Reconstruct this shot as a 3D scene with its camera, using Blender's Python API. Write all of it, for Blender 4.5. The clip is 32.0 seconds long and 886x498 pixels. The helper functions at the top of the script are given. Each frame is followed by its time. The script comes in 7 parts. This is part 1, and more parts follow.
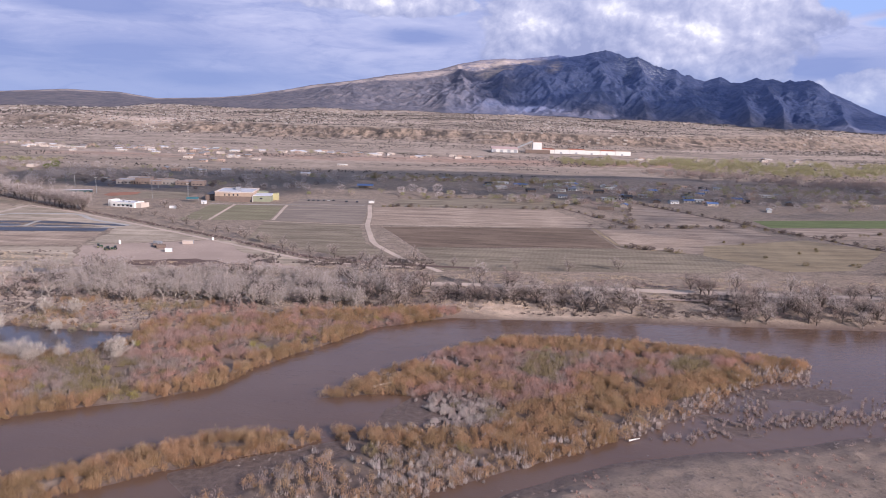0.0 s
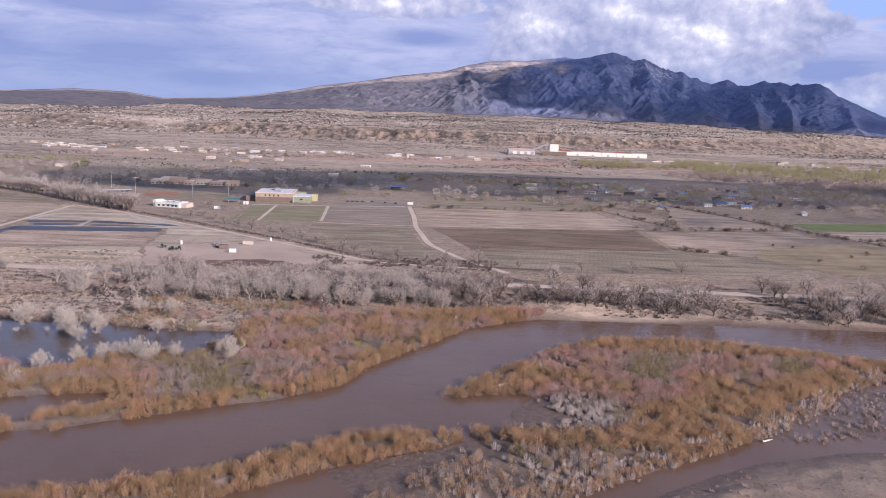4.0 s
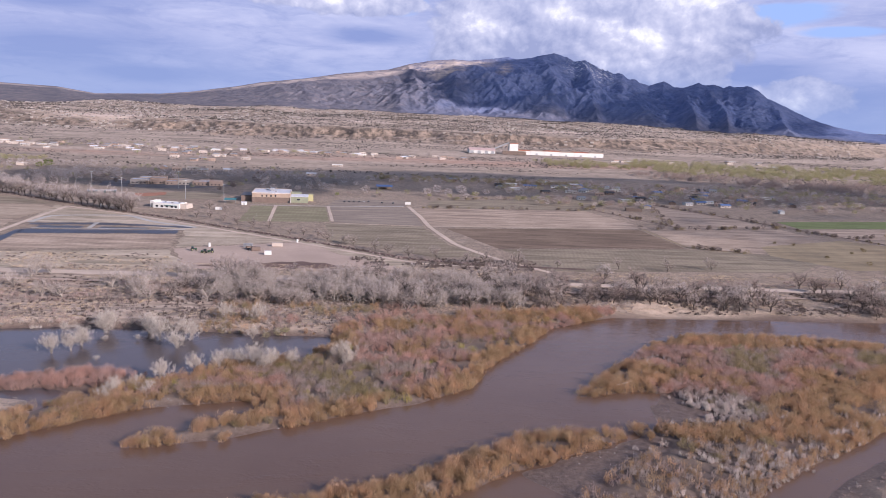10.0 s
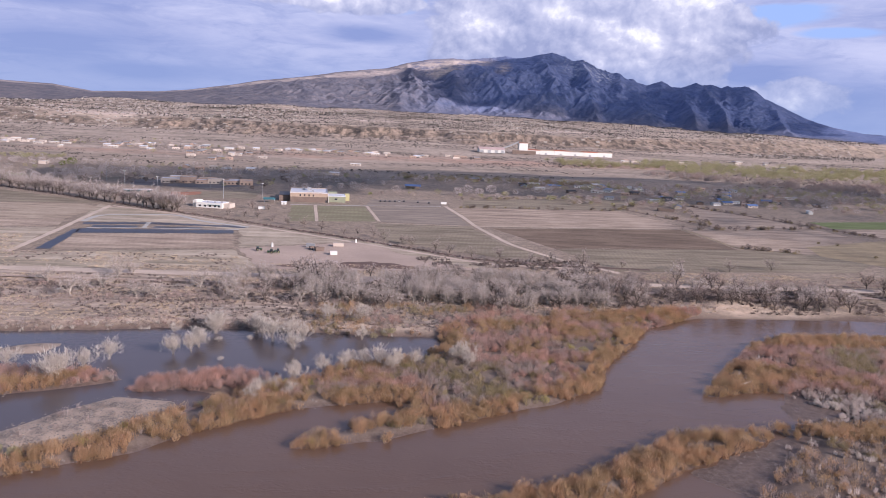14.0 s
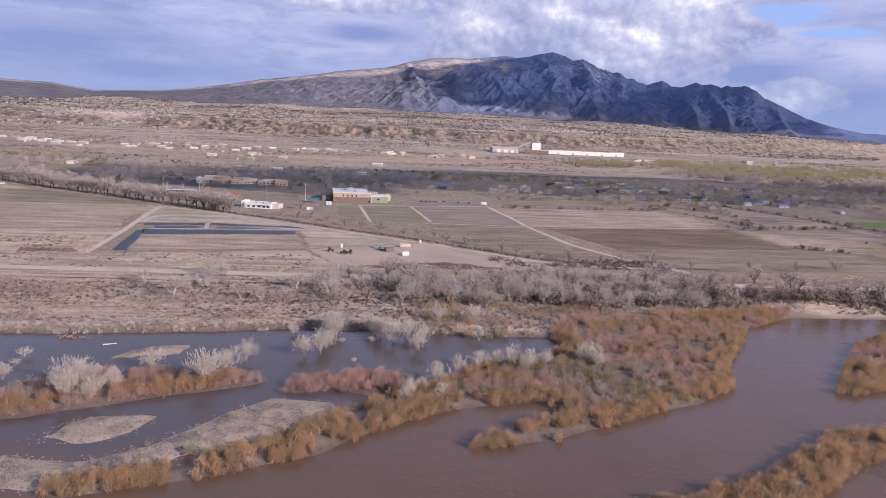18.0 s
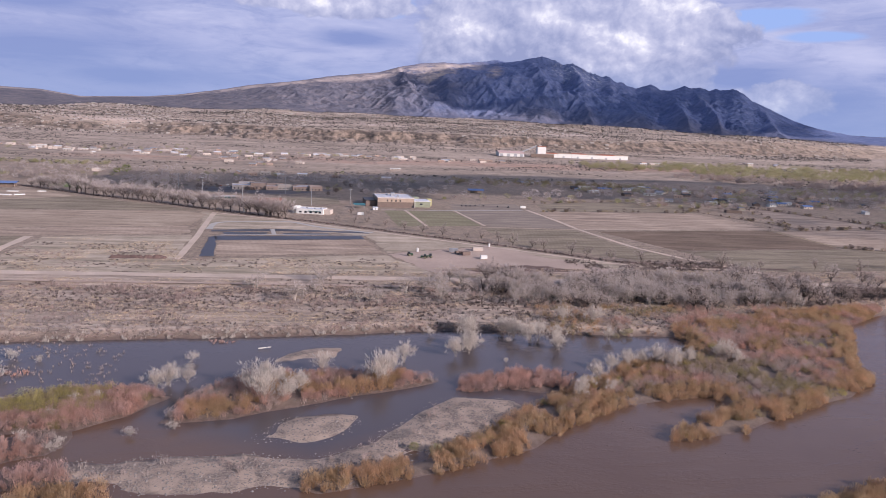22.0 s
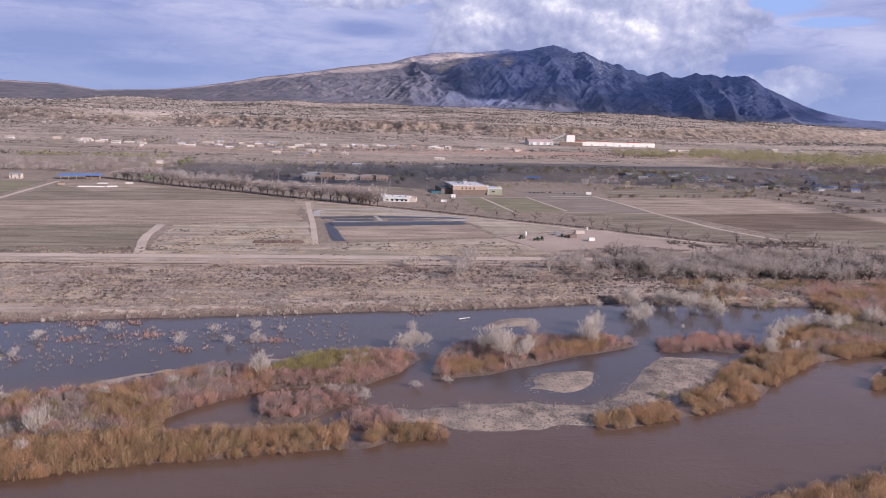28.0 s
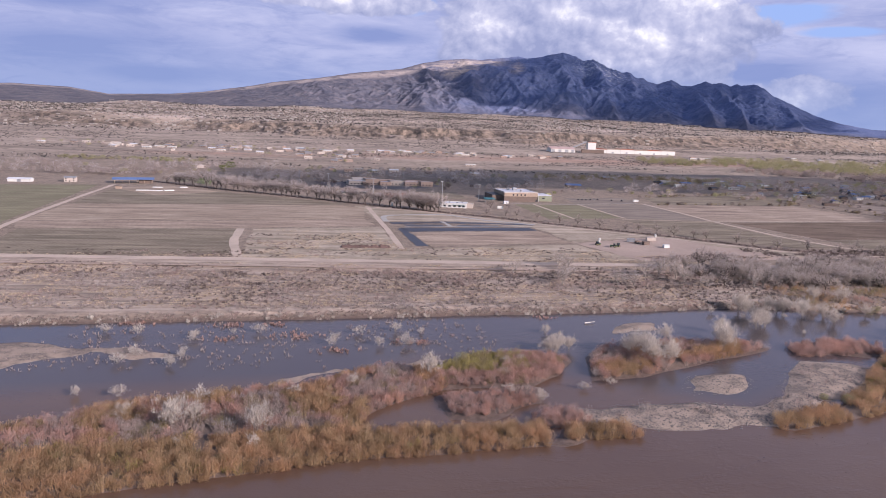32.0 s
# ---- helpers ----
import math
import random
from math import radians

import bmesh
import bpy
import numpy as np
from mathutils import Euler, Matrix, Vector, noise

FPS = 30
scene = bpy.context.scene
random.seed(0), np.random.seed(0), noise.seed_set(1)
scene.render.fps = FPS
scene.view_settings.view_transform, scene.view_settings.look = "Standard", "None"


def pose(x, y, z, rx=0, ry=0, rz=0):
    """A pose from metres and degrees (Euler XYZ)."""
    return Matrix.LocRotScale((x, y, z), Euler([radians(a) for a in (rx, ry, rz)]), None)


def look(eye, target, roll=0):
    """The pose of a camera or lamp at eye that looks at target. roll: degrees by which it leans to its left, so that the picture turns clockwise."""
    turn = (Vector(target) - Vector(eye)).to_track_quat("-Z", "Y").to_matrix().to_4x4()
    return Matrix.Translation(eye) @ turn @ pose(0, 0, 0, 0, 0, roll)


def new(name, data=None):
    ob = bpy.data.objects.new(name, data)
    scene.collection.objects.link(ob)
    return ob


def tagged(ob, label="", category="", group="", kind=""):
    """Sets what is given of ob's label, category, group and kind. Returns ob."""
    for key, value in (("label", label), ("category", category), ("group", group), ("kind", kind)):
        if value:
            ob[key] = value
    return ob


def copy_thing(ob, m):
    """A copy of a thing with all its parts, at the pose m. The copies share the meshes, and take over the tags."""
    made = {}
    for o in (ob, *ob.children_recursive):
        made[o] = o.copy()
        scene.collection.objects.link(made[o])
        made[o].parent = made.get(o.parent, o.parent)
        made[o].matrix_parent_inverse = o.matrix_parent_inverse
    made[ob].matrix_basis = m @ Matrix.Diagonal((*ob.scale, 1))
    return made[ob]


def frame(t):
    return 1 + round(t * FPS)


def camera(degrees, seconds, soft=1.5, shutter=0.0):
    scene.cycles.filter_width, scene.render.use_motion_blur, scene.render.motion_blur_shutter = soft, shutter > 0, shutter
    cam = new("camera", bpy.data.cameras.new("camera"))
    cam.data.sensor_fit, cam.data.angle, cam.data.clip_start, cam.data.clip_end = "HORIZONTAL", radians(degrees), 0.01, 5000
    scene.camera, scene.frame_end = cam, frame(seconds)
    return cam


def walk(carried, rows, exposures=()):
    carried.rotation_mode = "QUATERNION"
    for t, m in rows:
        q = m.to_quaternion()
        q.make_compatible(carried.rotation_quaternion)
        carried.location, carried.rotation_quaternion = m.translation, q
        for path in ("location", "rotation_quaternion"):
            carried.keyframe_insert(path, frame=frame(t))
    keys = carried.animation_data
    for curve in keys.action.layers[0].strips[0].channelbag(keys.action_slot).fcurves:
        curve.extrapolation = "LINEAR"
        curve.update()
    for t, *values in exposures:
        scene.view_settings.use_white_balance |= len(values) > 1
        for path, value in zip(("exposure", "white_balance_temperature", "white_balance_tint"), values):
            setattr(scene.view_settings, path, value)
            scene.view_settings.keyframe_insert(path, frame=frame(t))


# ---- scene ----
from mathutils import geometry

cam = camera(62.38, 32.0, soft=0.7)
EXPOSURES = [(0.0, 0.36, 6330, 21), (12.0, 0.40, 6300, 21), (18.0, 0.31, 6350, 21), (25.0, 0.23, 6350, 22), (32.0, 0.30, 6360, 22)]
walk(cam, [
    (0.0, pose(-1.52, -0.00, 96.63, 79.753, -1.827, 0.165)),
    (0.5, pose(-6.69, -0.41, 96.55, 79.767, -1.873, 0.167)),
    (1.0, pose(-11.85, -0.82, 96.47, 79.773, -1.937, 0.177)),
    (1.5, pose(-17.05, -1.30, 96.40, 79.779, -1.985, 0.175)),
    (2.0, pose(-22.41, -1.85, 96.32, 79.800, -2.011, 0.193)),
    (2.5, pose(-27.91, -2.41, 96.24, 79.820, -2.028, 0.164)),
    (3.0, pose(-33.42, -2.85, 96.16, 79.834, -2.037, 0.173)),
    (3.5, pose(-38.99, -3.08, 96.08, 79.838, -2.087, 0.160)),
    (5.5, pose(-61.74, -2.19, 95.73, 79.893, -2.191, -0.127)),
    (6.0, pose(-67.58, -2.18, 95.65, 79.960, -2.293, -1.935)),
    (6.5, pose(-73.87, -2.41, 95.57, 79.980, -2.348, -3.396)),
    (7.0, pose(-79.74, -2.67, 95.50, 79.987, -2.386, -3.880)),
    (7.5, pose(-85.52, -2.95, 95.42, 79.984, -2.409, -4.210)),
    (8.0, pose(-91.44, -2.80, 95.35, 79.978, -2.445, -4.456)),
    (8.5, pose(-97.45, -2.46, 95.27, 79.958, -2.451, -4.641)),
    (9.0, pose(-103.34, -2.30, 95.19, 79.948, -2.461, -4.810)),
    (9.5, pose(-109.36, -2.08, 95.11, 79.931, -2.507, -4.960)),
    (10.0, pose(-115.45, -1.94, 95.02, 79.926, -2.552, -5.087)),
    (10.5, pose(-121.62, -1.66, 94.93, 79.906, -2.541, -5.228)),
    (11.0, pose(-127.75, -1.40, 94.84, 79.897, -2.594, -5.335)),
    (11.5, pose(-133.93, -1.12, 94.73, 79.887, -2.631, -5.430)),
    (12.0, pose(-140.19, -0.87, 94.62, 79.885, -2.671, -5.526)),
    (12.5, pose(-146.58, -0.51, 94.51, 79.875, -2.711, -5.616)),
    (13.0, pose(-153.03, -0.04, 94.38, 79.864, -2.729, -5.704)),
    (13.5, pose(-159.39, 0.48, 94.25, 79.863, -2.730, -5.781)),
    (14.0, pose(-165.86, 0.91, 94.12, 79.862, -2.753, -5.871)),
    (14.5, pose(-172.42, 1.44, 93.98, 79.851, -2.769, -5.963)),
    (16.5, pose(-198.99, 3.63, 93.53, 79.808, -2.803, -6.296)),
    (17.0, pose(-205.67, 3.99, 93.39, 79.807, -2.806, -6.373)),
    (17.5, pose(-212.37, 4.11, 93.25, 79.813, -2.797, -6.444)),
    (18.0, pose(-218.89, 3.97, 93.10, 79.818, -2.791, -6.497)),
    (18.5, pose(-225.88, 3.79, 92.94, 79.863, -2.733, -6.632)),
    (19.0, pose(-233.62, 3.87, 92.76, 79.901, -2.563, -6.851)),
    (19.5, pose(-241.82, 3.94, 92.56, 79.931, -2.476, -7.025)),
    (20.0, pose(-250.34, 3.95, 92.35, 79.962, -2.439, -7.179)),
    (20.5, pose(-258.90, 4.02, 92.14, 79.975, -2.442, -7.304)),
    (21.0, pose(-267.54, 3.99, 91.91, 80.008, -2.447, -7.405)),
    (21.5, pose(-276.17, 3.76, 91.69, 80.060, -2.429, -7.627)),
    (22.0, pose(-284.75, 3.15, 91.46, 80.204, -2.459, -8.016)),
    (22.5, pose(-293.30, 2.41, 91.25, 80.330, -2.414, -8.232)),
    (23.0, pose(-301.64, 1.19, 91.04, 80.372, -2.315, -8.306)),
    (23.5, pose(-309.35, -1.06, 90.84, 80.363, -2.063, -8.299)),
    (24.0, pose(-316.35, -3.91, 90.67, 80.306, -1.770, -8.242)),
    (24.5, pose(-322.85, -6.95, 90.51, 80.182, -1.621, -8.187)),
    (25.0, pose(-328.94, -9.97, 90.37, 79.914, -1.632, -8.230)),
    (25.5, pose(-335.05, -12.47, 90.24, 79.696, -1.704, -8.236)),
    (27.5, pose(-360.91, -17.57, 89.80, 79.400, -1.792, -8.081)),
    (28.0, pose(-368.06, -18.07, 89.67, 79.402, -1.830, -8.082)),
    (28.5, pose(-375.51, -18.34, 89.54, 79.404, -1.901, -8.033)),
    (29.0, pose(-382.84, -18.62, 89.41, 79.434, -1.920, -7.976)),
    (29.5, pose(-390.16, -19.17, 89.28, 79.485, -1.945, -7.934)),
    (30.0, pose(-397.29, -18.77, 89.16, 79.476, -2.018, -7.874)),
    (30.5, pose(-404.51, -18.16, 89.03, 79.486, -2.070, -7.863)),
    (31.0, pose(-411.65, -18.17, 88.91, 79.532, -2.107, -7.880)),
    (31.5, pose(-418.85, -18.16, 88.79, 79.581, -2.132, -7.925)),
    (32.0, pose(-426.04, -17.81, 88.67, 79.875, -2.255, -8.068)),
], exposures=EXPOSURES)


# ---------------------------------------------------------------- light
SUN_DIR = Vector((0.68, -0.62, 0.38)).normalized()      # towards the sun
sun = new("sun", bpy.data.lights.new("sun", "SUN"))
sun.data.energy, sun.data.angle, sun.data.color = 5.0, radians(0.6), (1.0, 0.92, 0.86)
sun.matrix_world = look(SUN_DIR * 400, (0, 0, 0))
world = bpy.data.worlds.new("sky")
scene.world = world
world.use_nodes = True
wn, wl = world.node_tree.nodes, world.node_tree.links
sky = wn.new("ShaderNodeTexSky")
sky.sky_type, sky.sun_disc = "NISHITA", False
sky.sun_elevation = math.asin(SUN_DIR.z)
sky.sun_rotation = math.atan2(SUN_DIR.x, SUN_DIR.y)
sky.altitude, sky.air_density, sky.dust_density = 1500, 1.0, 1.2
wl.new(sky.outputs[0], wn["Background"].inputs[0])
wn["Background"].inputs[1].default_value = 0.12

# ---------------------------------------------------------------- materials
class Nodes:
    """A short hand for building a node tree."""

    def __init__(self, name):
        self.material = bpy.data.materials.new(name)
        self.material.use_nodes = True
        self.tree = self.material.node_tree
        self.shader = self.tree.nodes["Principled BSDF"]
        self.place = self.add("NewGeometry").outputs["Position"]

    def add(self, kind, **values):
        node = self.tree.nodes.new("ShaderNode" + kind)
        for key, value in values.items():
            setattr(node, key, value)
        return node

    def link(self, a, b):
        self.tree.links.new(a, b)

    def scaled(self, v, s):
        node = self.add("VectorMath", operation="MULTIPLY")
        self.link(v, node.inputs[0])
        node.inputs[1].default_value = s
        return node.outputs[0]

    def noise(self, scale, detail=4.0, rough=0.55, stretch=None, warp=0.0):
        node = self.add("TexNoise")
        self.link(self.scaled(self.place, stretch) if stretch else self.place, node.inputs["Vector"])
        for key, value in (("Scale", scale), ("Detail", detail), ("Roughness", rough), ("Distortion", warp)):
            node.inputs[key].default_value = value
        return node.outputs[0]

    def ramp(self, fac, *stops):
        node = self.add("ValToRGB")
        self.link(fac, node.inputs[0])
        el = node.color_ramp.elements
        while len(el) < len(stops):
            el.new(0.5)
        for e, (at, c) in zip(el, stops):
            e.position = at
            e.color = (c, c, c, 1) if isinstance(c, (int, float)) else (*c, 1)
        return node.outputs[0]

    def mix(self, fac, a, b, blend="MIX"):
        node = self.add("Mix", data_type="RGBA", blend_type=blend)
        for slot, v in ((0, fac), (6, a), (7, b)):
            if isinstance(v, (int, float)):
                node.inputs[slot].default_value = v
            elif isinstance(v, tuple):
                node.inputs[slot].default_value = (*v, 1)
            else:
                self.link(v, node.inputs[slot])
        return node.outputs[2]

    def math(self, op, a, b=0.0):
        node = self.add("Math", operation=op)
        for slot, v in ((0, a), (1, b)):
            if isinstance(v, (int, float)):
                node.inputs[slot].default_value = v
            else:
                self.link(v, node.inputs[slot])
        return node.outputs[0]

    def cover(self, name):
        node = self.add("Attribute", attribute_name=name)
        return node.outputs["Fac"]

    def done(self, color, rough=0.9, bump=None, depth=0.1, strength=0.6, metal=0.0, spec=0.3):
        s = self.shader.inputs
        if isinstance(color, tuple):
            s["Base Color"].default_value = (*color, 1)
        else:
            self.link(color, s["Base Color"])
        if isinstance(rough, (int, float)):
            s["Roughness"].default_value = rough
        else:
            self.link(rough, s["Roughness"])
        s["Metallic"].default_value, s["Specular IOR Level"].default_value = metal, spec
        if bump is not None:
            b = self.add("Bump")
            b.inputs["Strength"].default_value, b.inputs["Distance"].default_value = strength, depth
            self.link(bump, b.inputs["Height"])
            self.link(b.outputs[0], s["Normal"])
        return self.material


def shade(c, k):
    return tuple(min(1.0, v * k) for v in c)


def speckled(name, c, vary=0.25, big=0.08, small=1.5, rough=0.9, depth=0.05, metal=0.0, tint=None):
    """A plain real surface: one colour with large stains and fine grain."""
    n = Nodes(name)
    base = n.mix(n.ramp(n.noise(big, 5), (0.35, 0.0), (0.65, 1.0)), shade(c, 1 - vary), tint or shade(c, 1 + vary))
    grain = n.noise(small, 6, 0.65)
    col = n.mix(n.ramp(grain, (0.3, 0.75), (0.7, 0.0)), base, shade(c, 1 - 1.4 * vary))
    return n.done(col, rough, grain, depth, 0.5, metal)


def foliage(name, dark, light, third=None, rough=0.8):
    """Colours of stems or leaves: every stem has its own shade, and whole patches drift."""
    n = Nodes(name)
    r = n.add("NewGeometry").outputs["Random Per Island"]
    r = n.math("ADD", n.math("ADD", n.math("MULTIPLY", r, 0.4), 0.3), n.math("MULTIPLY", n.cover("tone"), 0.6))
    col = n.mix(r, dark, light)
    if third:
        col = n.mix(n.ramp(n.noise(0.09, 4, 0.7), (0.44, 0.0), (0.58, 1.0)), col, n.mix(r, shade(third, 0.7), shade(third, 1.35)))
    col = n.mix(n.ramp(n.noise(0.5, 3), (0.35, 0.28), (0.6, 0.0)), col, shade(dark, 0.7))
    m = n.done(col, rough, spec=0.15)
    back = n.add("BsdfTranslucent")
    n.link(col, back.inputs[0])
    both = n.add("MixShader")
    both.inputs[0].default_value = 0.5
    n.link(n.shader.outputs[0], both.inputs[1])
    n.link(back.outputs[0], both.inputs[2])
    n.link(both.outputs[0], n.tree.nodes["Material Output"].inputs["Surface"])
    return m


def ground_material():
    n = Nodes("dry_ground")
    big, mid, fine = n.noise(0.012, 5), n.noise(0.09, 6, 0.65), n.noise(0.9, 6, 0.7)
    soil = n.mix(n.ramp(big, (0.35, 0.0), (0.65, 1.0)), (0.33, 0.245, 0.19), (0.41, 0.315, 0.25))
    soil = n.mix(n.ramp(mid, (0.42, 0.0), (0.62, 0.8)), soil, (0.27, 0.21, 0.155))
    soil = n.mix(n.ramp(n.noise(0.25, 6, 0.75), (0.48, 0.0), (0.62, 0.8)), soil, (0.17, 0.13, 0.10))
    soil = n.mix(n.ramp(fine, (0.48, 0.0), (0.66, 0.85)), soil, (0.10, 0.085, 0.06))
    mesa = n.mix(n.ramp(n.noise(0.006, 4), (0.4, 0.0), (0.6, 1.0)), (0.335, 0.262, 0.212), (0.45, 0.355, 0.285))
    mesa = n.mix(n.ramp(n.noise(0.02, 6, 0.7, (0.25, 1.6, 1.0), 0.4), (0.46, 0.0), (0.62, 0.85)), mesa, (0.22, 0.175, 0.135))
    mesa = n.mix(n.ramp(n.noise(0.011, 6, 0.7, (0.22, 2.0, 1.0), 0.4), (0.5, 0.0), (0.62, 0.8)), mesa, (0.50, 0.395, 0.315))
    mesa = n.mix(n.math("MULTIPLY", n.cover("red"), n.ramp(n.noise(0.016, 5, 0.65, (0.4, 1.4, 1.0)), (0.36, 0.15), (0.56, 0.9))), mesa, (0.44, 0.275, 0.205))
    mesa = n.mix(n.ramp(n.noise(0.07, 6, 0.75), (0.5, 0.0), (0.62, 0.75)), mesa, (0.14, 0.115, 0.09))
    bare = n.mix(n.ramp(n.noise(0.02, 5, 0.65, (1.0, 0.6, 1.0)), (0.4, 0.0), (0.62, 1.0)), (0.58, 0.465, 0.39), (0.47, 0.37, 0.30))
    mesa = n.mix(n.math("MULTIPLY", n.cover("bare"), n.ramp(n.noise(0.012, 5, 0.6), (0.3, 0.2), (0.5, 1.0))), mesa, bare)
    eroded = n.mix(n.ramp(n.noise(0.05, 6, 0.75, (1.0, 0.5, 1.0)), (0.42, 0.0), (0.6, 1.0)), (0.075, 0.06, 0.052), (0.30, 0.225, 0.175))
    mesa = n.mix(n.cover("eroded"), mesa, eroded)
    sand = n.mix(n.ramp(n.noise(0.12, 6, 0.7), (0.4, 0.0), (0.64, 1.0)), (0.46, 0.36, 0.288), (0.36, 0.275, 0.22))
    sand = n.mix(n.ramp(n.noise(0.6, 5, 0.7), (0.5, 0.0), (0.68, 0.7)), sand, (0.20, 0.15, 0.125))
    sand = n.mix(n.ramp(n.noise(0.12, 6, 0.7, (0.18, 1.5, 1.0), 0.5), (0.46, 0.0), (0.62, 0.9)), sand, (0.19, 0.15, 0.12))
    sand = n.mix(n.ramp(n.noise(0.1, 5, 0.65, (0.2, 1.6, 1.0), 0.3), (0.5, 0.0), (0.66, 0.8)), sand, (0.52, 0.42, 0.34))
    soil = n.mix(n.cover("sand"), soil, sand)
    col = n.mix(n.cover("mesa"), soil, mesa)
    gravel = n.mix(n.ramp(n.noise(1.6, 5, 0.75), (0.4, 0.0), (0.6, 1.0)), (0.33, 0.262, 0.215), (0.13, 0.102, 0.09))
    gravel = n.mix(n.ramp(n.noise(0.14, 4), (0.42, 0.0), (0.56, 0.9)), gravel, (0.40, 0.305, 0.24))
    col = n.mix(n.cover("gravel"), col, gravel)
    mud = n.mix(n.ramp(n.noise(0.5, 5, 0.7), (0.4, 0.0), (0.65, 1.0)), (0.105, 0.074, 0.060), (0.18, 0.13, 0.107))
    wet = n.cover("mud")
    col = n.mix(wet, col, mud)
    rough = n.math("SUBTRACT", 0.95, n.math("MULTIPLY", wet, 0.4))
    return n.done(col, rough, n.math("ADD", fine, n.math("MULTIPLY", mid, 2.0)), 0.35, 0.8)


def water_material():
    n = Nodes("muddy_water")
    col = n.mix(n.ramp(n.noise(0.015, 4), (0.35, 0.0), (0.65, 1.0)), (0.112, 0.066, 0.045), (0.132, 0.081, 0.056))
    ripple = n.noise(0.55, 3, 0.5, (1.0, 1.6, 1.0), 0.6)
    swirl = n.noise(0.06, 4, 0.6, (0.6, 1.4, 1.0), 1.5)
    calm = n.cover("calm")
    chop = n.math("MULTIPLY", ripple, n.ramp(swirl, (0.4, 0.25), (0.62, 1.0)))
    chop = n.math("MULTIPLY", chop, n.math("SUBTRACT", 1.0, n.math("MULTIPLY", calm, 0.75)))
    # Calm water gets a bluer grey, its sky reflection partly put into the colour.
    col = n.mix(calm, col, (0.078, 0.064, 0.066))
    m = n.done(col, 0.14, chop, 0.22, 0.5, spec=0.46)
    n.shader.inputs["IOR"].default_value = 1.33
    return m


def field_material(name, a, b, weeds, furrow=(1.0, 0.0, 0.0), spacing=0.18, mark=0.35):
    """Tilled or fallow land: patches, weeds and faint rows."""
    n = Nodes(name)
    base = n.mix(n.ramp(n.noise(0.02, 5, 0.6, (1.0, 0.5, 1.0), 0.5), (0.38, 0.0), (0.62, 1.0)), a, b)
    base = n.mix(n.ramp(n.noise(0.35, 6, 0.7), (0.5, 0.0), (0.7, 0.8)), base, weeds)
    base = n.mix(n.ramp(n.noise(0.07, 6, 0.7, (0.22, 1.5, 1.0), 0.6), (0.44, 0.0), (0.62, 0.85)), base, shade(weeds, 0.95))
    base = n.mix(n.ramp(n.noise(0.05, 6, 0.7, (0.3, 1.8, 1.0), 0.4), (0.46, 0.0), (0.66, 0.8)), base, shade(b, 1.28))
    wave = n.add("TexWave", wave_type="BANDS", bands_direction="X")
    turn = n.add("VectorRotate", rotation_type="Z_AXIS")
    n.link(n.place, turn.inputs["Vector"])
    turn.inputs["Angle"].default_value = math.atan2(furrow[1], furrow[0])
    n.link(turn.outputs[0], wave.inputs["Vector"])
    for key, v in (("Scale", spacing), ("Distortion", 5.0), ("Detail", 5.0), ("Detail Scale", 0.9)):
        wave.inputs[key].default_value = v
    base = n.mix(n.math("MULTIPLY", n.ramp(wave.outputs["Fac"], (0.45, 0.0), (0.8, 1.0)), mark), base, shade(weeds, 0.8))
    return n.done(base, 0.95, n.noise(0.8, 5, 0.7), 0.15, 0.5)


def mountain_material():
    n = Nodes("hazy_mountain_rock")
    # Blue of haze and of the shaded right side, put into the base colour.
    hazed_rock = n.mix(n.ramp(n.noise(0.01, 6, 0.65), (0.35, 0.0), (0.65, 1.0)), (0.125, 0.162, 0.30), (0.165, 0.195, 0.315))
    # Left hill, left face and foot get a warmer sunlit tone in their colour.
    hazed_rock = n.mix(n.cover("lit_hill"), hazed_rock, n.mix(n.ramp(n.noise(0.012, 6, 0.65), (0.38, 0.0), (0.62, 1.0)), (0.115, 0.108, 0.125), (0.175, 0.152, 0.155)))
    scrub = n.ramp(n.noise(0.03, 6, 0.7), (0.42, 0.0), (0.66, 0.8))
    # Scrub colours carry the same painted haze blue.
    col = n.mix(scrub, hazed_rock, n.mix(n.cover("lit_hill"), (0.085, 0.118, 0.23), (0.085, 0.088, 0.112)))
    z = n.add("SeparateXYZ")
    n.link(n.place, z.inputs[0])
    band = n.math("MULTIPLY", n.cover("cliff"), n.ramp(n.noise(0.022, 5, 0.7, (0.5, 0.5, 3.0)), (0.36, 0.0), (0.52, 1.0)))
    col = n.mix(band, col, (0.42, 0.35, 0.32))
    snow = n.math("MULTIPLY", n.cover("snow"), n.ramp(n.noise(0.06, 5, 0.8), (0.52, 0.0), (0.60, 1.0)))
    col = n.mix(snow, col, (0.6, 0.6, 0.62))
    return n.done(col, 0.95, n.noise(0.022, 8, 0.66), 14.0, 0.6, spec=0.1)


GROUND, WATER, HAZY_ROCK = ground_material(), water_material(), mountain_material()
WILLOW = foliage("willow_stems_ochre", (0.285, 0.185, 0.105), (0.58, 0.41, 0.245), (0.49, 0.31, 0.19))
WILLOW_RED = foliage("willow_stems_russet", (0.30, 0.195, 0.165), (0.61, 0.435, 0.38), (0.53, 0.325, 0.26))
BRUSH = foliage("grey_brush", (0.29, 0.235, 0.205), (0.56, 0.47, 0.42), (0.45, 0.34, 0.30))
OLIVE = foliage("olive_brush", (0.25, 0.20, 0.11), (0.42, 0.345, 0.20), (0.34, 0.265, 0.16))
GOLD_OLIVE = foliage("yellow_olive_leaves", (0.30, 0.25, 0.09), (0.52, 0.44, 0.17), (0.40, 0.35, 0.13))
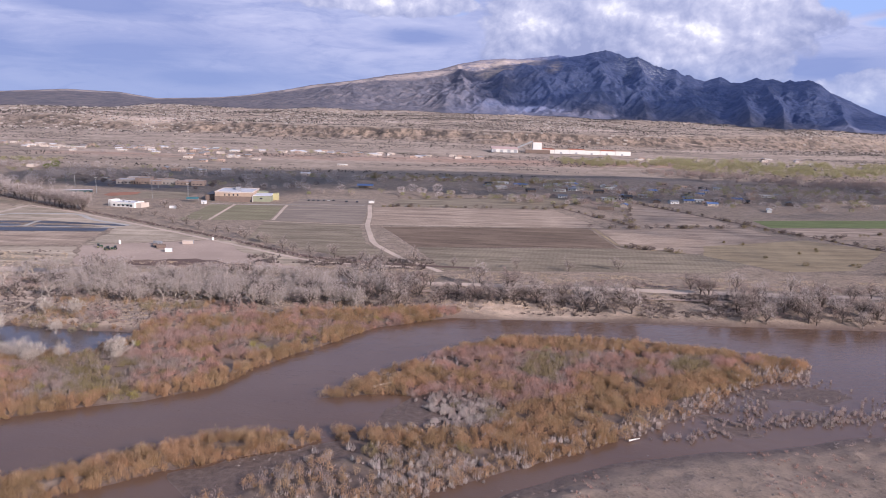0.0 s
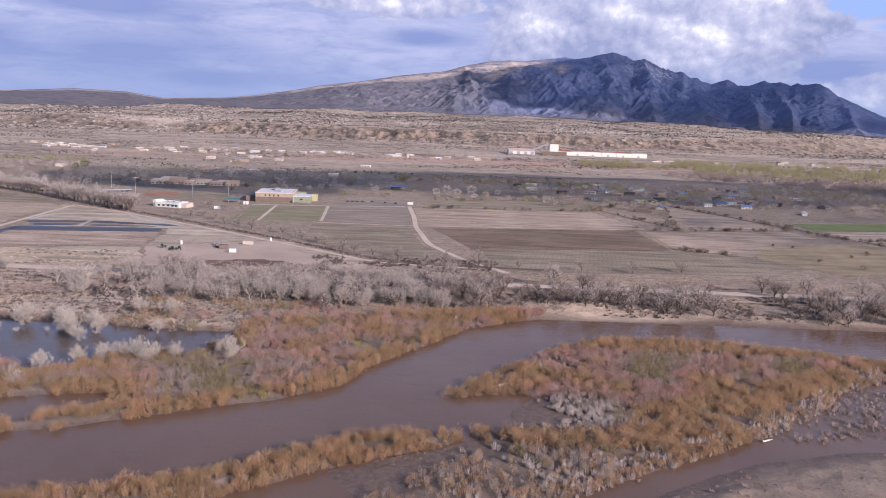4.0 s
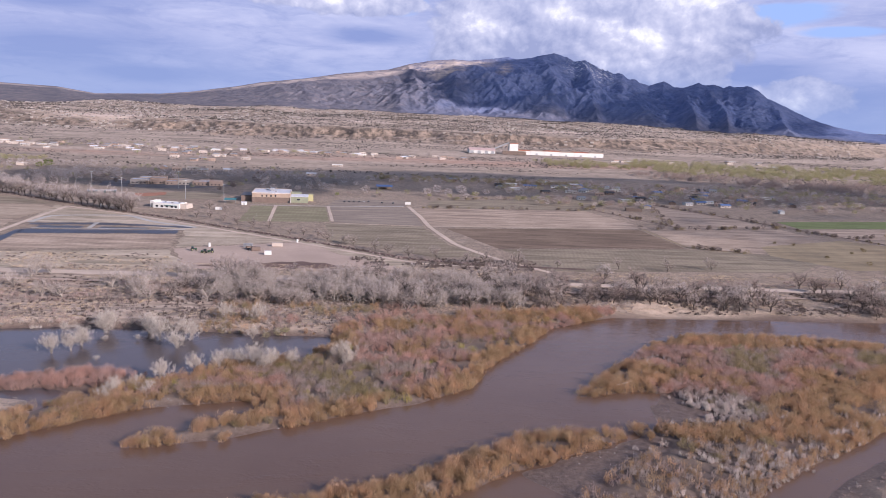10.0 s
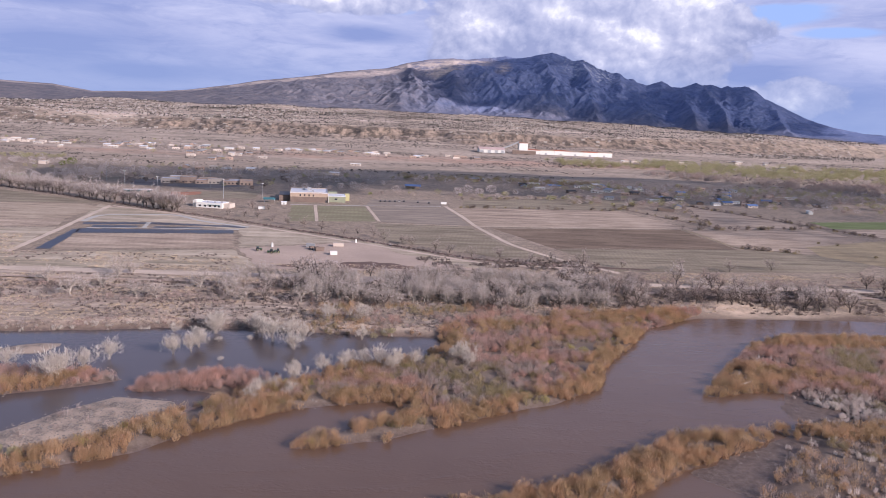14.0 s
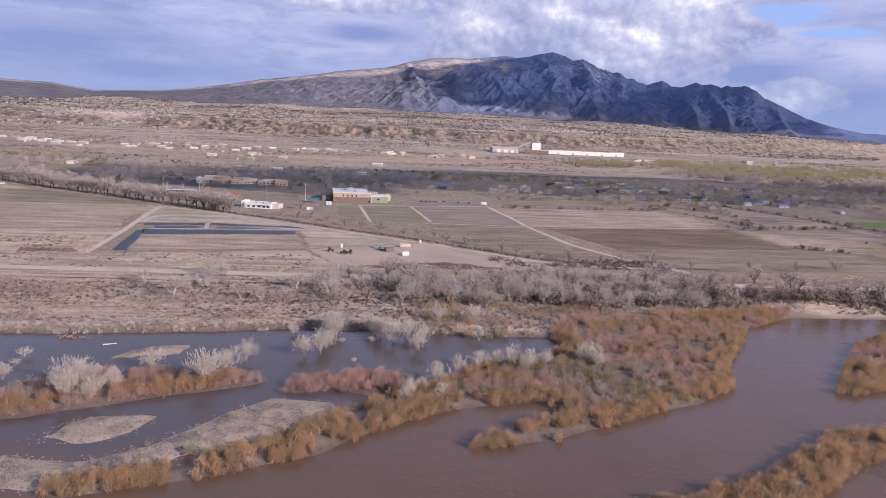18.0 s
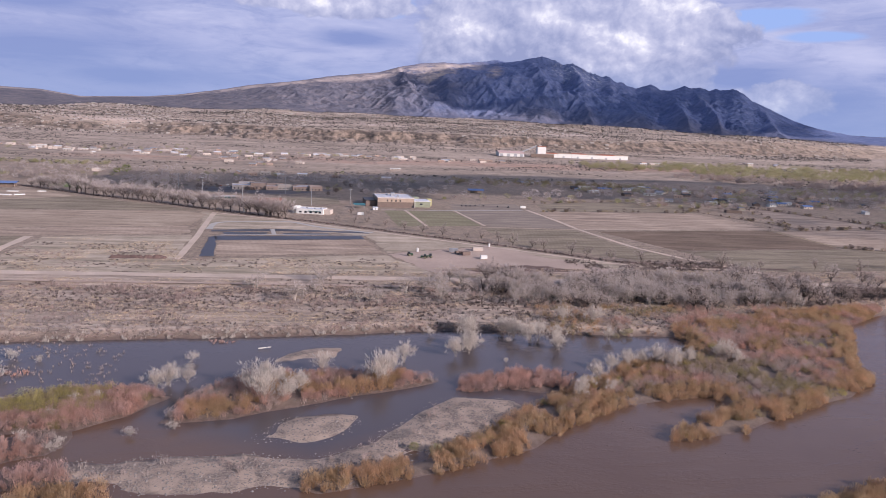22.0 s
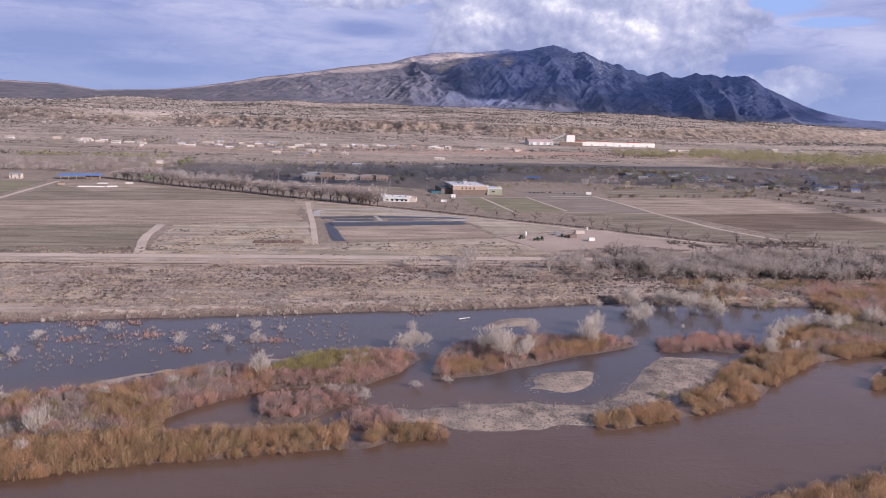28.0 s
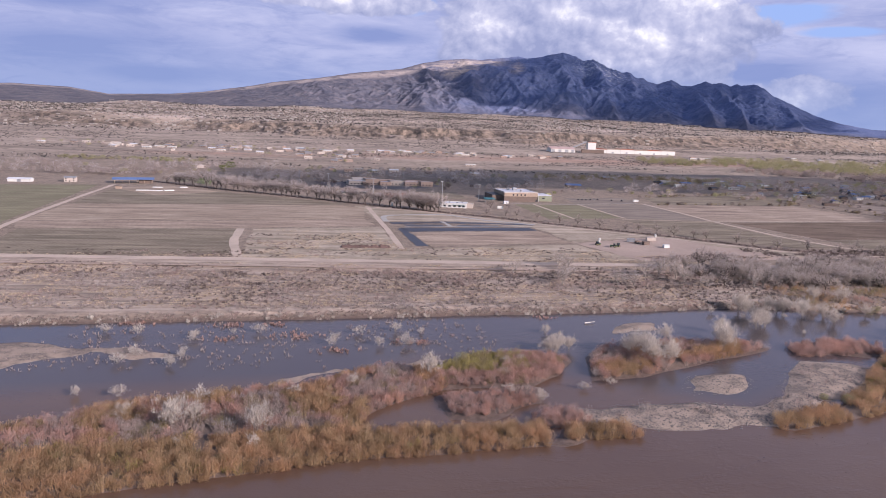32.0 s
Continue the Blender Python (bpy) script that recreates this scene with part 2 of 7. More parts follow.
PALE_TWIG = foliage("pale_bare_twigs", (0.46, 0.395, 0.34), (0.80, 0.72, 0.64))
TAN_TWIG = foliage("tan_bare_twigs", (0.33, 0.265, 0.235), (0.58, 0.495, 0.45))
ROW_TWIG = foliage("pinkish_bare_twigs", (0.42, 0.35, 0.315), (0.74, 0.645, 0.595))
DARK_BRUSH = foliage("dark_brush", (0.13, 0.10, 0.09), (0.27, 0.215, 0.19))
BARK = speckled("grey_brown_bark", (0.13, 0.10, 0.085), 0.3, 0.6, 4.0)
PALE_BARK = speckled("pale_bark", (0.36, 0.31, 0.27), 0.2, 0.6, 4.0)
GREEN = foliage("young_green_leaves", (0.26, 0.25, 0.12), (0.52, 0.50, 0.27), (0.42, 0.36, 0.23))
BRIGHT_GREEN = foliage("fresh_green_leaves", (0.10, 0.14, 0.02), (0.24, 0.30, 0.05))
JUNIPER = foliage("juniper_green", (0.055, 0.05, 0.046), (0.125, 0.112, 0.10))
STONE = speckled("river_stone", (0.23, 0.195, 0.175), 0.3, 0.5, 6.0)
DEADWOOD = speckled("bleached_wood", (0.62, 0.56, 0.5), 0.15, 0.5, 5.0)
DIRT = speckled("packed_dirt", (0.44, 0.335, 0.275), 0.14, 0.03, 0.7)
TRACK = speckled("dirt_track", (0.56, 0.445, 0.36), 0.16, 0.06, 0.9)
DARK_DIRT = speckled("dark_turned_soil", (0.155, 0.10, 0.085), 0.25, 0.05, 0.8)
ASPHALT = speckled("worn_asphalt", (0.19, 0.165, 0.155), 0.25, 0.05, 1.0)
CONCRETE = speckled("concrete", (0.45, 0.42, 0.39), 0.12, 0.15, 2.0)
WHITE = speckled("white_paint", (0.62, 0.60, 0.57), 0.06, 0.2, 2.0, 0.6)
ROOF_WHITE = speckled("white_membrane_roof", (0.60, 0.60, 0.63), 0.07, 0.1, 1.0, 0.5)
TAN_WALL = speckled("tan_block", (0.36, 0.27, 0.21), 0.10, 0.2, 2.0)
BROWN_WALL = speckled("brown_block", (0.17, 0.125, 0.105), 0.12, 0.2, 2.0)
SAGE_WALL = speckled("sage_green_block", (0.24, 0.25, 0.18), 0.12, 0.2, 2.0)
YELLOW_WALL = speckled("yellow_stucco", (0.42, 0.38, 0.21), 0.10, 0.2, 2.0)
ADOBE = speckled("adobe_stucco", (0.40, 0.29, 0.235), 0.12, 0.1, 1.5)
PALE_ADOBE = speckled("pale_stucco", (0.50, 0.42, 0.365), 0.1, 0.1, 1.5)
BLUE_METAL = speckled("blue_metal_roof", (0.11, 0.18, 0.36), 0.12, 0.2, 2.0, 0.45)
GREY_METAL = speckled("grey_metal", (0.33, 0.33, 0.34), 0.15, 0.3, 3.0, 0.45, metal=0.3)
DARK_METAL = speckled("dark_metal", (0.05, 0.05, 0.055), 0.25, 0.3, 3.0, 0.5)
DARK_GREEN = speckled("dark_green_paint", (0.03, 0.07, 0.04), 0.2, 0.3, 3.0, 0.45)
RED_BAND = speckled("rust_red_band", (0.36, 0.13, 0.08), 0.15, 0.2, 2.0)
LINER = speckled("black_pond_liner", (0.016, 0.017, 0.022), 0.3, 0.2, 1.2, 0.35)
TEAL = speckled("teal_paint", (0.05, 0.16, 0.18), 0.15, 0.3, 3.0, 0.5)
RUBBER = speckled("black_rubber", (0.02, 0.02, 0.02), 0.2, 0.5, 5.0)
TOWN = foliage("far_house_walls", (0.34, 0.28, 0.25), (0.80, 0.74, 0.69), None, 0.9)
ROOF_PINK = speckled("faded_red_roof", (0.50, 0.36, 0.33), 0.1, 0.1, 1.0, 0.6)
RED_CLAY = speckled("red_infield_clay", (0.34, 0.155, 0.10), 0.15, 0.05, 0.8)


def glass_material():
    n = Nodes("dark_window_glass")
    return n.done((0.03, 0.035, 0.045), 0.08, spec=0.6)


GLASS = glass_material()

# ---------------------------------------------------------------- mesh helpers
def mesh_of(name, verts, faces, material, smooth=False):
    """A mesh from arrays of vertices and equal-sided faces."""
    verts, faces = np.asarray(verts, dtype=np.float32), np.asarray(faces, dtype=np.int32)
    me = bpy.data.meshes.new(name)
    n, k = faces.shape
    me.vertices.add(len(verts))
    me.vertices.foreach_set("co", verts.ravel())
    me.loops.add(n * k)
    me.loops.foreach_set("vertex_index", faces.ravel())
    me.polygons.add(n)
    me.polygons.foreach_set("loop_start", np.arange(0, n * k, k, dtype=np.int32))
    me.polygons.foreach_set("loop_total", np.full(n, k, dtype=np.int32))
    me.polygons.foreach_set("use_smooth", np.full(n, smooth))
    me.update(calc_edges=True)
    me.validate()
    me.materials.append(material)
    return me


def part(name, bm, material, parent, label=""):
    """Links a bmesh as one mesh object under a thing or a part."""
    me = bpy.data.meshes.new(name)
    bm.to_mesh(me)
    bm.free()
    me.materials.append(material)
    ob = new(name, me)
    ob.parent = parent
    return tagged(ob, label)


def piece(name, me, parent, label=""):
    ob = new(name, me)
    ob.parent = parent
    return tagged(ob, label)


def thing(name, label, category, group="", m=None):
    ob = tagged(new(name), label, category, group)
    if m is not None:
        ob.matrix_basis = m
    return ob


def box(bm, x0, x1, y0, y1, z0, z1, bevel=0.0):
    made = bmesh.ops.create_cube(bm, size=1.0)["verts"]
    for v in made:
        v.co = Vector(((x0, x1)[v.co.x > 0], (y0, y1)[v.co.y > 0], (z0, z1)[v.co.z > 0]))
    if bevel:
        edges = {e for v in made for e in v.link_edges}
        bmesh.ops.bevel(bm, geom=list(edges), offset=bevel, segments=1, affect="EDGES")
    return bm


def boxes(*specs, bevel=0.0):
    bm = bmesh.new()
    for s in specs:
        box(bm, *s, bevel=bevel)
    return bm


def cylinder(r, h, sides=12, r2=None, m=None):
    bm = bmesh.new()
    bmesh.ops.create_cone(bm, cap_ends=True, segments=sides, radius1=r, radius2=r if r2 is None else r2, depth=h)
    bmesh.ops.translate(bm, vec=(0, 0, h / 2), verts=bm.verts)
    if m is not None:
        bm.transform(m)
    return bm


def value_noise(x, y, seed=0):
    """Smooth noise in 0..1 on arrays."""
    rng = np.random.RandomState(seed)
    table = rng.rand(256, 256)
    xi, yi = np.floor(x).astype(int), np.floor(y).astype(int)
    fx, fy = x - xi, y - yi
    fx, fy = fx * fx * (3 - 2 * fx), fy * fy * (3 - 2 * fy)
    a, b = table[xi & 255, yi & 255], table[(xi + 1) & 255, yi & 255]
    c, d = table[xi & 255, (yi + 1) & 255], table[(xi + 1) & 255, (yi + 1) & 255]
    return (a * (1 - fx) + b * fx) * (1 - fy) + (c * (1 - fx) + d * fx) * fy


def fractal(x, y, scale, octaves=4, seed=0, ridged=False, gain=0.5):
    total, amp, norm = 0.0, 1.0, 0.0
    for k in range(octaves):
        v = value_noise(x / scale * 2**k + 13.7 * k, y / scale * 2**k + 7.1 * k, seed + k)
        total, norm = total + amp * (1 - np.abs(2 * v - 1) if ridged else v), norm + amp
        amp *= gain
    return total / norm


def depth_in(poly, x, y):
    """Signed distance into a polygon: positive inside."""
    p = np.array(poly, float)
    q = np.roll(p, -1, axis=0)
    best, inside = np.full(x.shape, 1e12), np.zeros(x.shape, bool)
    for (ax, ay), (bx, by) in zip(p, q):
        ex, ey = bx - ax, by - ay
        t = np.clip(((x - ax) * ex + (y - ay) * ey) / (ex * ex + ey * ey), 0, 1)
        best = np.minimum(best, (x - ax - t * ex) ** 2 + (y - ay - t * ey) ** 2)
        if ay != by:
            inside ^= ((ay > y) != (by > y)) & (x < ex * (y - ay) / ey + ax)
    d = np.sqrt(best)
    return np.where(inside, d, -d)


# ---------------------------------------------------------------- plan of the river
FAR_BANK = [(-3000, 306), (-559, 287), (-421, 297), (-345, 303), (-280, 309), (-238, 315), (-194, 311), (-149, 306), (-112, 306), (-62, 327),
            (-17, 336), (10, 348), (40, 358), (71, 357), (103, 350), (144, 347), (220, 350), (447, 355), (3000, 330), (3000, 5000), (-3000, 5000)]
SPIT = [(10, 354), (-17, 334), (-32, 325), (-48, 300), (-72, 267), (-79, 246), (-100, 231), (-130, 218), (-158, 203), (-183, 198), (-173, 208),
        (-151, 221), (-151, 235), (-171, 230), (-190, 225), (-212, 209), (-226, 197), (-244, 187), (-262, 180), (-289, 173), (-292, 177), (-262, 189),
        (-240, 203), (-222, 222), (-196, 244), (-180, 254), (-171, 265), (-149, 276), (-130, 289), (-130, 311), (-62, 340)]
BIG_ISLAND = [(-41, 239), (-20, 265), (-4, 283), (11, 300), (31, 312), (64, 315), (95, 309), (121, 301), (151, 290), (146, 277), (106, 258), (88, 236),
              (61, 216), (42, 204), (21, 192), (0, 179), (-17, 166), (-62, 165), (-41, 186), (-25, 199), (-31, 211), (-2, 213), (10, 224), (-6, 243), (-17, 245)]
NEAR_STRIP = [(-35, 208), (-50, 208), (-67, 204), (-83, 193), (-101, 180), (-115, 173), (-132, 170), (-159, 160), (-186, 152), (-230, 138), (-300, 120),
              (-300, 90), (-180, 130), (-122, 153), (-94, 170), (-77, 183), (-61, 191), (-45, 199)]
MUD_FLAT = [(66, 228), (88, 246), (112, 262), (150, 274), (230, 262), (230, 236), (140, 226), (104, 216), (78, 212)]
MUD_BANK = [(215, 239), (144, 222), (105, 210), (73, 204), (49, 196), (26, 182), (10, 171), (-10, 145), (-60, 110), (-600, 60), (-600, -400), (1500, -400), (1500, 240)]
INLET_FLAT = [(-22, 212), (-19, 233), (-7, 246), (10, 247), (21, 240), (18, 226), (2, 213)]
STONY_FLAT = [(-72, 182), (-58, 194), (-40, 200), (-22, 204), (-17, 190), (-30, 172), (-62, 164)]
LEFT_STRIP = [(-589, 135), (-489, 147), (-461, 153), (-421, 162), (-386, 165), (-365, 168), (-365, 179), (-384, 177), (-403, 178), (-421, 179),
              (-418, 189), (-412, 197), (-400, 205), (-390, 211), (-392, 226), (-406, 233), (-421, 223), (-435, 213), (-456, 208), (-478, 204),
              (-493, 197), (-515, 184), (-589, 172)]
ISLET_WHITE = [(-336, 217), (-329, 242), (-319, 254), (-289, 260), (-261, 259), (-246, 251), (-266, 242), (-293, 231), (-316, 220)]
ISLET_LOW = [(-243, 239), (-240, 254), (-216, 261), (-194, 256), (-203, 242)]
ISLET_GREEN = [(-396, 211), (-390, 230), (-373, 245), (-348, 246), (-338, 238), (-346, 223), (-359, 213)]
ISLET_RUSSET = [(-390, 187), (-392, 203), (-373, 207), (-361, 210), (-361, 198), (-377, 186)]
CLUMP_NEAR = [(-361, 168), (-359, 178), (-340, 179), (-336, 170)]
CLUMP_RUSSET = [(-370, 178), (-366, 188), (-354, 190), (-347, 181)]
GRAVEL_LONG = [(-356, 188), (-328, 192), (-292, 192), (-272, 201), (-262, 195), (-280, 178), (-306, 174), (-334, 177)]
GRAVEL_MAIN = [(-272, 202), (-258, 221), (-244, 236), (-225, 232), (-220, 222), (-240, 203), (-260, 194)]
GRAVEL_SMALL = [(-307, 205), (-296, 219), (-276, 221), (-283, 210), (-289, 202)]
SAND_FAR = [(-607, 256), (-533, 263), (-515, 251), (-536, 233), (-607, 223)]
SAND_MID = [(-516, 256), (-499, 259), (-474, 248), (-496, 240)]
SAND_LINE = [(-455, 212), (-439, 227), (-425, 234), (-421, 230), (-439, 217)]
SAND_TINY = [(-306, 275), (-303, 285), (-282, 291), (-285, 280)]
SAND_DOT = [(-399, 235), (-393, 241), (-384, 241), (-388, 234)]
LANDS = [(FAR_BANK, 2.5, 0.35), (SPIT, 0.9, 0.25), (BIG_ISLAND, 0.8, 0.2), (NEAR_STRIP, 0.9, 0.25), (MUD_BANK, 1.2, 0.12), (MUD_FLAT, -0.02, 0.02), (INLET_FLAT, 0.04, 0.03), (STONY_FLAT, 0.22, 0.06), (LEFT_STRIP, 0.9, 0.25),
         (ISLET_WHITE, 0.8, 0.2), (ISLET_LOW, 0.5, 0.15), (ISLET_GREEN, 0.8, 0.2), (ISLET_RUSSET, 0.4, 0.1), (CLUMP_NEAR, 0.5, 0.2), (CLUMP_RUSSET, 0.4, 0.15),
         (GRAVEL_LONG, 0.6, 0.12), (GRAVEL_MAIN, 0.8, 0.12), (GRAVEL_SMALL, 0.6, 0.12), (SAND_FAR, 0.5, 0.07), (SAND_MID, 0.5, 0.08), (SAND_LINE, 0.4, 0.08),
         (SAND_TINY, 0.4, 0.08), (SAND_DOT, 0.3, 0.08)]
GRAVELS = [GRAVEL_LONG, GRAVEL_MAIN, GRAVEL_SMALL, SAND_FAR, SAND_MID, SAND_LINE, SAND_TINY, SAND_DOT]


def mesa_height(x, y):
    """The rise of the land beyond the valley floor."""
    h = np.interp(y, [0, 950, 1300, 1700, 1950, 2060], [1.0, 1.0, 4.0, 11.0, 19.0, 25.0])
    edge = 2060 + 150 * (fractal(x, y * 0, 420, 3, 31) - 0.5) + np.clip((x - 500) * 0.35, 0, 500) + np.clip((-500 - x) * 0.25, 0, 300)
    steep = np.interp(x, [-1500, -920, -780, -200, 250, 1300, 2200], [0.25, 0.35, 1.0, 1.0, 0.6, 0.45, 0.2])
    gully = fractal(x, y, 130, 4, 41, True)
    rise = np.clip((y - edge) / (230 - 90 * steep) - 1.15 * (gully - 0.5) * steep, 0, 1)
    rise = rise * rise * (3 - 2 * rise)
    top = np.interp(y, [2060, 2400, 3100, 3900, 4600], [32, 42, 74, 106, 128]) * np.interp(x, [-1600, 0, 1000, 2200], [0.75, 1.0, 0.92, 0.85])
    hills = (fractal(x, y, 330, 4, 51) - 0.45) * np.interp(y, [2000, 2300, 3200], [0, 18, 34])
    return np.maximum(h + rise * top + hills * rise, h), rise


def land_height(x, y):
    wob = 5.0 * (fractal(x, y, 16, 3, 3) - 0.5)
    z = np.full(x.shape, -1.4)
    for poly, top, slope in LANDS:
        px, py = np.array(poly).T
        near = (x > px.min() - 12) & (x < px.max() + 12) & (y > py.min() - 12) & (y < py.max() + 12)
        if near.any():
            d = depth_in(poly, x[near], y[near]) + wob[near] * (2.4 if top < 0.7 else 0.7)
            z[near] = np.maximum(z[near], np.clip(d * slope, -1.4, top + (0.25 * wob[near] * 0.2)))
    rough = (y < 235) & (x > -120) & (z > 0.3)
    z = np.where(rough, z + 2.3 * (fractal(x, y, 13, 5, 5, True, 0.6) - 0.6) * np.clip(z, 0, 1), z)
    inland = np.clip((y - 330) / 25, 0, 1)
    levee = np.interp(y - np.interp(x, [-700, -240, 300], [411, 402, 396]), [-19, -9, 6, 16], [0, 1.6, 1.6, 0.0], 0, 0)
    z = np.where(z > 2.0, z + 0.6 * (fractal(x, y, 9, 3, 8) - 0.5) * (1 - np.clip((y - 385) / 20, 0, 1)), z)
    spoil = np.clip(1.3 - np.hypot((x - 30) / 30, (y - 366) / 8), 0, 1)
    z = np.where(z > 0.8, z + 2.6 * spoil * fractal(x, y, 7, 3, 9, True), z)
    m, rise = mesa_height(x, y)
    return np.where(y > 420, m, z + inland * levee), rise


RED_PLAIN = [(80, 1540, 420, 130), (-240, 1500, 260, 90), (420, 1560, 260, 90), (-640, 1420, 220, 60)]
BARE_SLOPES = [(-900, 2430, 330, 130), (-430, 2400, 200, 80), (510, 2450, 210, 80), (-150, 2500, 120, 60)]


def make_ground():
    def spread(a, b, step, grow, most):
        out, s = [b], step
        while out[-1] < a:
            s = min(s * grow, most)
            out.append(out[-1] + s)
        return out

    right = spread(5600, 260, 2.0, 1.05, 16)
    left = [-v for v in spread(5600, 650, 2.0, 1.05, 16)]
    xs = np.array(left[::-1] + list(np.arange(-648, 260, 2.0)) + right)
    xs = xs[(np.abs(xs) < 2700) | (np.arange(len(xs)) % 6 == 0)]
    ys = np.concatenate([np.arange(-4000, -100, 300), np.arange(-100, 130, 10), np.arange(130, 345, 1.5), np.arange(345, 430, 4.0), np.arange(430, 960, 20), np.arange(960, 1900, 20),
                         np.arange(1900, 2700, 8), np.arange(2700, 4720, 22)])
    gx, gy = np.meshgrid(xs, ys)
    z, rise = land_height(gx, gy)
    nx, ny = len(xs), len(ys)
    idx = np.arange(nx * ny).reshape(ny, nx)
    quads = np.stack([idx[:-1, :-1], idx[:-1, 1:], idx[1:, 1:], idx[1:, :-1]], -1).reshape(-1, 4)
    me = mesh_of("ground", np.stack([gx, gy, z], -1).reshape(-1, 3), quads, GROUND, True)
    gravel = np.zeros(gx.shape)
    for poly in GRAVELS:
        gravel = np.maximum(gravel, np.clip(depth_in(poly, gx, gy) / 3 + 0.9, 0, 1))
    shelf = np.clip(depth_in(MUD_BANK, gx, gy) / 5 - 0.4, 0, 1)
    gravel = np.maximum(gravel, 0.48 * shelf)
    gravel[gy > 330] = 0
    low = (gy < 356) & (gravel < 0.5)
    mud = np.where(low, np.clip(1.0 - (z - 0.2) / np.where((gy < 250) & (gx > -60), 3.2, 1.8), 0, 1), 0)
    clay = np.clip(2 - 2 * np.hypot((gx - 28) / 95, (gy - 364) / 17), 0, 1) * (gy > 343)
    mud *= (1 - 0.4 * shelf) * (1 - 0.85 * clay)
    mesa = np.clip((gy - 1000) / 500, 0, 1)
    sand = np.clip((gx + 60) / -130, 0, 1) * np.clip((430 - gy) / 12, 0, 1) * (1 - mud)
    sand = np.maximum(sand, 0.75 * clay)
    bare = np.zeros(gx.shape)
    for cx, cy, rx, ry in BARE_SLOPES:
        bare = np.maximum(bare, np.clip(1.6 - 1.6 * np.hypot((gx - cx) / rx, (gy - cy) / ry), 0, 1))
    red = np.zeros(gx.shape)
    for cx, cy, rx, ry in RED_PLAIN:
        red = np.maximum(red, np.clip(1.6 - 1.6 * np.hypot((gx - cx) / rx, (gy - cy) / ry), 0, 1))
    fall = np.hypot(*np.gradient(z, ys, xs))
    eroded = np.clip(fall * 4 - 0.45, 0, 1) * np.clip(1.5 - np.abs(gy - 2250) / 300, 0, 1) * (1 - bare)
    for name, values in (("gravel", gravel), ("mud", mud), ("mesa", mesa), ("sand", sand), ("bare", bare), ("red", red), ("eroded", eroded)):
        layer = me.attributes.new(name, "FLOAT", "POINT")
        layer.data.foreach_set("value", values.astype(np.float32).ravel())
    tagged(new("ground", me), "dry tan valley floor with river banks, gravel bars and mesa slopes", "ground", kind="structure")


def make_water():
    xs, ys = np.concatenate([np.linspace(-3000, -700, 24), np.linspace(-690, 300, 100), np.linspace(320, 3000, 28)]), np.concatenate([np.linspace(-420, 120, 10), np.linspace(128, 346, 40)])
    gx, gy = np.meshgrid(xs, ys)
    idx = np.arange(gx.size).reshape(gx.shape)
    quads = np.stack([idx[:-1, :-1], idx[:-1, 1:], idx[1:, 1:], idx[1:, :-1]], -1).reshape(-1, 4)
    me = mesh_of("water", np.stack([gx, gy, 0 * gx], -1).reshape(-1, 3), quads, WATER)
    calm = np.clip((gy - np.interp(gx, [-700, -430, -390, -290, -180, -100], [195, 215, 240, 185, 250, 310])) / 14, 0, 1) * np.clip((-95 - gx) / 25, 0, 1)
    layer = me.attributes.new("calm", "FLOAT", "POINT")
    layer.data.foreach_set("value", calm.astype(np.float32).ravel())
    tagged(new("water", me), "muddy brown river water with faint ripples", "river", kind="structure")


# skyline: bearing (tangent), rise over the eye (tangent), distance ahead
SKYLINE = [(-0.90, -0.0044), (-0.62, 0.0141), (-0.485, 0.0225), (-0.4144, 0.0206), (-0.3665, 0.0140), (-0.2856, 0.0174), (-0.2463, 0.0217), (-0.1884, 0.0314), (-0.1592, 0.0376), (-0.0965, 0.0462),
           (-0.0556, 0.0541), (-0.0255, 0.0582), (0.0086, 0.0625), (0.0389, 0.0715), (0.0656, 0.0772), (0.0966, 0.0797), (0.1145, 0.0792), (0.1694, 0.0865), (0.1816, 0.0842), (0.2014, 0.0879)]
PEAKS = [(0.2312, 0.0948), (0.2497, 0.0908), (0.2604, 0.0844), (0.2745, 0.0875), (0.283, 0.0837), (0.30, 0.0768), (0.3169, 0.073), (0.3274, 0.0716), (0.334, 0.0668), (0.3446, 0.0658), (0.3555, 0.0612), (0.365, 0.0585),
         (0.3866, 0.0662), (0.4022, 0.0585), (0.4151, 0.0580), (0.4356, 0.0661), (0.4467, 0.0628), (0.4593, 0.065), (0.4728, 0.0609), (0.481, 0.0645), (0.4878, 0.0624), (0.5069, 0.0655), (0.5205, 0.061),
         (0.5374, 0.0495), (0.5557, 0.0440), (0.5793, 0.0338), (0.6029, 0.0250), (0.6403, 0.0155), (0.6964, 0.0075), (0.95, 0.0032)]
DISTANCE = [(-0.90, 3600), (-0.485, 4150), (-0.283, 4450), (0.08, 4500), (0.215, 4460), (0.309, 4340), (0.4084, 4110), (0.5043, 3880), (0.6663, 3520), (0.95, 3100)]


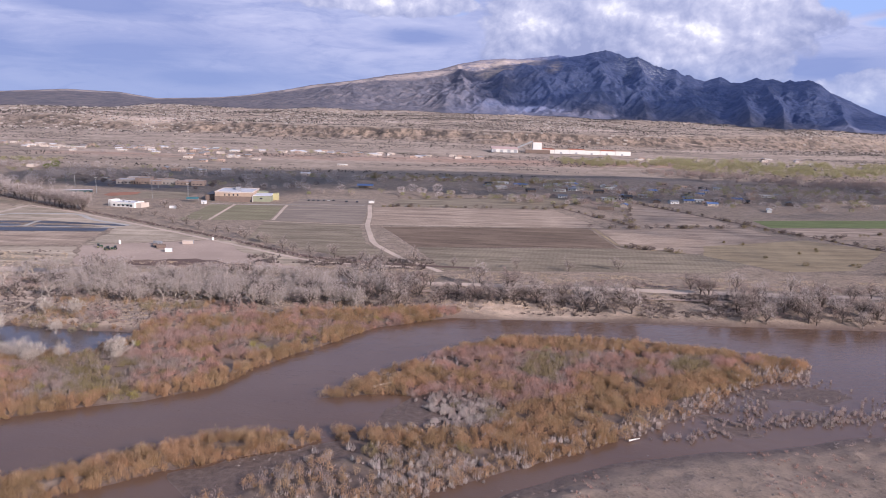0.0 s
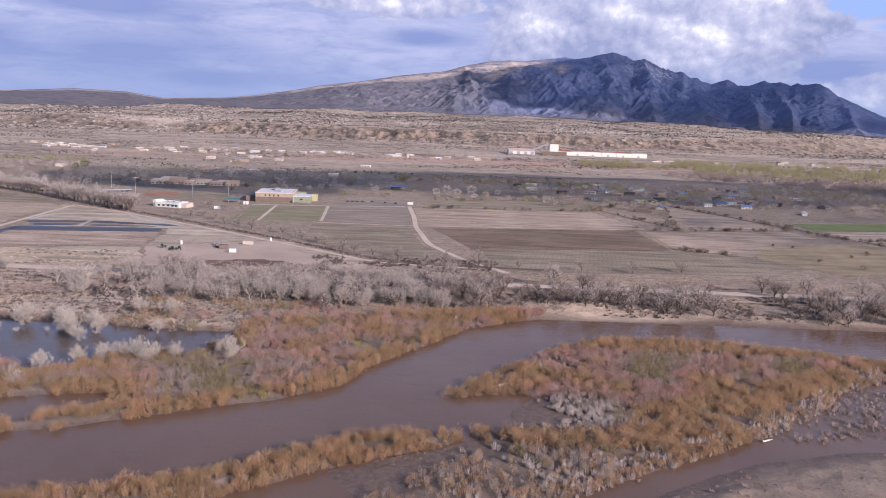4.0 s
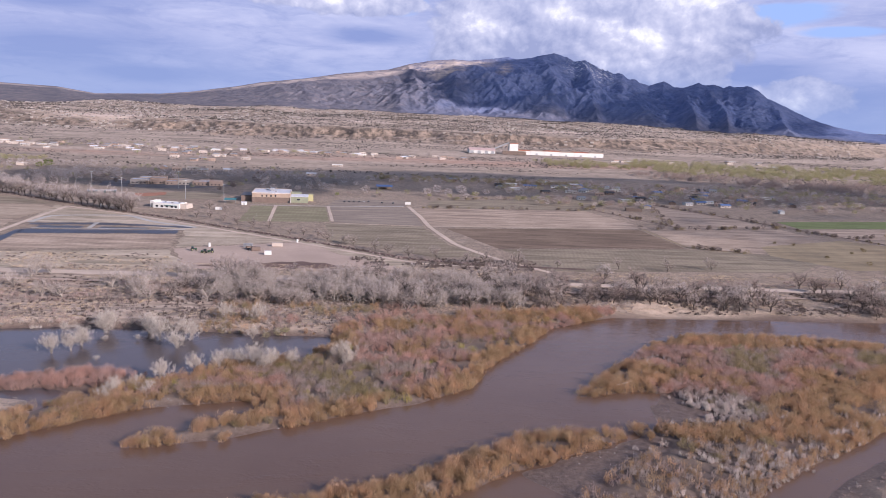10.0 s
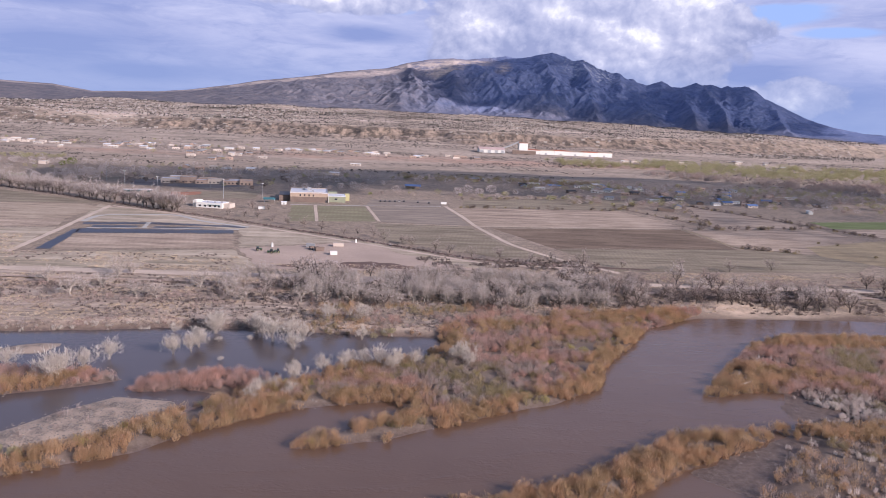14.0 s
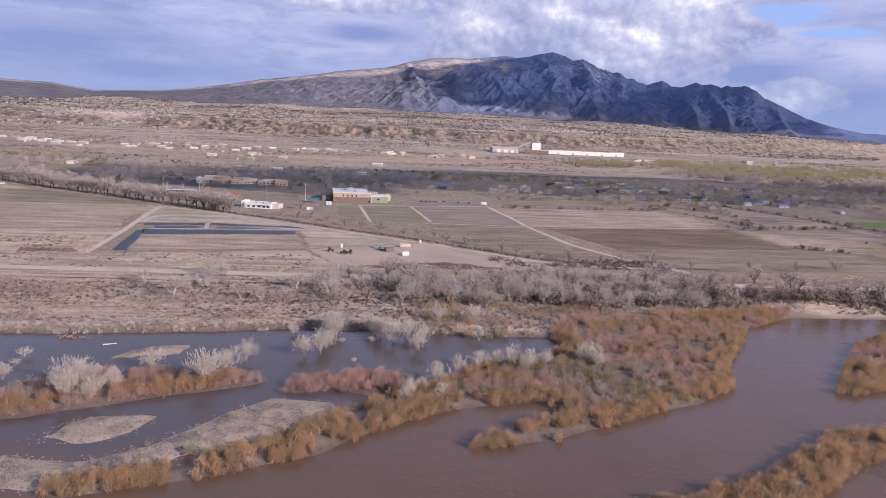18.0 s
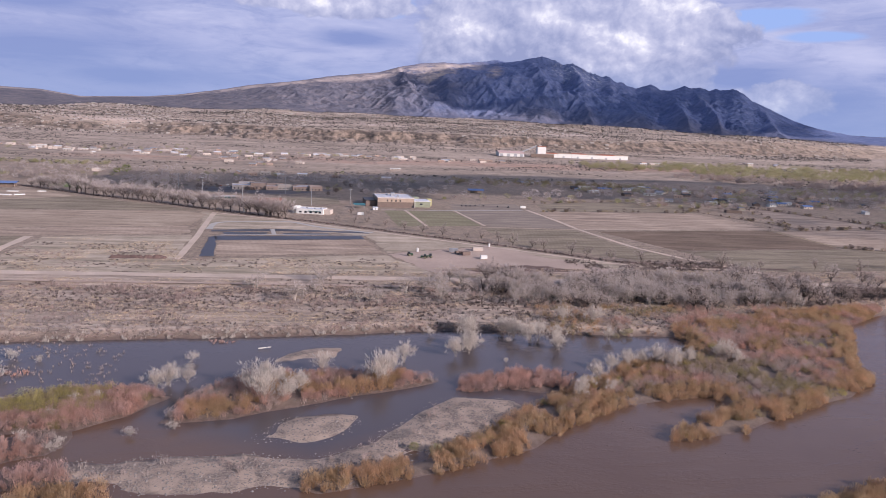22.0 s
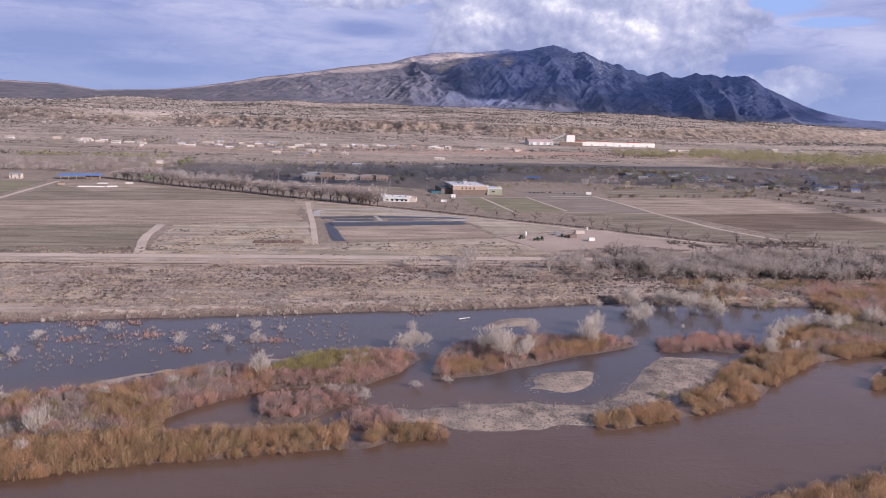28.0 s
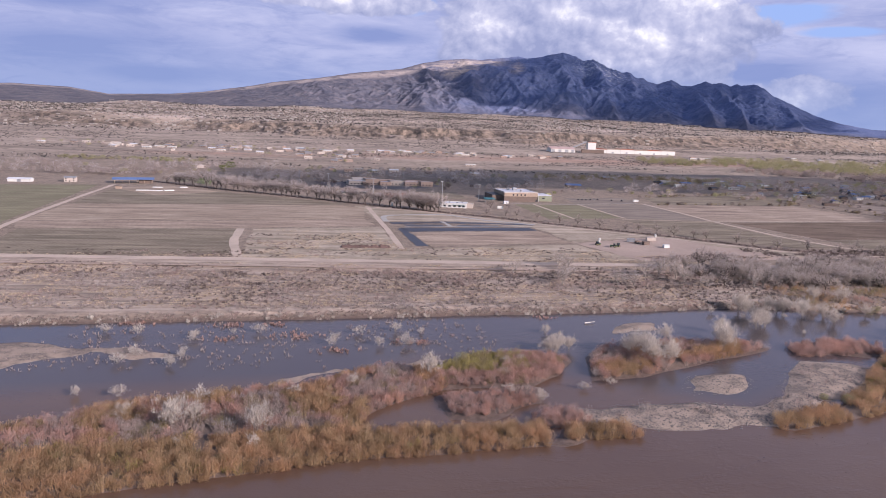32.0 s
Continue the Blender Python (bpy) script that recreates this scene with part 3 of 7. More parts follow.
def make_mountain():
    table = np.array(SKYLINE + PEAKS)
    ta = np.concatenate([np.linspace(-0.9, -0.5, 60), np.linspace(-0.5, 0.7, 900)[1:], np.linspace(0.7, 0.95, 40)[1:]])
    te, far = np.interp(ta, table[:, 0], table[:, 1]), np.interp(ta, *np.array(DISTANCE).T)
    s = np.concatenate([np.linspace(0, 1, 210), 1 + 0.05 * np.arange(1, 5)])
    A, S = np.meshgrid(ta, s)
    E, R = np.meshgrid(te, s)[0], np.meshgrid(far, s)[0]
    Y = R * (0.79 + 0.21 * S)
    X = -95 + A * Y
    top = 95.3 + E * R
    foot, _ = mesa_height(X, Y)
    rugged = np.interp(A, [-0.5, -0.28, 0.0, 0.2, 0.5, 0.66], [0.2, 0.5, 0.85, 1.0, 1.0, 0.5])
    lift = np.clip(top - foot, 0, None)
    shape = np.clip(S, 0, 1) ** np.interp(A, [-0.28, 0.1, 0.4], [1.25, 1.55, 1.4])
    body = lift * shape
    # spurs that fan out towards the foot, each with its own side ridges
    U = A * 4500 + 90 * (fractal(A * 4500, S * 900, 300, 3, 65) - 0.5)
    spur = 1 - np.abs(2 * value_noise(U / 210 + 0.8 * S, S * 1.1, 66) - 1)
    side = fractal(U + 0.9 * S * 600, S * 620 + 70 * spur, 120, 4, 67, True, 0.55)
    other = fractal(U - 1.1 * S * 600, S * 620 - 70 * spur, 95, 4, 68, True, 0.55)
    fine = fractal(X, Y, 42, 4, 69, True, 0.65)
    rib = 0.42 * (spur**1.3 - 0.45) + 0.34 * (np.maximum(side, other) - 0.66) + 0.10 * (fine - 0.6)
    flank = np.clip(S * 3.0, 0, 1) * np.clip((1.01 - S) * 3.2, 0.0, 1)
    z = foot - 6 + body + (0.55 * lift + 16) * rugged * rib * flank
    # stepped pale strata below the long crest
    step = np.interp(A, [-0.3, -0.2, 0.1, 0.2], [0.3, 1, 1, 0.2])
    z += 5 * step * np.sin(S * 46 + 3 * fractal(X, Y, 200, 2, 84)) * np.clip((S - 0.6) * 5, 0, 1) * np.clip((1 - S) * 12, 0, 1)
    z += 16 * rugged * (fractal(X, 0 * X, 26, 3, 83, True) - 0.55) * np.clip((S - 0.86) * 7, 0, 1) * np.interp(A, [0.2, 0.26, 0.34, 0.40, 0.5], [0.2, 1, 1, 0.3, 0.5])
    z = np.where(S > 1, z - (S - 1) * 900, z)
    ny, nx = A.shape
    idx = np.arange(nx * ny).reshape(ny, nx)
    quads = np.stack([idx[:-1, :-1], idx[:-1, 1:], idx[1:, 1:], idx[1:, :-1]], -1).reshape(-1, 4)
    me = mesh_of("mountain", np.stack([X, Y, z], -1).reshape(-1, 3), quads, HAZY_ROCK, True)
    crest = np.clip(1 - np.abs(S - 0.93) / 0.09, 0, 1) * np.interp(A, [-0.3, -0.2, 0.1, 0.13, 0.16], [0.6, 0.8, 1, 1, 0])
    face = np.clip(1 - np.hypot((A - 0.085) / 0.03, (S - 0.82) / 0.13), 0, 1) * 2 + np.clip(1 - np.hypot((A - 0.165) / 0.014, (S - 0.80) / 0.14), 0, 1)
    snow = np.clip(1 - np.hypot((A - 0.285) / 0.05, (S - 0.9) / 0.16), 0, 1) * 1.5
    # Where the sunlit tone is painted: left hill, left face and foot.
    lit_hill = np.interp(A + 0.05 * (fractal(X, Y, 120, 3, 90) - 0.5), [-0.3, 0.02, 0.16], [1.0, 0.85, 0.0])
    lit_hill = np.maximum(lit_hill, np.clip(1.0 - S * 2.8, 0, 0.6))
    for name, values in (("lit_hill", lit_hill), ("cliff", np.clip(crest + face, 0, 1)), ("snow", np.clip(snow, 0, 1))):
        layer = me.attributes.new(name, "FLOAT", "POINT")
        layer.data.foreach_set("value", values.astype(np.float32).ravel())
    tagged(new("mountain", me), "long rugged ridge with haze-blue base colour and pale cliff bands", "mountain", kind="structure")


def make_sky():
    """The cloudy sky behind the mountain: a curved sheet, with bearing and height as its coordinates."""
    n = Nodes("cloudy_sky")
    tex = n.add("TexCoord")
    uv = n.add("SeparateXYZ")
    n.link(tex.outputs["UV"], uv.inputs[0])
    n.place = tex.outputs["UV"]
    az, el = uv.outputs[0], uv.outputs[1]

    def blob(a, e, ra, re, warp=None):
        u = n.math("DIVIDE", n.math("SUBTRACT", az, a), ra)
        v = n.math("DIVIDE", n.math("SUBTRACT", el, e), re)
        d = n.math("SQRT", n.math("ADD", n.math("MULTIPLY", u, u), n.math("MULTIPLY", v, v)))
        return n.math("SUBTRACT", 1.0, d)

    def billow(offset):
        move = n.add("VectorMath", operation="ADD")
        n.link(tex.outputs["UV"], move.inputs[0])
        move.inputs[1].default_value = offset
        soft = n.add("TexNoise")
        n.link(move.outputs[0], soft.inputs["Vector"])
        for key, v in (("Scale", 0.4), ("Detail", 4.0), ("Roughness", 0.5)):
            soft.inputs[key].default_value = v
        bent = n.add("VectorMath", operation="MULTIPLY_ADD")
        n.link(soft.outputs["Color"], bent.inputs[0])
        bent.inputs[1].default_value = (1.3, 1.3, 0.0)
        n.link(move.outputs[0], bent.inputs[2])
        cell = n.add("TexVoronoi", feature="SMOOTH_F1", normalize=True)
        n.link(n.scaled(bent.outputs[0], (1.0, 1.25, 1.0)), cell.inputs["Vector"])
        for key, v in (("Scale", 0.36), ("Detail", 3.0), ("Roughness", 0.5), ("Lacunarity", 2.3), ("Smoothness", 0.22)):
            cell.inputs[key].default_value = v
        return n.math("SUBTRACT", 1.0, cell.outputs["Distance"])

    puff = billow((0.0, 0.0, 0.0))
    curl = n.noise(0.42, 9, 0.62, (0.8, 1.1, 1.0), 0.35)
    veil = n.noise(0.13, 7, 0.58, (0.55, 1.9, 1.0), 0.5)
    streak = n.noise(0.22, 7, 0.6, (0.35, 2.1, 1.0), 0.5)

    def union(*spots):
        out = None
        for spot in spots:
            b = blob(*spot)
            out = b if out is None else n.math("MAXIMUM", out, b)
        return out

    def ragged(mask, source, amount):
        return n.math("ADD", mask, n.math("MULTIPLY", n.math("SUBTRACT", source, 0.5), amount))

    # the grey sheet, with darker bellies and lilac streaks
    grey = n.mix(n.ramp(veil, (0.36, 0.0), (0.62, 1.0)), (0.28, 0.35, 0.60), (0.46, 0.52, 0.735))
    grey = n.mix(n.ramp(streak, (0.46, 0.0), (0.68, 0.8)), grey, (0.56, 0.61, 0.80))
    wisp = n.noise(0.55, 7, 0.62, (0.4, 1.7, 1.0), 0.6)
    grey = n.mix(n.ramp(wisp, (0.50, 0.0), (0.70, 0.35)), grey, (0.60, 0.64, 0.81))
    grey = n.mix(n.ramp(wisp, (0.34, 0.5), (0.46, 0.0)), grey, (0.27, 0.34, 0.58))
    belly = ragged(union((-20.5, 3.8, 12.0, 2.3), (-15.0, 2.5, 8.0, 1.1), (-22.0, 7.0, 8.0, 1.2), (28.9, 4.2, 6.0, 1.4), (34.5, 2.4, 6.0, 1.6), (0.3, 5.9, 5.0, 0.9), (8.0, 4.4, 3.5, 0.9), (-30.0, 4.2, 9.0, 2.2)), streak, 2.0)
    grey = n.mix(n.ramp(belly, (-0.1, 0.0), (0.75, 0.9)), grey, (0.23, 0.31, 0.57))
    # blue gaps
    blue = n.ramp(n.math("DIVIDE", el, 20.0), (0.0, (0.36, 0.50, 0.80)), (1.0, (0.27, 0.46, 0.86)))
    hole = ragged(union((2.4, 8.6, 3.0, 1.3), (11.5, 9.0, 2.4, 1.1), (29.3, 8.1, 5.0, 0.9), (34.0, 6.9, 3.0, 0.45), (-28.0, 12.0, 9.0, 2.0)), veil, 2.0)
    col = n.mix(n.ramp(hole, (0.05, 0.0), (0.4, 1.0)), grey, blue)
    # heaped cumulus: lit lumps over lilac shade
    lit = billow((0.4, 0.45, 0.0))
    slope = n.math("SUBTRACT", puff, lit)
    bright = union((21.0, 6.9, 4.2, 2.4), (15.2, 8.3, 3.2, 1.3), (8.4, 7.7, 2.4, 2.0), (-1.8, 8.3, 5.0, 0.7), (31.3, 2.5, 2.6, 0.9), (23.5, 8.9, 3.5, 1.5))
    heap = ragged(union((20.9, 6.6, 6.2, 3.2), (14.7, 8.2, 3.8, 1.8), (16.2, 4.3, 6.5, 2.1), (8.4, 7.0, 3.2, 2.6), (-1.8, 8.4, 6.0, 0.9), (31.3, 2.5, 3.2, 1.0), (11.0, 5.3, 4.2, 1.7)), puff, 2.2)
    value = n.math("ADD", n.math("MULTIPLY", slope, 2.0), n.math("ADD", n.math("MULTIPLY", n.math("SUBTRACT", curl, 0.5), 0.7), n.math("MULTIPLY", bright, 0.36)))
    tone = n.ramp(n.math("ADD", value, 0.45), (0.10, (0.31, 0.365, 0.56)), (0.40, (0.43, 0.48, 0.66)), (0.68, (0.58, 0.62, 0.77)), (1.0, (0.94, 0.97, 1.0)))
    col = n.mix(n.ramp(heap, (0.08, 0.0), (0.28, 1.0)), col, tone)
    low = n.ramp(n.math("DIVIDE", el, 20.0), (0.04, 0.8), (0.26, 0.0))
    col = n.mix(low, col, (0.25, 0.35, 0.60))
    glow = n.add("Emission")
    n.link(col, glow.inputs[0])
    glow.inputs[1].default_value = 0.87
    n.link(glow.outputs[0], n.tree.nodes["Material Output"].inputs["Surface"])

    az_steps, el_steps = np.radians(np.linspace(-60, 60, 61)), np.radians(np.linspace(-4, 32, 19))
    a, e = np.meshgrid(az_steps, el_steps)
    r = 4850
    verts = np.stack([-210 + r * np.sin(a), r * np.cos(a), 90 + r * np.tan(e)], -1).reshape(-1, 3)
    idx = np.arange(a.size).reshape(a.shape)
    quads = np.stack([idx[:-1, :-1], idx[1:, :-1], idx[1:, 1:], idx[:-1, 1:]], -1).reshape(-1, 4)
    me = mesh_of("backdrop", verts, quads, n.material, True)
    layer = me.uv_layers.new(name="bearing")
    flat = np.stack([np.degrees(a), np.degrees(e)], -1).reshape(-1, 2)[quads.ravel()]
    layer.data.foreach_set("uv", flat.astype(np.float32).ravel())
    tagged(new("backdrop", me), "blue sky with grey cloud sheets and white cumulus", "sky", kind="structure")


make_ground()
make_water()
make_mountain()
make_sky()

# ---------------------------------------------------------------- fields, tracks and yards on the valley floor
FLOOR = 1.0


def outline(poly, step=6.0, wander=0.9, seed=0):
    """A closed outline with slightly uneven edges."""
    rng, out = np.random.RandomState(seed), []
    for (ax, ay), (bx, by) in zip(poly, poly[1:] + poly[:1]):
        n = max(1, int(math.hypot(bx - ax, by - ay) / step))
        for k in range(n):
            j = rng.uniform(-wander, wander, 2) if k else (0, 0)
            out.append((ax + (bx - ax) * k / n + j[0], ay + (by - ay) * k / n + j[1]))
    return out


def patch(name, poly, material, lift, label, category, wander=0.9, kind="structure"):
    pts = outline(poly, 6.0, wander, len(name) + len(poly))
    tris = geometry.tessellate_polygon([[Vector((x, y, 0)) for x, y in pts]])
    me = mesh_of(name, [(x, y, FLOOR + lift) for x, y in pts], [t if geometry.normal(*[Vector((*pts[i], 0)) for i in t]).z > 0 else t[::-1] for t in tris], material)
    return tagged(new(name, me), label, category, kind=kind)


def ribbon(name, line, width, material, lift, label, category, seed=1, rise=None):
    """A track of uneven width along a line."""
    rng, pts = np.random.RandomState(seed), []
    for (ax, ay), (bx, by) in zip(line, line[1:]):
        n = max(1, int(math.hypot(bx - ax, by - ay) / 5))
        pts += [(ax + (bx - ax) * k / n, ay + (by - ay) * k / n) for k in range(n)]
    p = np.array(pts + [line[-1]], float)
    for _ in range(6):
        p[1:-1] = (p[:-2] + 2 * p[1:-1] + p[2:]) / 4
    d = np.gradient(p, axis=0)
    d /= np.linalg.norm(d, axis=1)[:, None]
    side = np.stack([-d[:, 1], d[:, 0]], 1)
    w = width / 2 * (1 + 0.25 * (rng.rand(len(p), 2) - 0.5))
    z = np.full(len(p), FLOOR + lift) if rise is None else land_height(p[:, 0], p[:, 1])[0] + lift
    a, b = p + side * w[:, :1], p - side * w[:, 1:]
    v = np.concatenate([np.c_[a, z], np.c_[b, z]])
    n = len(p)
    i = np.arange(n - 1)
    me = mesh_of(name, v, np.stack([i + n, i + n + 1, i + 1, i], 1), material)
    return tagged(new(name, me), label, category, kind="structure")


F_BROWN = field_material("tilled_brown_field", (0.168, 0.116, 0.084), (0.208, 0.148, 0.108), (0.104, 0.072, 0.048), (0.1, 1, 0), 0.16, 0.15)
F_RED = field_material("red_brown_field", (0.325, 0.245, 0.185), (0.40, 0.315, 0.24), (0.22, 0.162, 0.12), (0.2, 1, 0), 0.16, 0.12)
F_OLIVE = field_material("olive_fallow_field", (0.223, 0.180, 0.130), (0.274, 0.223, 0.162), (0.137, 0.108, 0.076), (1, 0.2, 0), 0.1, 0.15)
F_PALE = field_material("pale_stubble_field", (0.320, 0.243, 0.186), (0.414, 0.320, 0.248), (0.217, 0.155, 0.119), (1, -0.2, 0), 0.08, 0.1)
F_GOLD = field_material("dry_golden_grass", (0.289, 0.218, 0.136), (0.349, 0.271, 0.170), (0.236, 0.179, 0.114), (1, 0.3, 0), 0.02, 0.1)
F_GREEN = field_material("green_grass_field", (0.180, 0.167, 0.099), (0.234, 0.211, 0.131), (0.207, 0.171, 0.113), (1, 0, 0), 0.08, 0.25)
F_BRIGHT = field_material("bright_green_crop", (0.13, 0.17, 0.065), (0.17, 0.205, 0.085), (0.13, 0.15, 0.05), (1, 0, 0), 0.1)
F_GREY = field_material("grey_fallow_field", (0.237, 0.190, 0.157), (0.294, 0.237, 0.190), (0.190, 0.152, 0.128), (0.1, 1, 0), 0.1)
F_SCRUB = field_material("scrubby_waste_ground", (0.370, 0.297, 0.230), (0.448, 0.364, 0.286), (0.224, 0.185, 0.129), (1, 0, 0), 0.02, 0.1)

for k, (poly, mat_, label) in enumerate([
    ([(-53, 628), (131, 658), (135, 559), (-22, 535)], F_BROWN, "tilled dark brown field with bare soil"),
    ([(-21, 533), (135, 555), (181, 544), (225, 516), (181, 470), (1, 454)], F_OLIVE, "flat fallow field of olive dry grass"),
    ([(-73, 764), (118, 789), (147, 664), (-64, 637)], F_PALE, "pale stubble field with pinkish dry stalks"),
    ([(214, 848), (244, 868), (291, 695), (172, 665)], F_PALE, "pale dry field beside an irrigation ditch"),
    ([(140, 654), (288, 685), (298, 633), (229, 571), (188, 541), (140, 558)], F_PALE, "pale grassy field with scattered shrubs"),
    ([(208, 578), (312, 626), (357, 582), (284, 494), (229, 483), (194, 535)], F_GOLD, "golden dry grass meadow with a few junipers"),
    ([(-50, 844), (150, 931), (169, 870), (124, 795), (-62, 772)], F_OLIVE, "olive green pasture edged by bare trees"),
    ([(-237, 742), (-217, 745), (-208, 636), (-232, 632)], F_GREEN, "green lawn strip beside the gymnasium"),
    ([(-212, 745), (-166, 751), (-155, 647), (-204, 637)], F_GREEN, "mown green lawn beside the gymnasium"),
    ([(-160, 752), (-79, 766), (-72, 639), (-150, 645)], F_GREY, "grey weedy fallow plot"),
    ([(-158, 634), (-73, 633), (-58, 542), (-37, 498), (-73, 491), (-148, 547)], F_OLIVE, "dry grass plot beside a dirt track"),
    ([(-647, 526), (-497, 542), (-492, 443), (-634, 424)], F_OLIVE, "flat olive brown field with straight edges"),
    ([(-661, 566), (-507, 585), (-402, 610), (-400, 681), (-426, 701), (-661, 668)], F_RED, "reddish brown tilled field"),
    ([(-661, 672), (-428, 704), (-411, 711), (-554, 803), (-661, 812)], F_OLIVE, "fallow field of dry olive grass"),
    ([(-661, 563), (-650, 529), (-497, 545), (-394, 571), (-402, 606), (-507, 582)], F_PALE, "pale dry strip of stubble"),
    ([(-822, 809), (-687, 842), (-677, 664), (-668, 539), (-822, 508)], F_GREEN, "striped green winter crop field"),
    ([(319, 749), (606, 815), (580, 748), (316, 700)], F_BRIGHT, "low green crop field"),
    ([(325, 697), (555, 740), (505, 659), (323, 635)], F_PALE, "bare pale field"),
    ([(-376, 820), (-285, 864), (-280, 786), (-326, 776), (-359, 785)], F_OLIVE, "school playing field of worn grass"),
    ([(-697, 1096), (-620, 1107), (-570, 975), (-608, 892)], F_GREEN, "green meadow between tree rows"),
    ([(-574, 1131), (-487, 1011), (-464, 936), (-512, 917)], F_OLIVE, "green meadow between tree rows"),
    ([(-667, 813), (-608, 846), (-551, 796), (-605, 749)], F_RED, "reddish bare yard"),
]):
    patch("field", poly, mat_, 0.03 + 0.004 * k, label, "field")
patch("field", [(-595, 889), (-573, 880), (-597, 1026), (-614, 1003)], F_BRIGHT, 0.14, "bright green crop strip", "field")
patch("field", [(-250, 498), (-169, 538), (-123, 476), (-91, 447), (-140, 442), (-225, 435)], DIRT, 0.05, "bare packed dirt work yard", "yard", 2.0)
patch("field", [(-226, 445), (-196, 454), (-160, 466), (-122, 451), (-137, 444), (-189, 440)], DARK_DIRT, 0.06, "dark turned soil at the yard's edge", "soil", 2.5)
patch("field", [(-408, 701), (-396, 691), (-330, 660), (-262, 607), (-158, 535), (-95, 474), (-91, 449), (-126, 478), (-170, 541), (-250, 502), (-255, 552), (-262, 576), (-330, 604), (-391, 595)],
      F_SCRUB, 0.032, "bare scrubby ground along the ditch", "ground", 2.0)
patch("field", [(-488, 543), (-391, 563), (-381, 466), (-252, 494), (-226, 435), (-483, 412)], F_SCRUB, 0.03, "scrubby waste ground with low bushes", "ground", 2.0)
patch("field", [(-361, 481), (-368, 540), (-263, 556), (-253, 500)], F_PALE, 0.036, "pale dry floor of the drained pond", "ground", 1.5)
patch("field", [(-158, 818), (-79, 835), (-82, 774), (-164, 758)], F_GREY, 0.04, "worn grey gravel car park", "car park", 0.6)
patch("field", [(-464, 985), (-436, 995), (-378, 976), (-300, 964), (-290, 930), (-340, 877), (-436, 882)], ASPHALT, 0.04, "school asphalt yard and car park", "car park", 0.6)
patch("field", [(-374, 818), (-346, 835), (-340, 810), (-359, 787), (-371, 793)], RED_CLAY, 0.12, "red clay baseball infield", "infield", 1.2)

for line, w, mat_, label in [
    ([(-79, 777), (-70, 689), (-67, 635), (-53, 545), (-31, 493), (-1, 448)], 4.5, TRACK, "pale dirt farm track between fields"),
    ([(-673, 847), (-671, 749), (-666, 616), (-661, 535), (-643, 415)], 5.0, TRACK, "pale dirt farm track between fields"),
    ([(-483, 421), (-495, 485), (-497, 543)], 6.0, TRACK, "short dirt track between fields"),
    ([(-382, 466), (-386, 551), (-392, 632), (-396, 697)], 4.5, TRACK, "dirt track beside the pond"),
    ([(-396, 694), (-330, 655), (-250, 596), (-158, 525), (-84, 467), (-19, 459)], 4.0, TRACK, "dirt track along the ditch"),
    ([(-158, 638), (-72, 636), (36, 650), (147, 664)], 2.2, TRACK, "thin pale field boundary"),
    ([(-215, 748), (-206, 637)], 3.0, TRACK, "pale path across the lawn"),
    ([(-163, 757), (-152, 648)], 3.0, TRACK, "pale path beside the lawn"),
    ([(136, 660), (138, 559), (183, 543)], 2.5, F_GOLD, "grassy field boundary"),
    ([(-240, 747), (-164, 757), (-84, 776)], 4.0, CONCRETE, "concrete lane by the gymnasium"),
]:
    ribbon("track", line, w, mat_, 0.16, label, "track", int(w * 10))
for line, w in [([(-656, 904), (-559, 828), (-466, 764), (-367, 690), (-294, 644), (-246, 606), (-172, 552), (-91, 483), (-31, 467), (25, 462)], 5.0),
                ([(-646, 413), (-496, 418)], 2.0), ([(231, 876), (300, 712), (357, 578), (480, 457)], 3.0), ([(122, 831), (150, 748), (181, 675)], 2.0), ([(-22, 533), (135, 556)], 1.5)]:
    ribbon("ditch", line, w, DARK_DIRT, 0.165, "dark irrigation ditch lined with weeds", "ditch", 3)
for dy, w, mat_ in ((2.0, 9.0, TRACK), (-13.0, 6.0, DIRT)):
    ribbon("road", [(-900, 414 + dy), (-600, 410 + dy), (-240, 402 + dy), (300, 396 + dy), (700, 390 + dy)], w, mat_, 0.12, "pale dirt levee road along the river", "road", 5, True)

# the lined pond: dark strips between earth berms
for poly in ([(-371, 478), (-378, 555), (-373, 561), (-362, 479)], [(-375, 561), (-266, 574), (-263, 558), (-370, 542)], [(-382, 590), (-332, 601), (-262, 595), (-258, 587), (-300, 591), (-334, 591), (-380, 582)],
             [(-371, 579), (-338, 582), (-338, 573), (-369, 569)], [(-326, 581), (-290, 583), (-292, 575), (-326, 573)]):
    patch("pond_liner", poly, LINER, 0.13, "black plastic liner of a drained pond", "pond liner", 1.0)
for line, w in (([(-384, 594), (-386, 633), (-327, 649), (-296, 613), (-256, 591)], 5.0), ([(-371, 565), (-334, 571), (-262, 578)], 3.0), ([(-336, 601), (-332, 573)], 3.5)):
    ribbon("berm", line, w, CONCRETE, 0.17, "pale earth berm round the pond", "berm", 8)

# ---------------------------------------------------------------- plants
def kites(base, tip, width, rng, belly=0.62):
    """Slender four-cornered stems from base to tip, each facing its own way."""
    n = len(base)
    along = tip - base
    turn = rng.rand(n, 1) * 6.283
    side = np.concatenate([np.cos(turn), np.sin(turn), 0.2 * (rng.rand(n, 1) - 0.5)], 1) * np.asarray(width).reshape(-1, 1) / 2
    mid = base + along * belly
    v = np.stack([base, mid + side, tip, mid - side], 1).reshape(-1, 3)
    return v, np.arange(4 * n).reshape(n, 4)


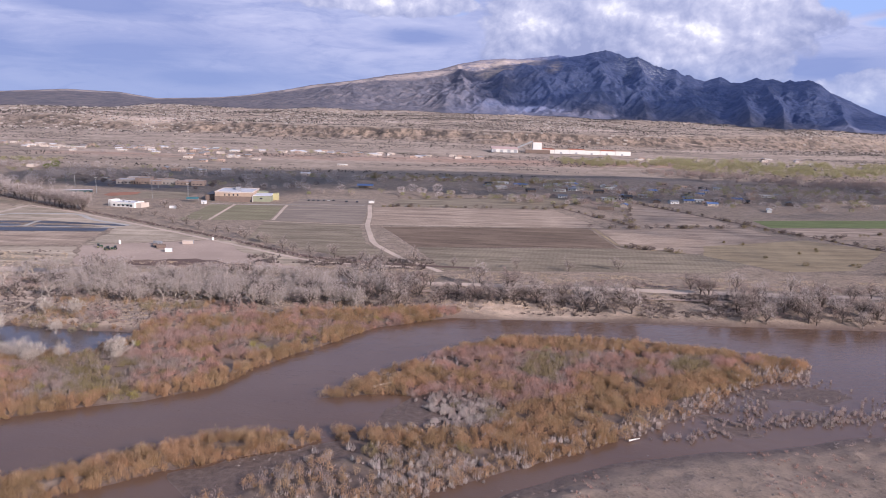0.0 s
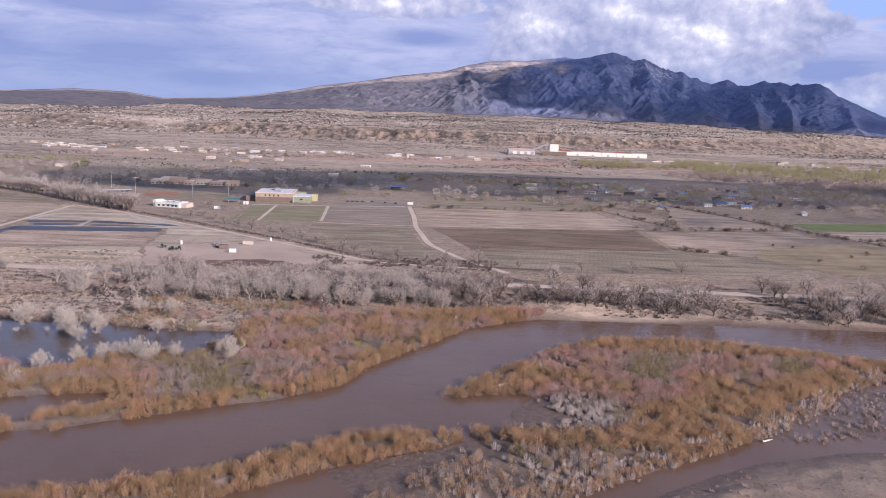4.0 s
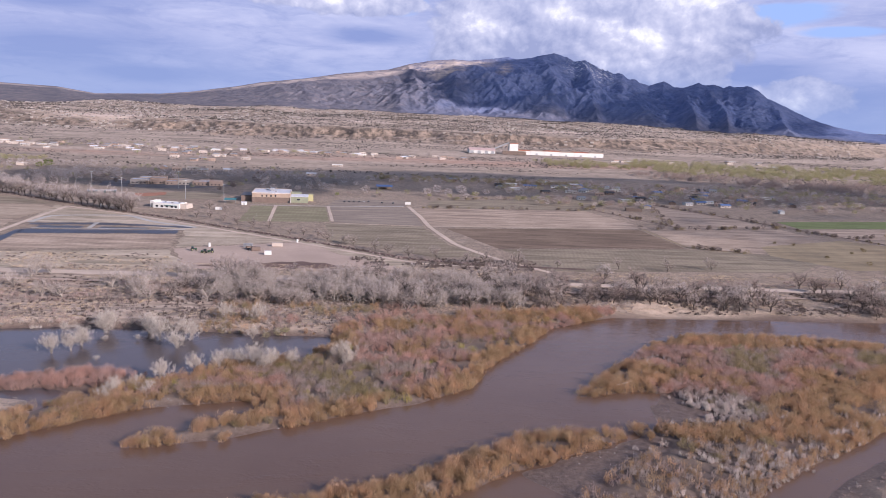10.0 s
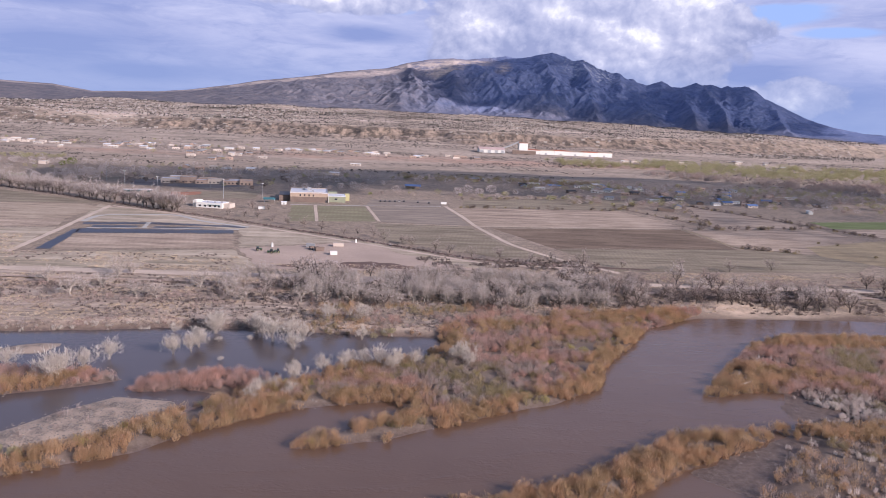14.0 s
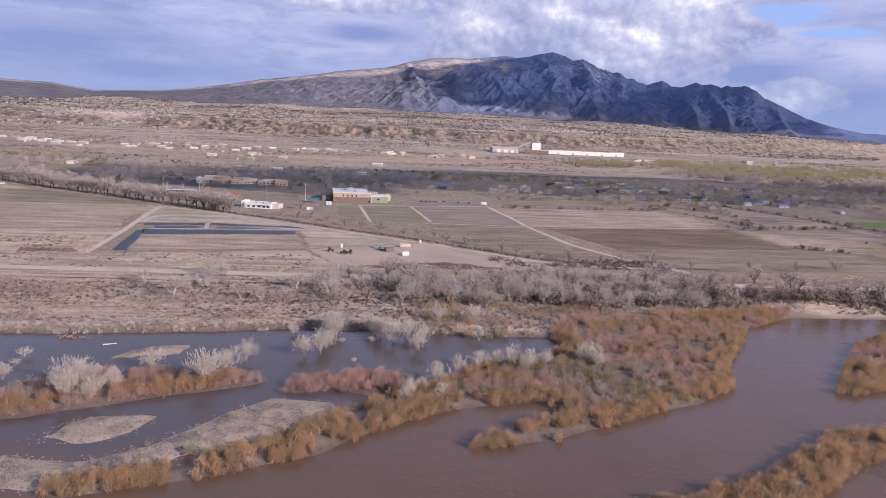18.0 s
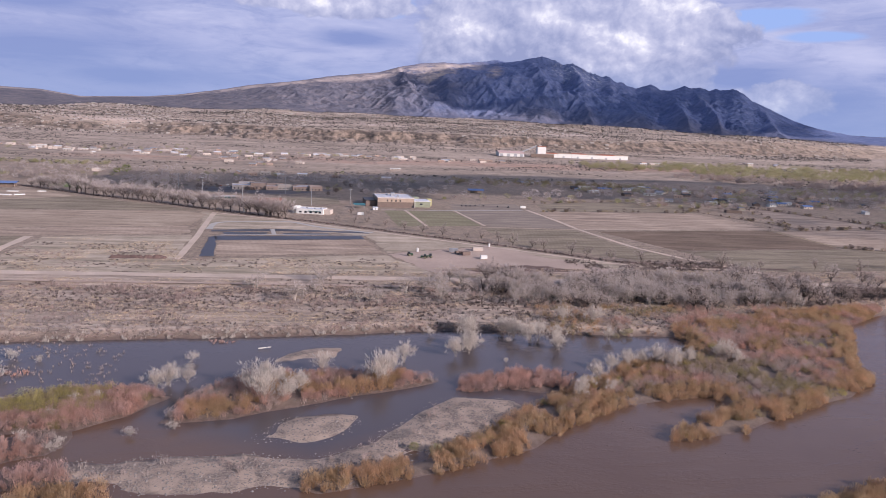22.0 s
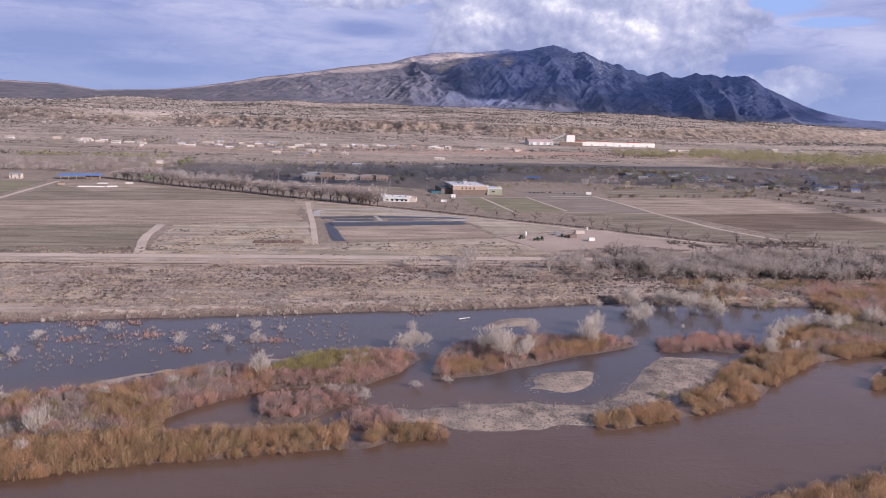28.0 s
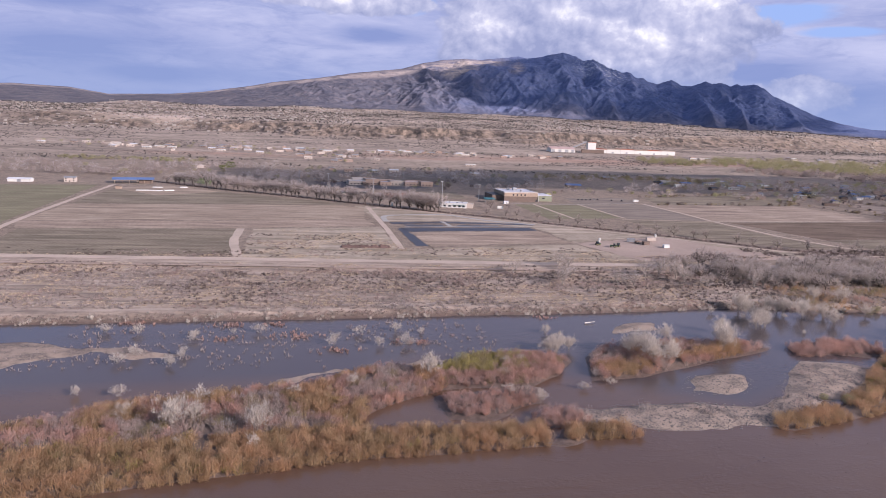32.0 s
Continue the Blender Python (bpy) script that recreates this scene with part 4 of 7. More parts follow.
def inside(poly, count, rng, edge=0.4):
    p = np.array(poly, float)
    q = rng.uniform(p.min(0), p.max(0), (count, 2))
    return q[depth_in(poly, q[:, 0], q[:, 1]) > edge]


def area(poly):
    p = np.array(poly, float)
    q = np.ptp(p, axis=0)
    return q[0] * q[1]


def clumps(pts, cell, seed):
    """The nearest clump of each place: distance in cells, and a random number of the clump."""
    table = np.random.RandomState(seed).rand(256, 256, 3)
    g = np.floor(pts / cell).astype(int)
    best, tone = np.full(len(pts), 9.0), np.zeros(len(pts))
    for i in (-1, 0, 1):
        for j in (-1, 0, 1):
            t = table[(g[:, 0] + i) & 255, (g[:, 1] + j) & 255]
            d = np.hypot(*(pts / cell - g - (i, j) - t[:, :2]).T)
            tone = np.where(d < best, t[:, 2], tone)
            best = np.minimum(best, d)
    return best, tone


def thicket(name, pts, material, height, spread, stems, width, label, category, seed, lean=0.9, fuzz=0, cell=3.0):
    """Rounded clumps of fine upright stems, as one mesh."""
    if not len(pts):
        return None
    rng = np.random.RandomState(seed)
    z = land_height(pts[:, 0], pts[:, 1])[0]
    pts, z = pts[z > -0.45], np.maximum(z[z > -0.45], -0.1)
    n = len(pts)
    far, tone = clumps(pts, cell, seed + 7)
    size = np.clip(1.12 - 0.75 * far**2, 0.3, 1.2) * (0.68 + 0.5 * tone) * (0.8 + 0.35 * rng.rand(n))

    def bundle(count):
        who = np.repeat(np.arange(n), count)
        ang, rad = rng.rand(len(who)) * 6.283, np.sqrt(rng.rand(len(who)))
        return who, size[who], np.stack([np.cos(ang), np.sin(ang)], 1) * rad[:, None], rad

    who, s, out, rad = bundle(stems)
    k = len(who)
    base = np.c_[pts[who] + out * (0.45 * spread * s)[:, None], z[who] - 0.05]
    h = height * s * (1.0 - 0.45 * rad**2) * (0.7 + 0.3 * rng.rand(k))
    tip = np.c_[pts[who] + out * (spread * s * lean)[:, None] + rng.normal(0, 0.15, (k, 2)), z[who] + h]
    v, f = kites(base, tip, width * (0.7 + 0.7 * rng.rand(k)), rng, 0.3)
    tones = [np.repeat(tone[who], 4)]
    if fuzz:
        who, s, out, rad = bundle(fuzz)
        k = len(who)
        up = rng.rand(k) ** 0.6
        lift = height * s * (1.0 - 0.5 * rad**2) * (0.2 + 0.8 * up)
        b = np.c_[pts[who] + out * (spread * s * (0.5 + 0.5 * up))[:, None], z[who] + lift - 0.35]
        t = b + np.c_[out * 0.3 + rng.normal(0, 0.16, (k, 2)), 0.35 + 0.4 * rng.rand(k)]
        v2, f2 = kites(b, t, 0.07 + 0.08 * rng.rand(k), rng, 0.5)
        v, f = np.concatenate([v, v2]), np.concatenate([f, f2 + len(v)])
        tones.append(np.repeat(tone[who], 4))
    me = mesh_of(name, v, f, material)
    me.attributes.new("tone", "FLOAT", "POINT").data.foreach_set("value", np.concatenate(tones).astype(np.float32) - 0.5)
    return tagged(new(name, me), label, category, kind="stuff")


def grow(poly, density, seed, edge=0.4, gaps=0.33, scale=9.0):
    """Places for shrubs in an outline, with natural gaps."""
    rng = np.random.RandomState(seed)
    q = inside(poly, int(area(poly) * density), rng, edge)
    return q[fractal(q[:, 0], q[:, 1], scale, 3, seed) > gaps]


def split(q, seed, scale, *shares):
    """Parts places among kinds by smooth patches."""
    f = fractal(q[:, 0], q[:, 1], scale, 3, seed)
    rank = np.argsort(np.argsort(f)) / max(1, len(f)) + np.random.RandomState(seed).normal(0, 0.08, len(f))
    cuts, out, low = np.cumsum(shares), [], -9.0
    for c in list(cuts[:-1]) + [9.0]:
        out.append(q[(rank >= low) & (rank < c)])
        low = c
    return out


ochre, russet, grey, olive = [], [], [], []
q = grow(SPIT, 0.75, 11, -1.8, 0.36)
shore = depth_in(SPIT, q[:, 0], q[:, 1])
rim = (shore < 5 + 7 * np.random.RandomState(2).rand(len(q))) & (q[:, 1] < 320)
ochre.append(q[rim])
a, b, c, d = split(q[~rim], 12, 24, 0.22, 0.40, 0.30, 0.08)
ochre.append(a), russet.append(b), grey.append(c), olive.append(d)
q = grow(BIG_ISLAND, 0.8, 13, -1.8, 0.32)
pale_zone = (np.hypot((q[:, 0] - 2) / 20, (q[:, 1] - 228) / 16) < 1) | ((q[:, 1] < 200) & (q[:, 0] < 25) & (np.random.RandomState(4).rand(len(q)) < 0.75))
sparse = (q[:, 0] > 55) & (q[:, 1] < 205 + 0.62 * (q[:, 0] - 20)) & (np.random.RandomState(5).rand(len(q)) < 0.8)
keep = q[~pale_zone & ~sparse]
gold = (keep[:, 1] > 296 - 0.04 * keep[:, 0] ** 1) | (keep[:, 1] < 222 + 0.5 * keep[:, 0]) | (keep[:, 0] < -12)
ochre.append(keep[gold & (np.random.RandomState(6).rand(len(keep)) < 0.75)])
keep = keep[~gold]
a, b, c, d = split(keep, 14, 20, 0.22, 0.50, 0.18, 0.10)
ochre.append(a), russet.append(b), grey.append(c), olive.append(d)
sel = q[pale_zone & ~sparse]
grey.append(sel[::3])
q = grow(NEAR_STRIP, 0.8, 15, -1.8, 0.25)
front = depth_in(NEAR_STRIP, q[:, 0], q[:, 1]) < 8
ochre.append(q[front]), russet.append(q[~front][::2])
q = grow(LEFT_STRIP, 0.85, 17, -1.8, 0.26)
front = q[:, 1] < np.interp(q[:, 0], [-600, -492, -424, -388, -366], [159, 169, 180, 182, 184])
ochre.append(q[front])
a, b, c = split(q[~front], 18, 14, 0.33, 0.35, 0.32)
ochre.append(a), russet.append(b), grey.append(c)
q = grow(ISLET_WHITE, 0.8, 19, 0.3, 0.3)
a, b, c = split(q, 20, 12, 0.4, 0.45, 0.15)
ochre.append(a), russet.append(b), grey.append(c)
q = grow(ISLET_LOW, 0.7, 21, 0.3, 0.35)
russet.append(q)
q = grow(ISLET_GREEN, 0.85, 23, 0.3, 0.25)
yellow = q[:, 0] < -366 + 8 * (np.random.RandomState(3).rand(len(q)) - 0.5)
olive.append(q[yellow & (q[:, 1] > 224)]), russet.append(q[~(yellow & (q[:, 1] > 224))])
russet.append(grow(ISLET_RUSSET, 0.5, 25, 0.2, 0.4)), grey.append(grow(ISLET_RUSSET, 0.12, 26, 0.2, 0.3))
ochre.append(grow(CLUMP_NEAR, 0.8, 27, 0.2, 0.25)), russet.append(grow(CLUMP_RUSSET, 0.6, 28, 0.2, 0.3))
grey.append(grow(GRAVEL_LONG, 0.05, 29, 0.5, 0.4)), grey.append(grow(GRAVEL_MAIN, 0.02, 30, 0.5, 0.4))
# tufts standing in the shallows
rng = np.random.RandomState(31)
shallow = np.c_[rng.uniform(-680, -360, 1500), rng.uniform(232, 304, 1500)]
ochre_tufts = [np.array([x, y]) + rng.normal(0, 1, (int(26 * r), 2)) * (3.2 * r, 1.3 * r) for x, y, r in
               ((-545, 297, 1.6), (-508, 290, 1.3), (-470, 287, 1.2), (-440, 271, 1.6), (-452, 288, 0.9), (-396, 262, 1.2), (-468, 268, 1.0), (-426, 252, 1.2), (-560, 268, 1.0), (-330, 298, 0.8))]
# dark brush along the far bank behind the back channel
bank = np.c_[rng.uniform(-190, 12, 2600), rng.uniform(284, 352, 2600)]
bank = bank[(fractal(bank[:, 0], bank[:, 1], 14, 3, 33) > 0.42) & (bank[:, 1] > np.interp(bank[:, 0], [-190, -110, 0], [308, 284, 335]))]
a, b, c, d = split(bank, 34, 20, 0.3, 0.3, 0.25, 0.15)
russet.append(a), grey.append(b), ochre.append(c), olive.append(d)

thicket("willow_thicket", np.concatenate(ochre), WILLOW, 3.4, 1.3, 9, 0.08, "dense ochre coyote willow stems along the river banks", "willows", 1, fuzz=56)
thicket("willow_thicket", np.concatenate(russet), WILLOW_RED, 3.1, 1.3, 9, 0.08, "dense russet pinkish willow brush on river islands", "willows", 2, fuzz=54)
thicket("brush", np.concatenate(grey), BRUSH, 2.8, 1.3, 10, 0.09, "grey leafless brush among the willows", "brush", 3, fuzz=28)
thicket("brush", np.concatenate(olive), OLIVE, 3.1, 1.4, 10, 0.09, "olive green brush among the willows", "brush", 4, fuzz=34)


def stuff_of_tufts():
    pts = np.concatenate(ochre_tufts)
    r = np.random.RandomState(41)
    n = len(pts) * 5
    p = np.repeat(pts, 5, axis=0) + r.normal(0, 0.3, (n, 2))
    base = np.c_[p, np.full(n, -0.2)]
    tip = np.c_[p + r.normal(0, 0.3, (n, 2)), 0.5 + 0.6 * r.rand(n)]
    v, f = kites(base, tip, 0.3 + 0.2 * r.rand(n), r)
    tagged(new("reed_tufts", mesh_of("reed_tufts", v, f, WILLOW_RED)), "low russet reed tufts standing in shallow water", "reeds", kind="stuff")
    q = shallow[fractal(shallow[:, 0], shallow[:, 1], 30, 3, 43) > 0.48]
    n = len(q) * 7
    p = np.repeat(q, 7, axis=0) + r.normal(0, 0.35, (n, 2))
    tip = np.c_[p + r.normal(0, 0.35, (n, 2)), 0.3 + 0.9 * r.rand(n)]
    v, f = kites(np.c_[p, np.full(n, -0.2)], tip, 0.16 + 0.1 * r.rand(n), r)
    tagged(new("reed_tufts", mesh_of("reed_tufts", v, f, BRUSH)), "small grey tufts scattered through shallow water", "reeds", kind="stuff")


stuff_of_tufts()

# low brush over the far bank, the levee foot and the waste ground
STRAW = foliage("dry_straw_grass", (0.47, 0.37, 0.27), (0.78, 0.64, 0.49), (0.62, 0.49, 0.35))
rng = np.random.RandomState(49)
q = np.c_[rng.uniform(-800, 120, 26000), rng.uniform(308, 398, 26000)]
q = q[(fractal(q[:, 0] * 0.4, q[:, 1], 10, 3, 50) > 0.46) & (depth_in(FAR_BANK, q[:, 0], q[:, 1]) > 3)]
thicket("dry_grass", q, STRAW, 0.75, 1.3, 8, 0.24, "tufts of pale straw grass on the far river bank", "grass", 109, cell=6.0)
q = np.c_[rng.uniform(-760, -225, 15000), rng.uniform(424, 560, 15000)]
q = q[(fractal(q[:, 0] * 0.5, q[:, 1], 12, 3, 52) > 0.5) & ((q[:, 0] > -486) | (q[:, 1] < 440)) & (q[:, 1] < np.interp(q[:, 0], [-486, -400, -380, -250, -225], [540, 540, 470, 478, 430]))]
thicket("dry_grass", q, STRAW, 0.7, 1.4, 8, 0.28, "tufts of pale straw grass on waste ground", "grass", 114, cell=6.0)
q = np.c_[rng.uniform(-240, 420, 9000), rng.uniform(412, 455, 9000)]
q = q[fractal(q[:, 0] * 0.4, q[:, 1], 9, 3, 53) > 0.52]
thicket("dry_grass", q, STRAW, 0.6, 1.3, 8, 0.26, "tufts of pale straw grass behind the levee", "grass", 115, cell=6.0)
rng = np.random.RandomState(50)
q = np.c_[rng.uniform(-760, 330, 22000), rng.uniform(304, 400, 22000)]
q = q[fractal(q[:, 0], q[:, 1], 18, 3, 51) > 0.44]
q = q[(q[:, 1] < 386) & (depth_in(FAR_BANK, q[:, 0], q[:, 1]) > 2)]
q = q[(q[:, 0] < 0) | (q[:, 1] > 352)]
a, b, c = split(q, 52, 30, 0.55, 0.3, 0.15)
thicket("brush", a, BRUSH, 1.2, 1.2, 16, 0.2, "low grey brush on the far river bank", "brush", 53)
thicket("brush", b, TAN_TWIG, 1.4, 1.3, 14, 0.26, "low tan leafless bushes on the far river bank", "brush", 54)
q = np.concatenate([np.c_[rng.uniform(-40, 340, 3400), rng.uniform(354, 394, 3400)], np.c_[rng.uniform(-720, -40, 2600), rng.uniform(318, 392, 2600)]])
q = q[fractal(q[:, 0], q[:, 1], 22, 3, 64) > np.interp(q[:, 0], [-300, -40, 20], [0.6, 0.56, 0.47])]
thicket("brush", q, DARK_BRUSH, 1.7, 1.5, 16, 0.22, "dark leafless undergrowth on the far river bank", "brush", 65)
q = np.c_[rng.uniform(-760, -120, 2600), rng.uniform(346, 388, 2600)]
q = q[(fractal(q[:, 0] * 0.5, q[:, 1], 22, 3, 67) > 0.55)]
a, b = split(q, 116, 20, 0.7, 0.3)
thicket("brush", a, BRUSH, 2.4, 1.5, 16, 0.16, "rounded grey leafless bushes at the foot of the levee", "brush", 117, fuzz=14)
thicket("brush", b, DARK_BRUSH, 2.0, 1.5, 16, 0.16, "dark leafless bushes at the foot of the levee", "brush", 118, fuzz=10)
q = np.c_[rng.uniform(-640, -190, 1500), rng.normal(0, 1.6, 1500)]
q[:, 1] += np.interp(q[:, 0], *np.array(FAR_BANK[1:9], float).T) + 3.5
thicket("bank_brush", q, BRUSH, 1.1, 1.2, 12, 0.18, "brown weedy brush along the far waterline", "brush", 63)
thicket("brush", c, TAN_TWIG, 1.2, 1.3, 12, 0.3, "low tan bushes on the far river bank", "brush", 55)
q = np.c_[rng.uniform(-760, -225, 4200), rng.uniform(424, 520, 4200)]
q = q[(fractal(q[:, 0], q[:, 1], 14, 3, 56) > 0.46) & ((q[:, 0] > -486) | (q[:, 1] < 452)) & (q[:, 1] < np.interp(q[:, 0], [-486, -400, -380, -250, -225], [540, 520, 470, 478, 430]))]
a, b = split(q, 57, 22, 0.6, 0.4)
thicket("brush", a, DARK_BRUSH, 1.1, 1.5, 14, 0.22, "low dark sage bushes on waste ground", "brush", 58)
thicket("brush", b, BRUSH, 1.1, 1.4, 12, 0.3, "low grey bushes on waste ground", "brush", 59)
q = np.c_[rng.uniform(-300, 330, 3000), rng.uniform(418, 440, 3000)]
q = q[(fractal(q[:, 0], q[:, 1], 12, 3, 60) > 0.5) & ((q[:, 0] > -110))]
thicket("brush", q, BRUSH, 1.3, 1.4, 12, 0.3, "low grey bushes along the field edge", "brush", 61)
ditch = np.array([(-648, 899), (-559, 826), (-466, 762), (-367, 689), (-294, 642), (-246, 604), (-172, 550), (-91, 481), (-31, 465)], float)
t = rng.rand(900)
i = np.interp(t, np.linspace(0, 1, 9), np.arange(9))
q = np.c_[np.interp(i, np.arange(9), ditch[:, 0]), np.interp(i, np.arange(9), ditch[:, 1])] + rng.normal(0, 1.6, (900, 2))
thicket("brush", q[::2], BRUSH, 1.6, 1.4, 12, 0.3, "weedy brush along the irrigation ditch", "brush", 62)
thicket("brush", q[1::2], DARK_BRUSH, 1.9, 1.5, 14, 0.3, "dark weedy brush along the irrigation ditch", "brush", 119)
q = np.c_[rng.uniform(-130, 10, 700), rng.uniform(452, 486, 700)]
q = q[fractal(q[:, 0], q[:, 1], 16, 3, 120) > 0.52]
thicket("brush", q, DARK_BRUSH, 2.2, 1.6, 14, 0.26, "dark leafless thicket where the ditch meets the levee", "brush", 121)


def tree_meshes(seed, height, spread, boughs=7, twigs=520, bark=BARK, twig=TAN_TWIG, stem=0.28, first=0.22, up=0.55, thin=0.16, stems=1, reach=1.0, rise=0.25, loose=0.65):
    """The trunk with its limbs, and the crown of twigs, of one leafless tree."""
    rng = np.random.RandomState(seed)
    segs, ends = [], []

    def limb(p, d, length, r, level):
        n = 4 if level < 2 else 3
        for k in range(n):
            d = d + rng.normal(0, 0.16 + 0.06 * level, 3) + (0, 0, 0.05)
            d /= np.linalg.norm(d)
            e = p + d * length / n
            r2 = r * 0.84
            segs.append((p, e, r, r2))
            if level < 3 and k >= 1:
                for _ in range(2 if level else 1):
                    turn = rng.normal(0, 0.75, 3) + (0, 0, 0.25)
                    limb(e, (d + turn) / np.linalg.norm(d + turn), length * rng.uniform(0.42, 0.62), r2 * 0.6, level + 1)
            if level >= 1:
                ends.append((e, d))
            p, r = e, r2

    for s in range(stems):
        lean = rng.normal(0, 0.10 if stems == 1 else 0.35, 2)
        p = np.array([0.0, 0, -0.2]) + (0 if stems == 1 else np.r_[rng.normal(0, 0.3, 2), 0])
        d = np.array([lean[0], lean[1], 1.0])
        d /= np.linalg.norm(d)
        e = p + d * height * first
        segs.append((p, e, stem, stem * 0.8))
        for k in range(max(2, boughs // stems)):
            a = 6.283 * (k + rng.rand() * 0.6) / max(2, boughs // stems)
            out = np.array([math.cos(a), math.sin(a), 0]) * rng.uniform(0.5, 1.0) * spread / height * 1.3 + (0, 0, up * rng.uniform(0.8, 1.5))
            limb(e + (0, 0, rng.uniform(-0.08, 0.08) * height), out / np.linalg.norm(out), height * (1 - first) * rng.uniform(0.62, 0.9), stem * 0.55, 1)
    verts, faces = [], []
    for p, e, r, r2 in segs:
        if r < 0.018:
            continue
        d = (e - p) / np.linalg.norm(e - p)
        u = np.cross(d, (0.31, 0.95, 0.05))
        u /= np.linalg.norm(u)
        w = np.cross(d, u)
        b = len(verts)
        for q_, rr in ((p, r), (e, r2)):
            for k in range(4):
                verts.append(q_ + rr * (math.cos(k * 1.571) * u + math.sin(k * 1.571) * w))
        faces += [(b + k, b + (k + 1) % 4, b + 4 + (k + 1) % 4, b + 4 + k) for k in range(4)]
    trunk = mesh_of("trunk", verts, faces, bark)
    pick = rng.randint(0, len(ends), twigs)
    base = np.array([ends[i][0] for i in pick]) + rng.normal(0, 0.06 * height * 0.3, (twigs, 3))
    way = np.array([ends[i][1] for i in pick]) + rng.normal(0, loose, (twigs, 3)) + (0, 0, rise)
    way /= np.linalg.norm(way, axis=1)[:, None]
    v, f = kites(base, base + way * (height * reach * rng.uniform(0.07, 0.17, (twigs, 1))), thin * (0.6 + 0.8 * rng.rand(twigs)), rng, 0.4)
    return trunk, mesh_of("crown", v, f, twig)


def tree_kind(name, label, category, group, trunk, crown):
    ob = thing(name, label, category, group)
    piece("trunk", trunk, ob)
    piece("crown", crown, ob)
    return ob


def plant(kinds, spots, rng, low=0.8, high=1.2, first=None):
    """Sets copies of a few kinds at the given places."""
    spots = np.asarray(spots, float)
    z = land_height(spots[:, 0], spots[:, 1])[0]
    used = first if first is not None else set()
    for (x, y), h in zip(spots, z):
        k = rng.randint(len(kinds))
        s = rng.uniform(low, high)
        m = pose(x, y, max(h, -0.1), 0, 0, rng.uniform(0, 360)) @ Matrix.Diagonal((s * rng.uniform(0.9, 1.15), s * rng.uniform(0.9, 1.15), s, 1))
        if k not in used:
            used.add(k)
            kinds[k].matrix_basis = m
        else:
            ob = copy_thing(kinds[k], Matrix.Identity(4))
            ob.matrix_basis = m


rng = np.random.RandomState(70)
bosque = [tree_kind("cottonwood_tree", "leafless grey-brown cottonwood tree with twisted dark limbs on the river bank", "tree", "bare trees of the riverside wood", *tree_meshes(s, h, 4.2, 6, 620, BARK, (BRUSH, ROW_TWIG)[s % 2], thin=0.2, stem=0.40))
          for s, h in ((1, 9.5), (2, 8.5), (3, 10.5), (4, 7.5), (5, 9.0))]
q = np.c_[rng.uniform(-215, 330, 560), rng.uniform(338, 412, 560)]
q = q[(q[:, 1] > np.interp(q[:, 0], [-215, -100, 0, 60, 110, 330], [352, 338, 352, 360, 350, 345])) & (fractal(q[:, 0], q[:, 1], 40, 2, 71) > 0.40) & ~((q[:, 1] > 386) & (q[:, 1] < 410) & (rng.rand(len(q)) < 0.8))]
plant(bosque, q[:200][q[:200, 0] > -45], rng, 0.7, 1.15)
pale_bosque = [tree_kind("cottonwood_tree", "pale leafless cottonwood with a wide pinkish crown on the bank", "tree", "bare trees of the riverside wood", *tree_meshes(s, h, 4.8, 7, 520, BARK, ROW_TWIG, thin=0.22, stem=0.5))
               for s, h in ((41, 8.5), (42, 9.5), (43, 7.5))]
plant(pale_bosque, q[:200][q[:200, 0] <= -45], rng, 0.65, 1.1)


def grove(spots, seeds, label, seed, low=0.7, high=1.15, **shape):
    """A joined stand of leafless trees, trunks and crowns apart."""
    r = np.random.RandomState(seed)
    sets = [tree_meshes(k, 9.0, 4.2, 6, 520, **shape) for k in seeds]
    z = land_height(spots[:, 0], spots[:, 1])[0]
    for which, name in ((0, "grove_trunks"), (1, "grove_twigs")):
        vs, fs, at = [], [], 0
        rr = np.random.RandomState(seed)
        for (x, y), h in zip(spots, z):
            me = sets[rr.randint(len(sets))][which]
            v = np.empty(len(me.vertices) * 3, dtype=np.float32)
            me.vertices.foreach_get("co", v)
            f = np.empty(len(me.loops), dtype=np.int32)
            me.loops.foreach_get("vertex_index", f)
            s, a = rr.uniform(low, high), rr.uniform(0, 6.283)
            v = v.reshape(-1, 3) * s
            c, d = math.cos(a), math.sin(a)
            vs.append(np.stack([v[:, 0] * c - v[:, 1] * d + x, v[:, 0] * d + v[:, 1] * c + y, v[:, 2] + h], 1))
            fs.append(f.reshape(-1, 4) + at)
            at += len(v)
        me = mesh_of(name, np.concatenate(vs), np.concatenate(fs), sets[0][which].materials[0])
        tagged(new(name, me), label, "trees", kind="stuff")


q = np.c_[rng.uniform(-330, 330, 900), rng.uniform(338, 400, 900)]
q = q[(fractal(q[:, 0], q[:, 1], 34, 2, 77) > 0.36) & (rng.rand(900) < np.interp(q[:, 0], [-330, -230, -150, -20, 60], [0.12, 0.3, 0.9, 0.6, 0.45])) & (q[:, 1] > np.interp(q[:, 0], [-215, -100, 0, 60, 110, 330], [352, 345, 356, 366, 356, 350]))]
west = q[:, 0] < -35
grove(q[west][:170], (6, 7, 8), "pale leafless cottonwoods of the riverside wood", 78, 0.65, 1.05, bark=PALE_BARK, twig=ROW_TWIG, thin=0.2, stem=0.45)
grove(q[~west][:70], (9, 10), "dark twisted leafless cottonwoods of the riverside wood", 79, 0.7, 1.1, bark=BARK, twig=BRUSH, thin=0.2, stem=0.4)
